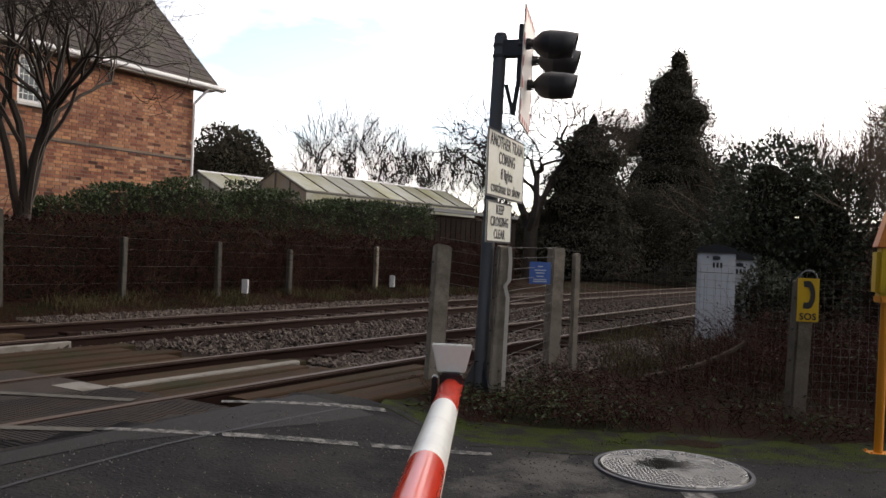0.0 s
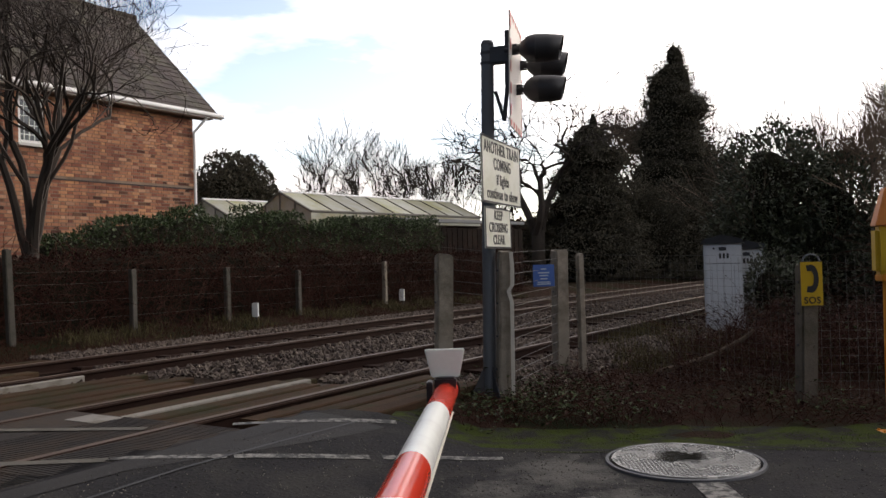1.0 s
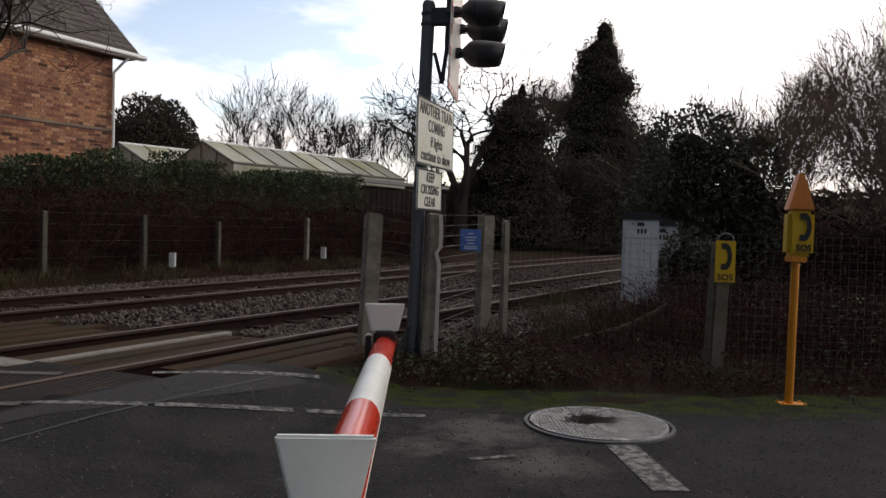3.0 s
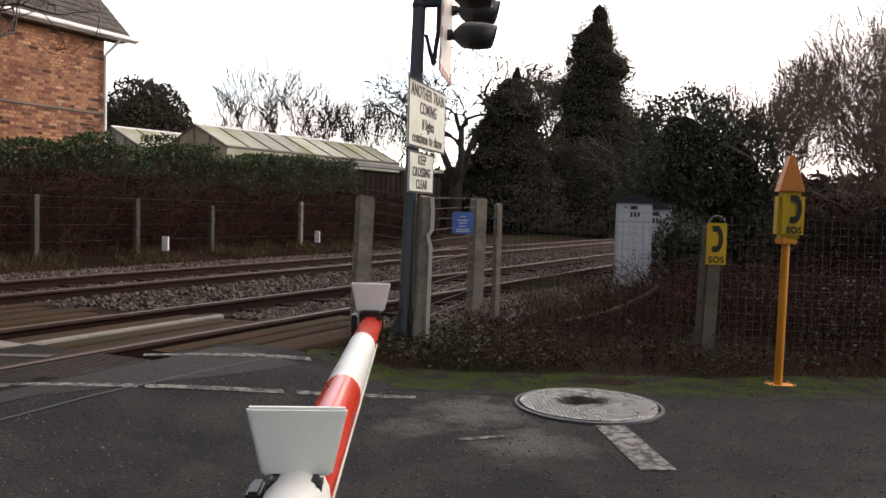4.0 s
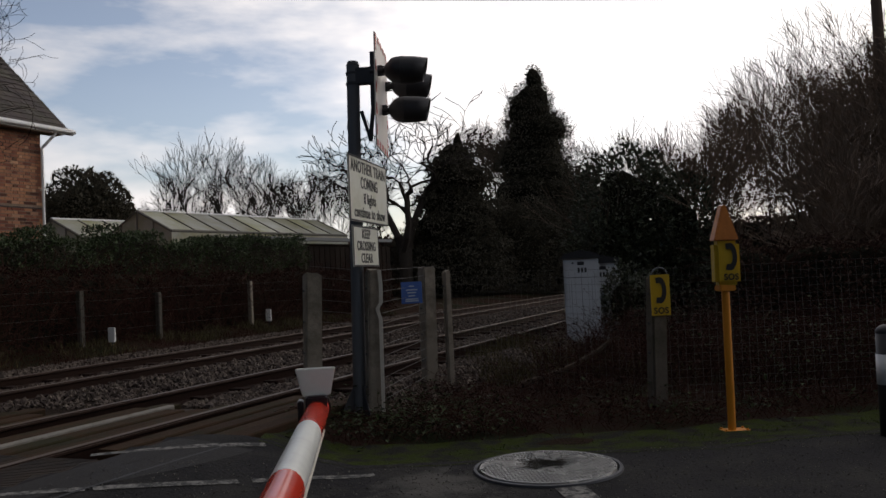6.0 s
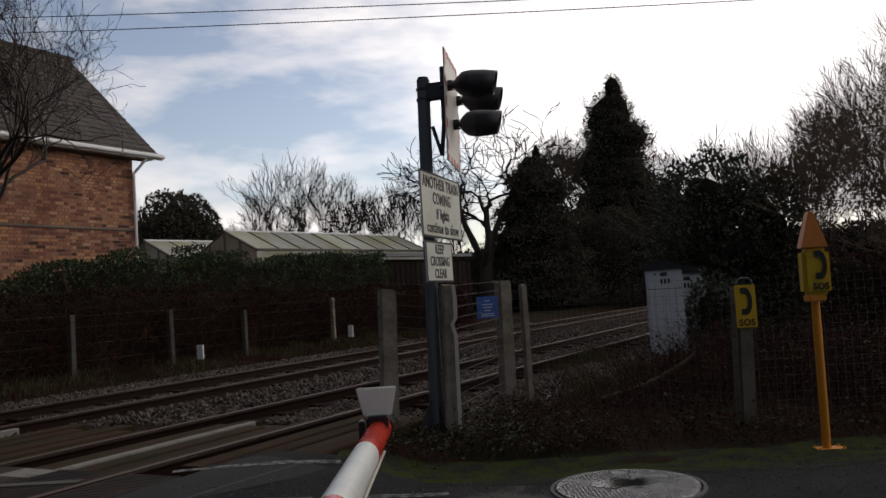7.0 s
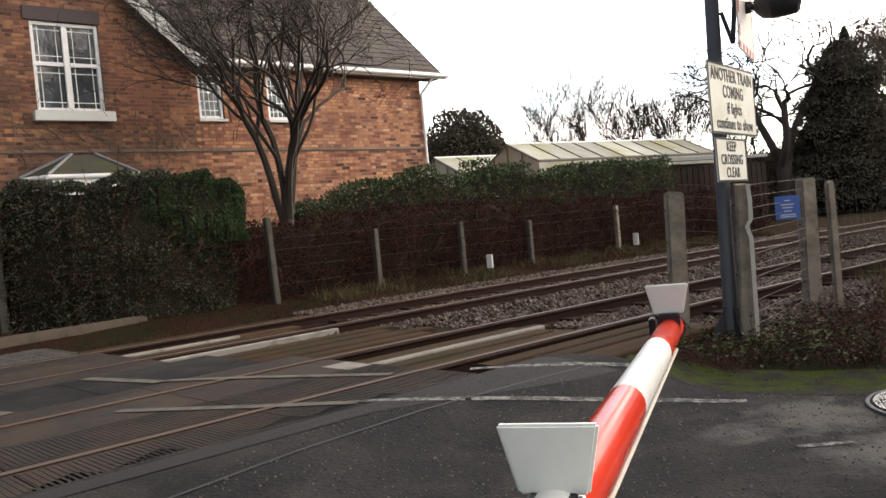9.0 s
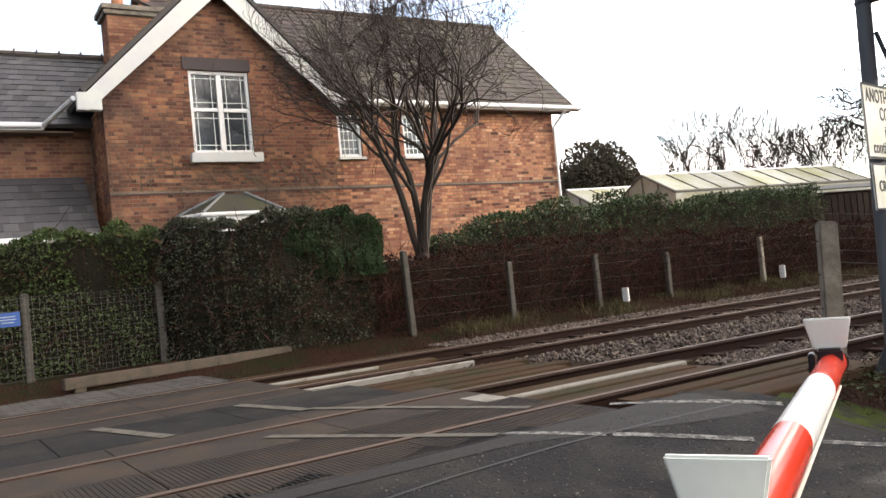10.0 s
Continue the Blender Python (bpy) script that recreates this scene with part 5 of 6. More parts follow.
def phone_post():
    p = thing("emergency_telephone", "yellow emergency telephone box with orange hood on an orange post", "telephone", at=(3.25, 6.49, 0))
    part("post", rod((0, 0, -0.06), (0, 0, 1.09), 0.032, sides=20), M_ORANGE, p, smooth=False)
    bf = bmesh.new()
    add_box(bf, (0.02, 0, -0.033), (0.22, 0.13, 0.014), bevel=0.003)
    for xx in (-0.07, 0.11):
        for yy in (-0.045, 0.045):
            add_rod(bf, (xx, yy, -0.033), (xx, yy, -0.014), 0.01, sides=6)
    part("foot_plate", bf, M_ORANGE, p)
    part("bracket", box((0, 0, 1.118), (0.13, 0.12, 0.05), bevel=0.008), M_ORANGE, p)
    bm = box((0.012, 0, 1.32), (0.2, 0.17, 0.36), -12, bevel=0.03)
    bx = part("box", bm, M_YELLOW, p, "rounded yellow box")
    m = face_pose(0.008, -0.088, 1.32, -12)
    handset(bx, m @ Matrix.Translation((0.01, 0.05, 0.006)), 0.22)
    writing("SOS", 0.07, M_SIGNBLACK, bx, m @ Matrix.Translation((0.005, -0.115, 0.005)), bold=0.002, stretch=0.95)
    cap = bmesh.new()
    lo = [cap.verts.new(pose(0, 0, 0, 0, 0, -12) @ Vector((x, y, 1.505))) for x, y in ((-0.09, -0.085), (0.105, -0.085), (0.105, 0.085), (-0.09, 0.085))]
    hi = [cap.verts.new(pose(0, 0, 0, 0, 0, -12) @ Vector((x, y, 1.79))) for x, y in ((-0.012, -0.06), (0.02, -0.06), (0.02, 0.07), (-0.012, 0.07))]
    for k in range(4):
        cap.faces.new((lo[k], lo[(k + 1) % 4], hi[(k + 1) % 4], hi[k]))
    cap.faces.new(hi), cap.faces.new(lo[::-1])
    bmesh.ops.bevel(cap, geom=cap.edges[:], offset=0.006, segments=2, affect="EDGES")
    part("hood", cap, M_ORANGECAP, p, "faded orange peaked hood")
    p.matrix_world = pose(3.25, 6.49, 0, 0, 0.6, 0)


phone_post()


def cabinet():
    """A lineside cabinet with a door, seams, lock and lid."""
    c = thing("relay_cabinet", "tall grey-white lineside cabinet with dark pitched lid, weathered at its foot", "cabinet", at=(4.36, 14.25, 0.05), turn=-17)
    part("body", box((0, 0.25, 0.72), (0.62, 0.5, 1.5), bevel=0.012), M_CABWHITE, c)
    part("door", box((0, -0.008, 0.75), (0.55, 0.02, 1.36), bevel=0.006), M_CABWHITE, c)
    seams = bmesh.new()
    for z in (1.13,):
        add_box(seams, (0, -0.019, z), (0.55, 0.004, 0.012))
    for x in (-0.18, 0.0, 0.18):
        add_box(seams, (x, -0.019, 0.6), (0.006, 0.004, 1.0))
    part("seam", seams, M_LEAD, c)
    lid = bmesh.new()
    prism(lid, [(-0.36, -0.06, 1.47), (0.36, -0.06, 1.47), (0.3, -0.06, 1.55), (0.0, -0.06, 1.62), (-0.3, -0.06, 1.55)], (0, 0.62, 0))
    part("lid", lid, M_BLACK, c, "dark pitched lid")
    lock = bmesh.new()
    add_box(lock, (0.0, -0.025, 1.38), (0.12, 0.02, 0.06), bevel=0.004)
    add_rod(lock, (0.0, -0.05, 1.4), (0.0, -0.02, 1.4), 0.02, sides=10)
    add_box(lock, (-0.14, -0.025, 1.39), (0.03, 0.012, 0.03))
    part("lock", lock, M_DARKSTEEL, c)
    for x in (-0.06, 0.0, 0.06):
        part("marking_bar", box((x + 0.02, -0.021, 1.26), (0.035, 0.004, 0.085)), M_SIGNBLACK, c)
    return c


cab = cabinet()
# added copy, no second cabinet: stands in for the first one's pale side
copy_thing(cab, pose(4.95, 14.85, -0.05, 0, 0, -17))


def manhole():
    c = Vector((1.49, 5.56, 0.006))
    mh = thing("manhole_cover", "large round wet chequered steel manhole cover with a puddle", "manhole cover", at=tuple(c))
    R = 0.465
    bm = bmesh.new()
    bmesh.ops.create_cone(bm, cap_ends=True, segments=64, radius1=R, radius2=R - 0.01, depth=0.02, matrix=Matrix.Translation((0, 0, 0.01)))
    part("plate", bm, M_IRON, mh)
    rim = bmesh.new()
    lo = []
    for r, z in ((R + 0.035, 0.0), (R + 0.03, 0.014), (R + 0.008, 0.014), (R + 0.006, 0.0)):
        lo.append([rim.verts.new((r * math.cos(2 * math.pi * k / 64), r * math.sin(2 * math.pi * k / 64), z)) for k in range(64)])
    for a, b in zip(lo, lo[1:]):
        for k in range(64):
            rim.faces.new((a[k], a[(k + 1) % 64], b[(k + 1) % 64], b[k]))
    part("rim", rim, M_DARKSTEEL, mh)
    studs = Mass()
    for i in range(-18, 19):
        for j in range(-18, 19):
            x, y = i * 0.0255, j * 0.0255
            if math.hypot(x, y) < R - 0.03:
                a = 0.8 if (i + j) % 2 else -0.8
                dx, dy = 0.0095 * math.cos(a), 0.0095 * math.sin(a)
                ex, ey = -0.003 * math.sin(a), 0.003 * math.cos(a)
                q = [(x - dx - ex, y - dy - ey), (x + dx - ex, y + dy - ey), (x + dx + ex, y + dy + ey), (x - dx + ex, y - dy + ey)]
                studs.brick([(u, w, 0.02) for u, w in q] + [(u, w, 0.0228) for u, w in q])
    studs.make("tread", M_IRON, mh)
    prng = random.Random(4)
    pud = bmesh.new()
    for i in range(-11, 10):
        for j in range(-6, 10):
            x, y = i * 0.033, j * 0.033
            d = math.hypot((x + 0.05) / 1.5, y - 0.06)
            if d < 0.15 + 0.09 * noise.noise((x * 9, y * 9, 3)) and (d < 0.1 or prng.random() < 0.75):
                e = 0.0175 if d < 0.11 else prng.uniform(0.008, 0.015)
                pud.faces.new([pud.verts.new((x + a * e, y + b * e, 0.0246)) for a, b in ((-1, -1), (1, -1), (1, 1), (-1, 1))])
    part("puddle", pud, M_WATER, mh, "shallow dark puddle in the tread")


manhole()

# white markers beside the far track
for x, y, h in ((-4.42, 17.0, 0.42), (-1.82, 21.85, 0.45)):
    k = thing("track_marker", "small white lineside marker post", "marker", "lineside markers", at=(x, y, ground_z(x, y)), turn=-20)
    part("plate", box((0, 0, h * 0.55), (0.15, 0.05, h * 0.7), bevel=0.01), M_UPVC, k)
    part("stake", rod((0, 0.03, -0.1), (0, 0.03, h * 0.5), 0.02, sides=8), M_DARKSTEEL, k)

# low timber beam rail beside the far track
beam = thing("beam_rail", "low weathered timber beam on short posts", "barrier rail")
ba, bb_ = Vector((-9.42, 7.4, 0.30)), Vector((-8.22, 10.66, 0.30))
bd = (bb_ - ba).normalized()
bturn = math.degrees(math.atan2(bd.y, bd.x))
part("beam", box((ba + bb_) / 2, ((bb_ - ba).length, 0.14, 0.15), bturn, bevel=0.015), M_BEAM, beam)
for u in (0.06, 0.35, 0.62, 0.9):
    q = ba.lerp(bb_, u)
    part("stub_post", box((q.x, q.y, 0.13), (0.15, 0.1, 0.3), bturn, bevel=0.01), M_BEAM, beam)

# black and white bollard beside the verge
bol = thing("bollard", "black plastic bollard with a white band on the verge", "bollard", at=(4.12, 5.74, 0.0))
bm = bmesh.new()
add_rod(bm, (0, 0, -0.05), (0, 0, 0.76), 0.085, 0.078, sides=24)
bmesh.ops.create_uvsphere(bm, u_segments=24, v_segments=10, radius=0.08, matrix=Matrix.Translation((0, 0, 0.76)) @ Matrix.Diagonal((1, 1, 0.7, 1)))
part("body", bm, M_BLACK, bol, smooth=True)
part("band", rod((0, 0, 0.38), (0, 0, 0.6), 0.087, 0.084, sides=24), M_UPVC, bol, "white reflective band", smooth=True)

# utility pole with the overhead cables
up = thing("utility_pole", "dark timber utility pole beside the leafless trees", "utility pole", at=(11.9, 16.4, 0.0))
part("pole", rod((0, 0, -0.2), (0, 0, 7.3), 0.14, 0.11, sides=16), M_SOFFIT, up)
for a, b in (((11.8, 16.4, 6.9), (-25.86, 21.99, 9.98)), ((11.8, 16.5, 6.74), (-25.86, 21.98, 9.46))):
    cable = Mass()
    a, b = Vector(a), Vector(b)
    cable.tube([a.lerp(b, k / 30) + Vector((0, 0, -0.25 * (1 - (k / 15 - 1) ** 2) + 0.2)) for k in range(31)], [0.011] * 31, 5)
    part_cable = cable.make("cable", M_BLACK, up, "thin black overhead cable")
    part_cable.matrix_parent_inverse = up.matrix_world.inverted()

# fallen branch lying behind the mesh fence
fb = thing("fallen_branch", "bare fallen branch lying in the brambles", "branch")
fm = Mass()
fm.tube([Vector((2.2, 9.6, 0.02)), Vector((2.5, 9.53, 0.1)), Vector((2.8, 9.45, 0.22)), Vector((3.1, 9.35, 0.4)), Vector((3.2, 9.3, 0.5))], [0.035, 0.034, 0.03, 0.026, 0.015], 7)
fm.make("limb", M_TWIG, fb)


# ---- plants ----
def grow(m, rng, p, d, length, r, depth, spread, up, sides=5, taper=0.62, forks=(2, 3), wiggle=0.16, minr=0.004, low=1, reach=0.0):
    """One limb and, from it, its branches, gathered into m."""
    k = 5 if depth > 1 else 3
    pts, radii = [p.copy()], [r]
    tips = []
    for i in range(k):
        d = (d + Vector((rng.gauss(0, wiggle), rng.gauss(0, wiggle), rng.gauss(0, wiggle) + up * 0.06))).normalized()
        if reach and math.hypot(p.x, p.y) > reach:       # outer twigs turn back in and droop
            d = (d - Vector((p.x, p.y, 0)) * (0.22 / reach) + Vector((0, 0, rng.uniform(-0.25, 0.25)))).normalized()
        p = p + d * (length / k)
        pts.append(p.copy())
        radii.append(max(minr, r * (1 - (1 - taper) * (i + 1) / k)))
        if i >= low:
            tips.append((p.copy(), d.copy(), radii[-1]))
    m.tube(pts, radii, sides if r > 0.02 else 3)
    if depth <= 0:
        return
    n = rng.randint(*forks)
    for j in range(n + 2):
        q, dd, rr = tips[-1] if j < n else tips[rng.randrange(len(tips))]
        a = Vector((rng.gauss(0, 1), rng.gauss(0, 1), rng.gauss(0, 0.6))).normalized()
        nd = (dd + a * spread + Vector((0, 0, up))).normalized()
        grow(m, rng, q, nd, length * rng.uniform(0.6, 0.85), max(minr, rr * rng.uniform(0.55, 0.8)), depth - 1, spread, up, max(3, sides - 1), taper, forks, wiggle, minr, reach=reach)


def bare_tree(x, y, height, seed, label, stems=1, spread=0.55, up=0.12, depth=5, r=0.1, trunk=0.3, mat=M_BARK, z=None, forks=(2, 3), fan=0.25, minr=0.004, group="bare trees", wiggle=0.16, low=1, reach=0.0, taper=0.62):
    rng = random.Random(seed)
    z = ground_z(x, y) if z is None else z
    t = thing("tree", label, "tree", group, at=(x, y, z))
    m, tw = Mass(), Mass()
    m.tube([Vector((0, 0, -0.2)), Vector((0, 0, height * trunk * 0.5)), Vector((0.02, 0, height * trunk))], [r * 1.3, r * 1.05, r], 10)
    for s in range(stems):
        a = 2 * math.pi * s / stems + rng.random()
        d = Vector((math.cos(a) * fan, math.sin(a) * fan, 1)).normalized()
        start = Vector((math.cos(a) * r * 0.5, math.sin(a) * r * 0.5, height * trunk * (0.93 if stems > 1 else 0.98)))
        grow(tw, rng, start, d, height * (1 - trunk) * 0.36, r * (0.62 if stems > 1 else 0.85), depth, spread, up, 6, forks=forks, minr=minr, wiggle=wiggle, low=low, reach=reach, taper=taper)
    m.make("trunk", M_BARK, t, smooth=True)
    tw.make("crown", mat, t, "bare branches and twigs")
    return t


def leafy(name, label, category, x, y, blobs, count, size, mat, seed, droop=0.0, group="", z=None, core=0.72, trunk=True, stems=0):
    """An evergreen: lumps of many small leaves round a dark inner mass, with an uneven outline."""
    rng = random.Random(seed)
    z = ground_z(x, y) if z is None else z
    t = thing(name, label, category, group, at=(x, y, z))
    m = Mass()
    total = sum(b[3] * b[5] for b in blobs)
    for bx, by, bz, rx, ry, rz in blobs:
        for i in range(int(count * rx * rz / total)):
            v = Vector((rng.gauss(0, 1), rng.gauss(0, 1), rng.gauss(0, 1))).normalized()
            lump = 1 + 0.22 * noise.noise(v * 2.6 + Vector((bx * 3, by * 3, bz * 3))) + 0.15 * noise.noise(v * 6 + Vector((bz, bx, by)))
            rad = lump * (1 - 0.35 * rng.random() ** 2)
            p = Vector((bx + v.x * rx * rad, by + v.y * ry * rad, bz + v.z * rz * rad))
            if p.z < 0.02:
                continue
            d = (v + Vector((rng.gauss(0, 0.7), rng.gauss(0, 0.7), rng.gauss(0, 0.7) - droop))).normalized()
            n = Vector((rng.gauss(0, 1), rng.gauss(0, 1), rng.gauss(0, 1) + 0.5)).normalized()
            s = size * rng.uniform(0.6, 1.5)
            m.leaf(p, d, n, s, s * 0.5)
    m.make("foliage", mat, t)
    # solid dark lumps stand in for the shaded inside of the crown
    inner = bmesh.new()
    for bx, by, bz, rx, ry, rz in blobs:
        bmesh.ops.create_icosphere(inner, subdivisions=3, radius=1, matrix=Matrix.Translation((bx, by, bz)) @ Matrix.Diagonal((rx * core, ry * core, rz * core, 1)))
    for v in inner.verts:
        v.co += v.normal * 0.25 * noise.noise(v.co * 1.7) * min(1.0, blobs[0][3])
    part("shade_core", inner, M_CORE, t)
    if trunk:
        part("trunk", rod((0, 0, -0.2), (0, 0, blobs[0][2]), 0.12, 0.08), M_BARK, t)
    if stems:
        tw = Mass()
        for i in range(stems):
            bx, by, bz, rx, ry, rz = blobs[rng.randrange(len(blobs))]
            v = Vector((rng.gauss(0, 1), rng.gauss(0, 1), abs(rng.gauss(0, 1)) + 0.5)).normalized()
            p = Vector((bx + v.x * rx * 0.8, by + v.y * ry * 0.8, bz + v.z * rz * 0.8))
            grow(tw, rng, p, (v + Vector((0, 0, 0.8))).normalized(), rz * 0.4, 0.012, 1, 0.5, 0.2, 3, minr=0.005)
        tagged(tw.make("shoot_growth", M_TWIG, t, "bare shoots"), kind="stuff")
    return t


# conifers beyond the line
def conifer(x, y, height, radius, seed, label, base=0.0, power=0.5, tip=0.3):
    blobs = []
    n = 13
    for i in range(n):
        u = i / (n - 1)
        r = radius * (0.97 + 0.08 * math.sin(i * 2.9)) * (1 - u) ** power + tip
        blobs.append((0.12 * math.sin(i * 2.3) * radius, 0.12 * math.cos(i * 1.7) * radius, base + (height - base) * (0.1 + 0.86 * u), r, r, height * 0.075 + 0.2))
    return leafy("conifer_tree", label, "tree", x, y, blobs, 46000, 0.12, M_CONIFER, seed, droop=0.5, group="conifers", core=0.8)


conifer(10.75, 43.5, 11.7, 2.4, 31, "tall dark narrow conifer against the sky", power=0.5, tip=0.48)
conifer(5.65, 38.8, 7.5, 2.6, 32, "shorter dark conical conifer", tip=0.1)
leafy("evergreen_tree", "broad dark evergreen below the tall conifer", "tree", 12.3, 45.4, [(0, 0, 3.6, 3.2, 2.2, 3.5), (-1.9, -0.4, 2.8, 2.3, 1.9, 2.8), (1.6, 0, 4.7, 1.7, 1.7, 2.3)], 46000, 0.13, M_CONIFER, 33)
leafy("evergreen_tree", "dark rounded evergreen beside the conifers", "tree", 8.3, 40.6, [(0, 0, 2.2, 3.2, 1.8, 2.7), (-3.5, 0, 1.7, 2.5, 1.8, 2.0), (3.0, 1.5, 2.1, 2.3, 1.8, 2.5)], 40000, 0.13, M_CONIFER, 34)
leafy("evergreen_tree", "rounded dark yew behind the greenhouse", "tree", -10.1, 34.8, [(0, 0, 4.1, 1.7, 1.7, 1.9), (-1.0, 0, 3.4, 1.2, 1.2, 1.5), (1.1, 0, 3.3, 1.1, 1.1, 1.4), (0, 0, 2.0, 1.6, 1.5, 1.8)], 34000, 0.14, M_CONIFER, 35)
# evergreen bush by the cabinet
leafy("evergreen_bush", "large glossy dark evergreen bush behind the mesh fence", "bush", 6.15, 16.2, [(-0.2, 0, 2.6, 1.05, 0.9, 1.25), (0.9, 0.1, 2.2, 0.9, 0.9, 1.05), (-0.6, 0, 1.4, 0.9, 0.9, 1.2), (0.5, 0, 1.0, 1.2, 1.0, 1.2)], 22000, 0.085, M_EVERGREEN, 36, core=0.55, stems=60)
bare_tree(13.2, 19.6, 6.6, 41, "dense leafless brown-twigged tree", stems=10, spread=0.42, up=0.1, depth=5, r=0.09, trunk=0.08, mat=M_PALETWIG, fan=0.55, minr=0.0045, forks=(2, 3))
bare_tree(14.6, 17.8, 6.9, 42, "dense leafless brown-twigged tree", stems=10, spread=0.42, up=0.1, depth=5, r=0.09, trunk=0.08, mat=M_PALETWIG, fan=0.55, minr=0.0045)
bare_tree(8.9, 17.0, 4.6, 43, "thin leafless shrub with upright shoots", stems=8, spread=0.35, up=0.28, depth=4, r=0.05, trunk=0.06, mat=M_PALETWIG, fan=0.5, minr=0.005)
bare_tree(7.6, 17.5, 4.7, 44, "thin leafless shrub with upright shoots", stems=7, spread=0.35, up=0.28, depth=3, r=0.05, trunk=0.06, mat=M_PALETWIG, fan=0.5, minr=0.005)

leafy("ivy_clump", "ivy and bramble clump over the lineside cabinet", "bush", 5.15, 14.35, [(0, 0, 0.7, 0.42, 0.3, 0.75), (0.5, 0.2, 0.6, 0.5, 0.4, 0.65)], 2600, 0.075, M_EVERGREEN, 37, core=0.5, trunk=False)
bare_tree(12.3, 15.4, 4.6, 48, "thin leafless shrub with upright shoots", stems=9, spread=0.42, up=0.2, depth=4, r=0.05, trunk=0.05, mat=M_PALETWIG, fan=0.6, minr=0.006)
bare_tree(10.0, 14.6, 3.3, 49, "thin leafless shrub with upright shoots", stems=9, spread=0.42, up=0.2, depth=4, r=0.04, trunk=0.05, mat=M_PALETWIG, fan=0.6, minr=0.005)

bare_tree(13.0, 17.2, 3.9, 50, "thin leafless shrub with upright shoots", stems=10, spread=0.45, up=0.15, depth=4, r=0.05, trunk=0.05, mat=M_PALETWIG, fan=0.8, minr=0.006)
# twisted bare tree behind the post, and the row on the skyline
bare_tree(3.0, 37.5, 12.0, 45, "gnarled bare tree with crooked limbs", stems=3, spread=0.7, up=0.12, depth=4, r=0.3, trunk=0.2, fan=0.32, minr=0.018, wiggle=0.32, forks=(1, 2), mat=M_DARKBARK)
bare_tree(13.4, 50.0, 11.6, 46, "bare tree behind the conifers", stems=2, spread=0.6, up=0.14, depth=5, r=0.2, trunk=0.3, mat=M_TWIG, minr=0.013)
bare_tree(9.9, 52.0, 10.2, 47, "bare tree behind the conifers", stems=2, spread=0.6, up=0.14, depth=5, r=0.2, trunk=0.3, mat=M_TWIG, minr=0.013)
sky_row = [(-12.5, 41, 6.6, 51), (-6.9, 40, 8.2, 52), (-5.2, 42, 8.0, 53), (-3.3, 41, 7.2, 54), (-1.2, 40, 6.8, 55), (0.6, 42, 6.3, 56), (1.7, 40, 6.6, 57), (-8.6, 44, 6.4, 58)]
for x, y, h, seed in sky_row:
    bare_tree(x, y, h, seed, "slender bare tree on the skyline", stems=3, spread=0.4, up=0.24, depth=4, r=0.1, trunk=0.2, mat=M_BARK, minr=0.0085, fan=0.35, forks=(2, 2))

# growth behind the crossing approach, which the windows and paint mirror
for x, y, h, seed in ((-16, -12, 9, 151), (-9, -15, 11, 152), (-2, -14, 10, 153), (6, -15, 11, 154), (13, -13, 9, 155)):
    bare_tree(x, y, h, seed, "tall bare roadside tree across the road", stems=3, spread=0.5, up=0.2, depth=4, r=0.2, trunk=0.2, mat=M_BARK, minr=0.012, fan=0.35, forks=(2, 3))

# tree in front of the house
bare_tree(-7.4, 13.85, 6.9, 67, "many-stemmed bare garden tree before the brick house", stems=6, spread=0.64, up=0.13, depth=5, r=0.125, trunk=0.22, fan=0.19, minr=0.004, forks=(1, 2), mat=M_DARKBARK, wiggle=0.13, low=2, reach=2.3, taper=0.74)


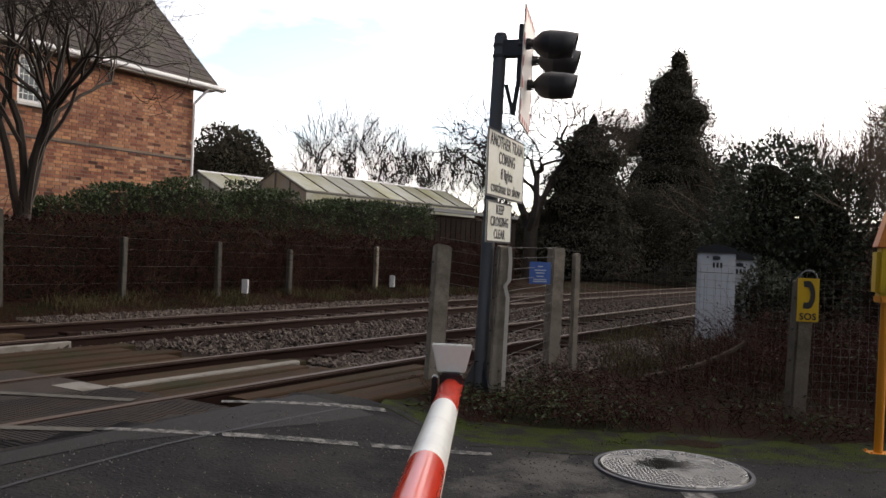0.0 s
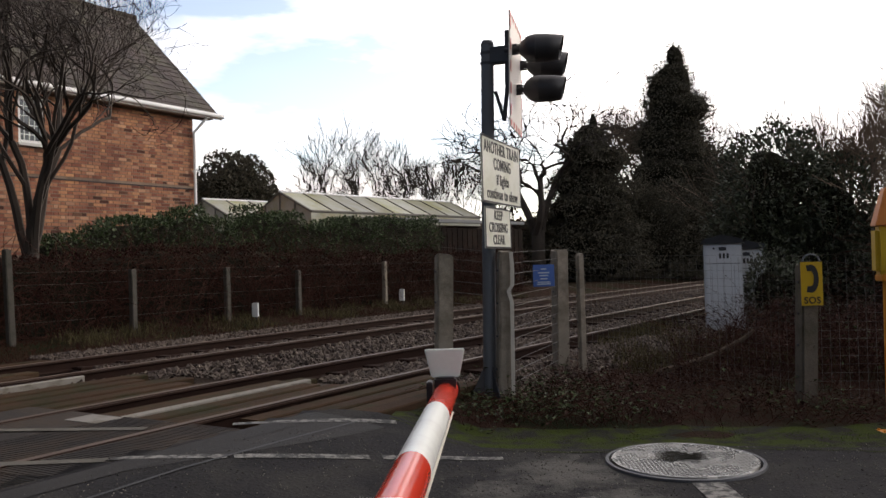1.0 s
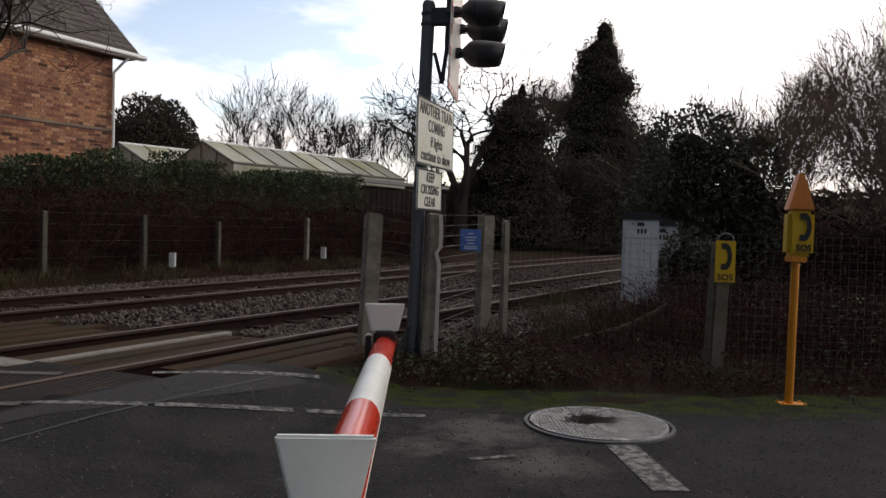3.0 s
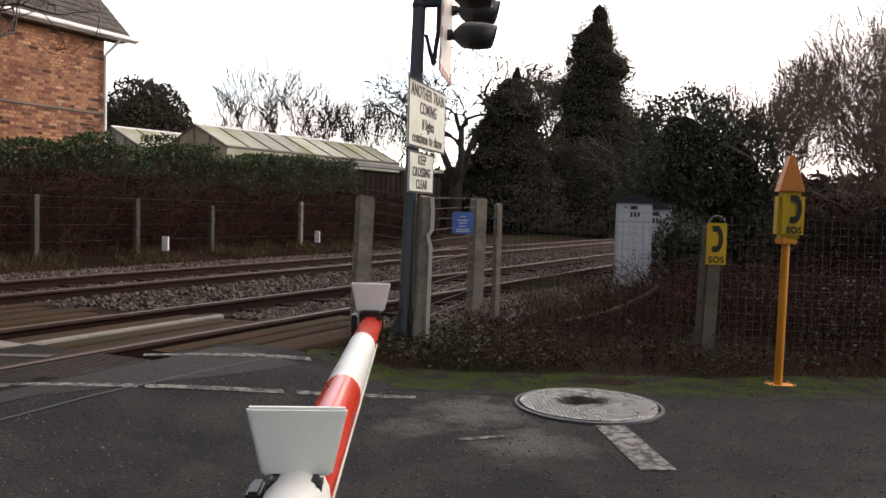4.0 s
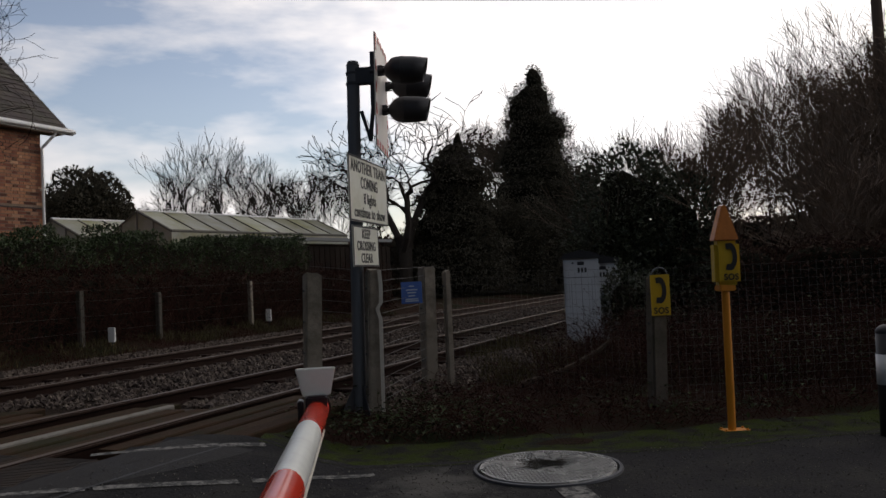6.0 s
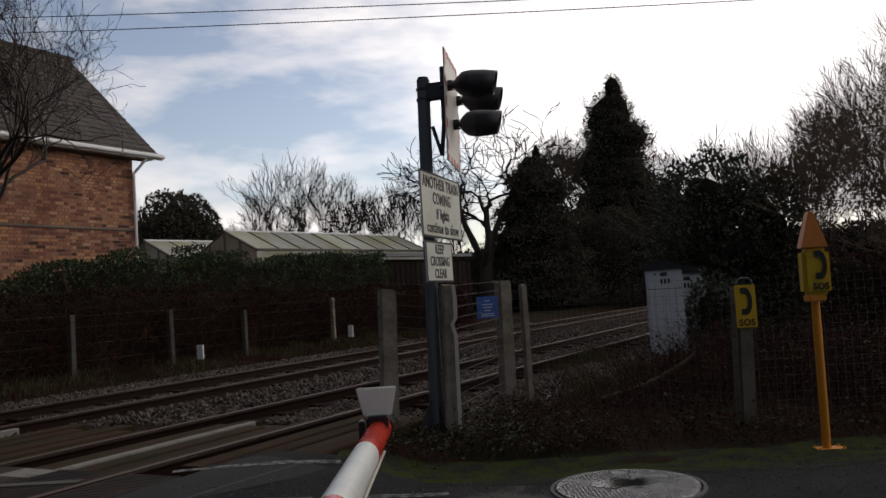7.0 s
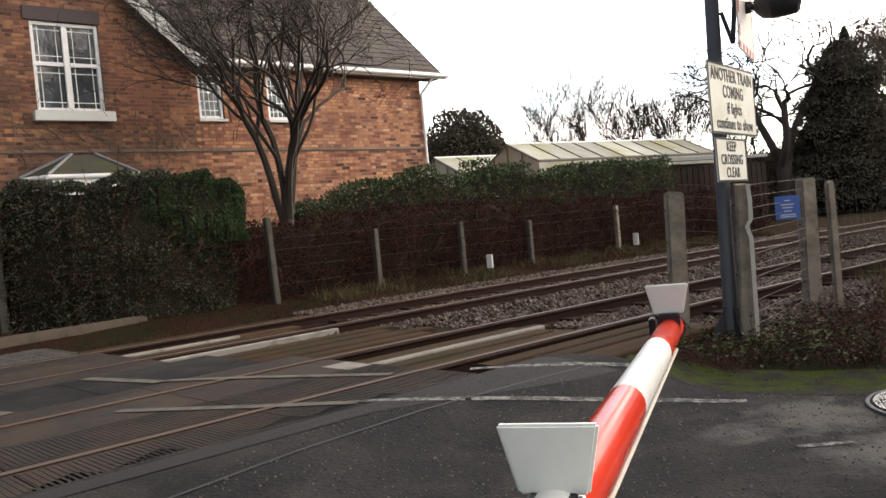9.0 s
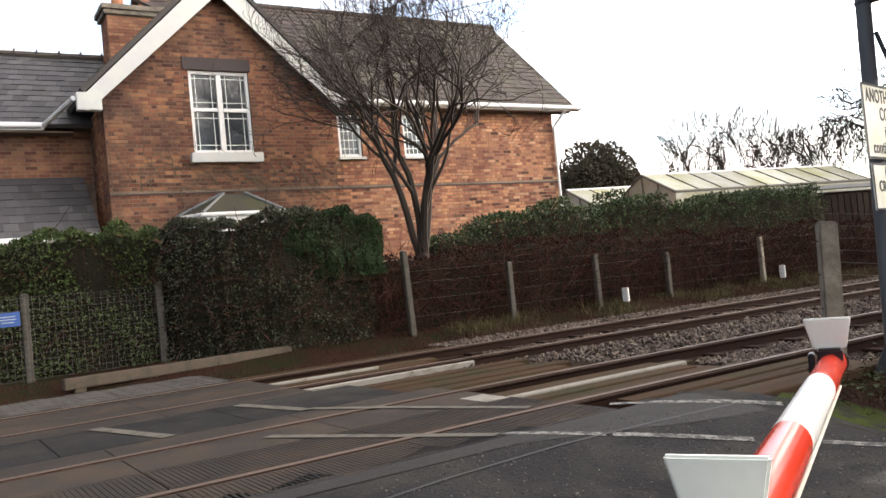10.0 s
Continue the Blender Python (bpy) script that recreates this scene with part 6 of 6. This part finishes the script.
def hedge(name, label, path, height, width, mat, seed, per_m=900, size=0.07, z0=0.0, core=0.8, droop=0.2, twigs=0, ragged=0.12, clump=0.0):
    """A clipped or straggling hedge along points of the plan: leaves over a dark core."""
    rng = random.Random(seed)
    h = thing(name, label, "hedge")
    m, tw = Mass(), Mass()
    inner = bmesh.new()
    line = []
    for (xa, ya, ha), (xb, yb, hb) in zip(path, path[1:]):
        k = max(2, int(math.dist((xa, ya), (xb, yb)) / 0.25))
        line += [(xa + (xb - xa) * i / k, ya + (yb - ya) * i / k, ha + (hb - ha) * i / k) for i in range(k)]
    line.append(path[-1])
    for sweep in range(3):
        line = [line[0]] + [tuple((a[c] + b[c] * 2 + d[c]) / 4 for c in range(3)) for a, b, d in zip(line, line[1:], line[2:])] + [line[-1]]
    total = sum(math.dist(a[:2], b[:2]) for a, b in zip(line, line[1:]))

    def along(u):
        k = min(len(line) - 2, int(u * (len(line) - 1)))
        f = u * (len(line) - 1) - k
        a, b = line[k], line[k + 1]
        d = Vector((b[0] - a[0], b[1] - a[1], 0)).normalized()
        return a[0] + (b[0] - a[0]) * f, a[1] + (b[1] - a[1]) * f, a[2] + (b[2] - a[2]) * f, d, Vector((-d.y, d.x, 0))

    for i in range(int(per_m * total)):
        x, y, hh, d, w = along(rng.random())
        hh *= 1 + ragged * noise.noise((x * 1.1, y * 1.1, seed)) + ragged * 0.6 * noise.noise((x * 3.7, y * 3.7, seed))
        g = ground_z(x, y) + z0
        if rng.random() < 0.35:
            off, zz = rng.uniform(-1, 1) * width / 2, hh - rng.random() ** 2 * 0.12
            out = Vector((0, 0, 1))
        else:
            sgn = -1 if rng.random() < 0.75 else 1
            zz = rng.random() * hh
            hollow = noise.noise((x * 2.3 + y, zz * 2.3, seed + 8.0))
            if clump and hollow < -0.08 and rng.random() < clump:
                continue
            off = sgn * (width / 2) * (1 + 0.35 * noise.noise((x * 1.5, zz * 1.5, seed + 5.0)) + 0.25 * hollow * (1 if clump else 0) - 0.3 * rng.random() ** 2)
            out = w * sgn
        p = Vector((x, y, g + zz)) + w * off
        dd = (out + Vector((rng.gauss(0, 0.8), rng.gauss(0, 0.8), rng.gauss(0, 0.8) - droop))).normalized()
        s = size * rng.uniform(0.6, 1.5)
        m.leaf(p, dd, Vector((rng.gauss(0, 1), rng.gauss(0, 1), rng.gauss(0, 1) + 0.4)), s, s * 0.5)
    for i in range(int(twigs * total)):
        x, y, hh, d, w = along(rng.random())
        p = Vector((x, y, ground_z(x, y) + z0 + rng.random() * hh)) - w * (width / 2 * rng.uniform(0.9, 1.15))
        dv = (d * rng.gauss(0, 1) + Vector((0, 0, rng.gauss(0.1, 0.8))) - w * rng.random() * 0.3).normalized()
        pts = [p.copy()]
        for k in range(5):
            dv = (dv + Vector((rng.gauss(0, 0.25), rng.gauss(0, 0.1), rng.gauss(0, 0.25) - 0.08))).normalized()
            p = p + dv * rng.uniform(0.08, 0.2)
            p.z = max(p.z, ground_z(p.x, p.y) + 0.02)
            pts.append(p.copy())
        tw.tube(pts, [0.006, 0.006, 0.005, 0.005, 0.004, 0.003], 3)
    # solid dark core along the hedge, painted as the shade behind its leaves
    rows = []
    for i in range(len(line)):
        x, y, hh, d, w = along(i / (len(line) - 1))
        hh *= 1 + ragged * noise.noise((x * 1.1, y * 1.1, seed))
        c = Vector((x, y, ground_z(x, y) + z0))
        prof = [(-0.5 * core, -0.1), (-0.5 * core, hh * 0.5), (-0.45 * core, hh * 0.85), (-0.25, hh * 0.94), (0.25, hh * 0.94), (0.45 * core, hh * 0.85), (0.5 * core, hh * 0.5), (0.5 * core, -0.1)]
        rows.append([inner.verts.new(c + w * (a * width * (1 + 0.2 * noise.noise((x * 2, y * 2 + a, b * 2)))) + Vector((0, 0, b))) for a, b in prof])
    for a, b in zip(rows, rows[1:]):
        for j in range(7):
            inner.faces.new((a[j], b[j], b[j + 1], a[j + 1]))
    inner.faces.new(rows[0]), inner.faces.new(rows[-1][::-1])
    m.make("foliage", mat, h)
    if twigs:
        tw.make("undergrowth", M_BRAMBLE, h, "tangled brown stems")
    part("shade_core", inner, M_CORE, h, smooth=True)
    return h


def on_track(s, n, h):
    p = tr(s, n)
    return (p.x, p.y, h)


# withered growth on the far fence
hedge("withered_hedge", "brown withered ivy and bramble growing through the lineside fence", [on_track(6.9, 12.75, 1.3), on_track(12, 12.75, 1.4), on_track(17, 12.8, 1.3), on_track(26, 12.9, 1.25)], 1.4, 0.6, M_DEADLEAF, 71, per_m=1300, size=0.05, twigs=190, ragged=0.22, clump=0.7)
hedge("laurel_hedge", "dark green clipped hedge above the lineside fence", [on_track(9.2, 13.9, 1.6), on_track(10.4, 13.9, 1.85), on_track(12.0, 13.95, 2.1), on_track(15, 14.0, 2.15), on_track(22.5, 14.0, 2.25)], 2.2, 1.0, M_LAUREL, 72, per_m=2600, size=0.07, ragged=0.2, clump=0.6)
# garden hedge before the house
hedge("ivy_hedge", "broad glossy ivy hedge before the house", [on_track(4.1, 13.5, 2.1), on_track(4.7, 12.9, 2.2), on_track(5.6, 12.65, 2.25), on_track(7.1, 12.75, 2.0)], 2.3, 0.9, M_IVY, 73, per_m=8200, size=0.05, twigs=50, ragged=0.1, clump=0.6)
hedge("cypress_hedge", "bright green cypress hedge drooping over the ivy", [on_track(5.7, 12.85, 0.95), on_track(6.3, 12.62, 1.3), on_track(6.95, 12.6, 1.3), on_track(7.3, 12.7, 0.8)], 1.3, 0.9, M_CYPRESS, 74, per_m=16000, size=0.04, z0=1.12, droop=1.8, ragged=0.3, clump=0.6)
hedge("garden_hedge", "yellow-green leafy hedge beside the mesh fence", [on_track(-3.0, 15.4, 1.75), on_track(1.2, 14.6, 1.85), on_track(2.6, 14.3, 2.1), on_track(3.6, 14.0, 2.2), on_track(4.5, 13.7, 1.95)], 2.1, 1.2, M_PRIVET, 75, per_m=5200, size=0.06, twigs=25, ragged=0.16, clump=0.25)
hedge("far_thicket", "dark brown thicket beyond the curve of the line", [(-3.0, 40, 2.6), (5, 52, 3.4), (15, 60, 4.2), (28, 60, 4.4), (40, 46, 4.0), (48, 28, 4.0)], 3.0, 2.0, M_THICKET, 76, per_m=330, size=0.22, twigs=25)
hedge("roadside_thicket", "dark leafless roadside hedge across the road", [(-30, -10, 3.6), (-12, -13, 4.0), (8, -13, 4.2), (28, -9, 3.8)], 4.0, 2.0, M_DEADLEAF, 79, per_m=160, size=0.25, twigs=12)
hedge("thicket", "dark leafless thicket behind the mesh fence", [(6.6, 13.5, 1.5), (8.5, 12.2, 1.7), (11, 11.5, 1.9), (16, 11, 2.4)], 1.8, 1.4, M_THICKET, 77, per_m=900, size=0.08, twigs=120, ragged=0.3)
hedge("thicket", "dark evergreen and bramble thicket behind the bush", [(6.3, 17.6, 1.5), (8, 17.4, 1.8), (11, 17.3, 2.4), (17, 16, 2.9)], 2.2, 1.4, M_CONIFER, 78, per_m=800, size=0.12, twigs=60, ragged=0.3)


def brambles(name, label, x0, x1, y0, y1, count, hmax, seed, leaves=0, leafmat=M_HEDGE, behind=False, stem=0.005, nmax=2.5):
    rng = random.Random(seed)
    b = thing(name, label, "brambles")
    m, lf = Mass(), Mass()
    for i in range(count):
        x, y = rng.uniform(x0, x1), rng.uniform(y0, y1)
        if sn(x, y)[1] > nmax:
            continue
        if behind and y < 0.25 + (7.78 + (3.13 - x) * 1.11 if x < 3.13 else 7.78 - 0.09 * (x - 3.13)):
            continue
        p = Vector((x, y, ground_z(x, y)))
        a = rng.random() * 6.28
        d = Vector((math.cos(a), math.sin(a), rng.uniform(0.4, 2.0))).normalized()
        pts, n = [p.copy()], rng.randint(6, 10)
        top = hmax * rng.uniform(0.4, 1.0)
        for k in range(n):
            d = (d + Vector((rng.gauss(0, 0.2), rng.gauss(0, 0.2), -0.22 if p.z > top * 0.5 else 0.02))).normalized()
            p = p + d * rng.uniform(0.08, 0.16) * min(1.0, 0.4 + hmax)
            p.z = max(p.z, ground_z(p.x, p.y) + 0.01)
            pts.append(p.copy())
            if leaves and rng.random() < leaves:
                lf.leaf(p, Vector((rng.gauss(0, 1), rng.gauss(0, 1), 0.3)), Vector((0, 0, 1)), rng.uniform(0.03, 0.07), 0.035)
        m.tube(pts, [stem * (1 - 0.6 * k / n) for k in range(n + 1)], 3)
    m.make("stems", M_BRAMBLE, b)
    if lf.v:
        lf.make("leaves", leafmat, b)
    tagged(b, kind="stuff")


brambles("bramble_patch", "low tangle of dead brambles and fallen leaves along the verge", 0.6, 9.0, 6.8, 7.6, 800, 0.03, 81, leaves=0.16, leafmat=M_DEADLEAF, stem=0.003)
brambles("bramble_patch", "low dark ivy creeping along the foot of the mesh fence", 0.9, 9.0, 6.75, 7.7, 240, 0.04, 85, leaves=0.4, leafmat=M_HEDGE, stem=0.003)
brambles("bramble_patch", "ivy and brambles at the foot of the signal post", -0.1, 1.4, 6.9, 8.4, 330, 0.06, 82, leaves=0.5, leafmat=M_HEDGE, stem=0.003, nmax=3.75)
brambles("bramble_patch", "low dead brambles beside the wire fence and ballast", 0.7, 3.0, 7.6, 9.6, 300, 0.08, 86, leaves=0.3, leafmat=M_DEADLEAF, stem=0.003, nmax=3.5)
brambles("bramble_patch", "tall brambles behind the mesh fence", 2.0, 9.5, 7.8, 12.5, 3400, 1.0, 83, leaves=0.3, leafmat=M_DEADLEAF, behind=True, stem=0.004)
brambles("bramble_patch", "leafy brambles behind the mesh fence", 4.2, 9.5, 7.8, 10.0, 700, 0.9, 84, leaves=0.7, leafmat=M_HEDGE, behind=True, stem=0.004)


def tufts(name, label, places, seed, mat=M_GRASS, h=0.16):
    rng = random.Random(seed)
    m = Mass()
    for x, y, r, n in places:
        for i in range(n):
            px, py = x + rng.gauss(0, r), y + rng.gauss(0, r)
            p = Vector((px, py, ground_z(px, py) - 0.01))
            d = Vector((rng.gauss(0, 0.35), rng.gauss(0, 0.35), 1))
            m.leaf(p, d, Vector((rng.gauss(0, 1), rng.gauss(0, 1), 0)), h * rng.uniform(0.5, 1.6), 0.012)
    tagged(m.make(name, mat), label, "grass", kind="stuff")


rng = random.Random(9)
tufts("grass_tufts", "pale winter grass along the foot of the far fence", [(*tr(rng.uniform(8.5, 24), rng.uniform(11.6, 12.3)).to_2d(), 0.16, 60) for i in range(58)], 91)
tufts("grass_tufts", "rough grass and weeds by the cabinet and ballast edge", [(rng.uniform(2.0, 4.6), rng.uniform(9.6, 14.0), 0.15, 40) for i in range(75)], 92, h=0.2)
tufts("grass_tufts", "short green moss and weeds along the verge", [(rng.uniform(-0.5, 9), 6.0 + rng.random() ** 1.5 * 0.55, 0.07, 60) for i in range(260)], 93, mat=M_MOSSLEAF, h=0.022)

tufts("leaf_litter", "brown leaf litter and dead stems along the far ballast edge", [(*tr(rng.uniform(1, 24), rng.uniform(10.7, 12.4)).to_2d(), 0.25, 70) for i in range(260)], 94, mat=M_BRAMBLE, h=0.05)

# lineside fence: concrete posts with thin line wires
for s, n, h, lean in ((7.72, 12.15, 1.5, 3), (9.95, 12.15, 1.15, 0), (12.27, 12.25, 1.1, 1), (14.38, 12.25, 1.0, -1), (17.72, 12.3, 1.15, 1), (20.6, 12.4, 1.15, 2)):
    p = tr(s, n)
    concrete_post(p.x, p.y, h, 0.105, -28, mat=M_CONCRETE if s == 17.72 else M_DARKPOST, lean=lean, label="slim old concrete lineside fence post", group="lineside fence posts")
wire_fence([tuple(tr(s, 12.2).to_2d()) for s in (7.7, 12, 17, 21)], [0.3, 0.6, 0.9, 1.1], 0, "wire_fence", "thin strand wires of the lineside fence", r=0.0017)
# mesh fence with notice at the crossing's far corner
mf = [tuple(tr(s, n).to_2d()) for s, n in ((-3, 12.6), (1.8, 12.85), (3.9, 13.2), (4.6, 12.9))]
wire_fence(mf, [0.05 + 0.09 * i for i in range(14)], 0, "mesh_fence", "galvanised mesh fence before the garden hedge", r=0.0019, uprights=0.095)
for s, n in ((1.8, 12.9), (3.76, 13.25)):
    p = tr(s, n)
    concrete_post(p.x, p.y, 1.3, 0.1, -28, mat=M_DARKPOST, label="slim old concrete lineside fence post", group="lineside fence posts")
nt = thing("notice", "blue notice with white lettering on the mesh fence", "notice")
q = tr(1.56, 12.78, 0.3 + 0.93)
part("plate", box(q, (0.32, 0.01, 0.2), 62, bevel=0.003), M_BLUE, nt)
for dz, w_ in ((0.04, 0.2), (0.0, 0.22), (-0.04, 0.16)):
    part("text_bar", box(q + Vector((0.012, -0.006, dz)), (w_, 0.006, 0.014), 62), M_FADEDTEXT, nt)


# ---- greenhouses behind the hedge ----
def greenhouse(x, y, turn, length, half, eave, ridge, label, panes):
    g = thing("greenhouse", label, "greenhouse", "greenhouses", at=(x, y, 0.2), turn=turn)
    slope = Vector((0, half, ridge - eave))
    k = panes
    for side in (-1, 1):
        for i in range(k):
            a, b = length * i / k + 0.02, length * (i + 1) / k - 0.02
            bm = bmesh.new()
            lo0, hi0 = Vector((a, side * half, eave)), Vector((a, 0, ridge))
            lo1, hi1 = Vector((b, side * half, eave)), Vector((b, 0, ridge))
            n = (lo1 - lo0).cross(hi0 - lo0).normalized() * (0.012 if side < 0 else -0.012)
            prism(bm, [lo0, lo1, hi1, hi0], n)
            part("roof_pane", bm, M_GLASSHOUSE, g)
        for i in range(k + 1):
            x0 = length * i / k
            bars = bmesh.new()
            add_rod(bars, (x0, side * half, eave + 0.02), (x0, 0, ridge + 0.02), 0.03, sides=6)
            part("glazing_bar", bars, M_BAR, g)
        bars = bmesh.new()
        add_rod(bars, (0, side * half, eave), (length, side * half, eave), 0.05, sides=6)
        part("eave_bar", bars, M_BAR, g)
        part("side_wall", box((length / 2, side * half, eave / 2), (length, 0.03, eave)), M_GLASSHOUSE, g)
    part("ridge_bar", rod((0, 0, ridge + 0.03), (length, 0, ridge + 0.03), 0.045, sides=6), M_UPVC, g)
    for x0 in (0.0, length):
        e = bmesh.new()
        prism(e, [(x0, -half, 0), (x0, half, 0), (x0, half, eave), (x0, 0, ridge), (x0, -half, eave)], (0.02, 0, 0))
        part("gable_glass", e, M_GLASSHOUSE, g)
        f = bmesh.new()
        for u in (-0.5, 0, 0.5):
            add_box(f, (x0 - 0.02, u * half, (eave + (1 - abs(u)) * (ridge - eave)) / 2), (0.04, 0.05, eave + (1 - abs(u)) * (ridge - eave)))
        for side in (-1, 1):
            add_rod(f, (x0 - 0.02, side * half, eave), (x0 - 0.02, 0, ridge), 0.03, sides=6)
        part("gable_frame", f, M_BAR, g)


greenhouse(-6.55, 28.2, 52, 9.2, 1.6, 3.0, 3.75, "long greenhouse with whitewashed mossy glass roof", 9)
greenhouse(-9.9, 30.0, 52, 9.2, 1.7, 3.0, 3.75, "second whitewashed greenhouse behind the house", 9)
shed = thing("lean_to_shed", "low grey-roofed timber shed beside the greenhouse", "shed", at=(-3.0, 28.3, 0.2), turn=52)
part("roof", box((2.9, -0.5, 2.68), (7.0, 2.0, 0.12), Matrix.Rotation(radians(4), 4, "X"), bevel=0.02), M_LEAD, shed)
for i in range(24):
    part("board", box((-0.4 + i * 0.29, -1.35, 1.2), (0.26, 0.03, 2.35), bevel=0.004), M_DARKWOOD, shed)
part("back_wall", box((2.9, 0.3, 1.3), (6.8, 0.1, 2.55)), M_SOFFIT, shed)


# ---- single bricks of the gable ----
brick_bm = bmesh.new()
prism(brick_bm, [(0.007, 0, 0.008), (LONG - 0.007, 0, 0.008), (LONG - 0.007, 0, COURSE - 0.008), (0.007, 0, COURSE - 0.008)], (0, -0.01, 0))
brick_me = bpy.data.meshes.new("brick")
brick_bm.to_mesh(brick_me), brick_bm.free()
brick_me.materials.append(M_BRICK1)
for x, z, t in single_bricks:
    b = link_mesh("brick", brick_me, None, house)
    b.location = (x, 0.003 - t * 0.3, z)
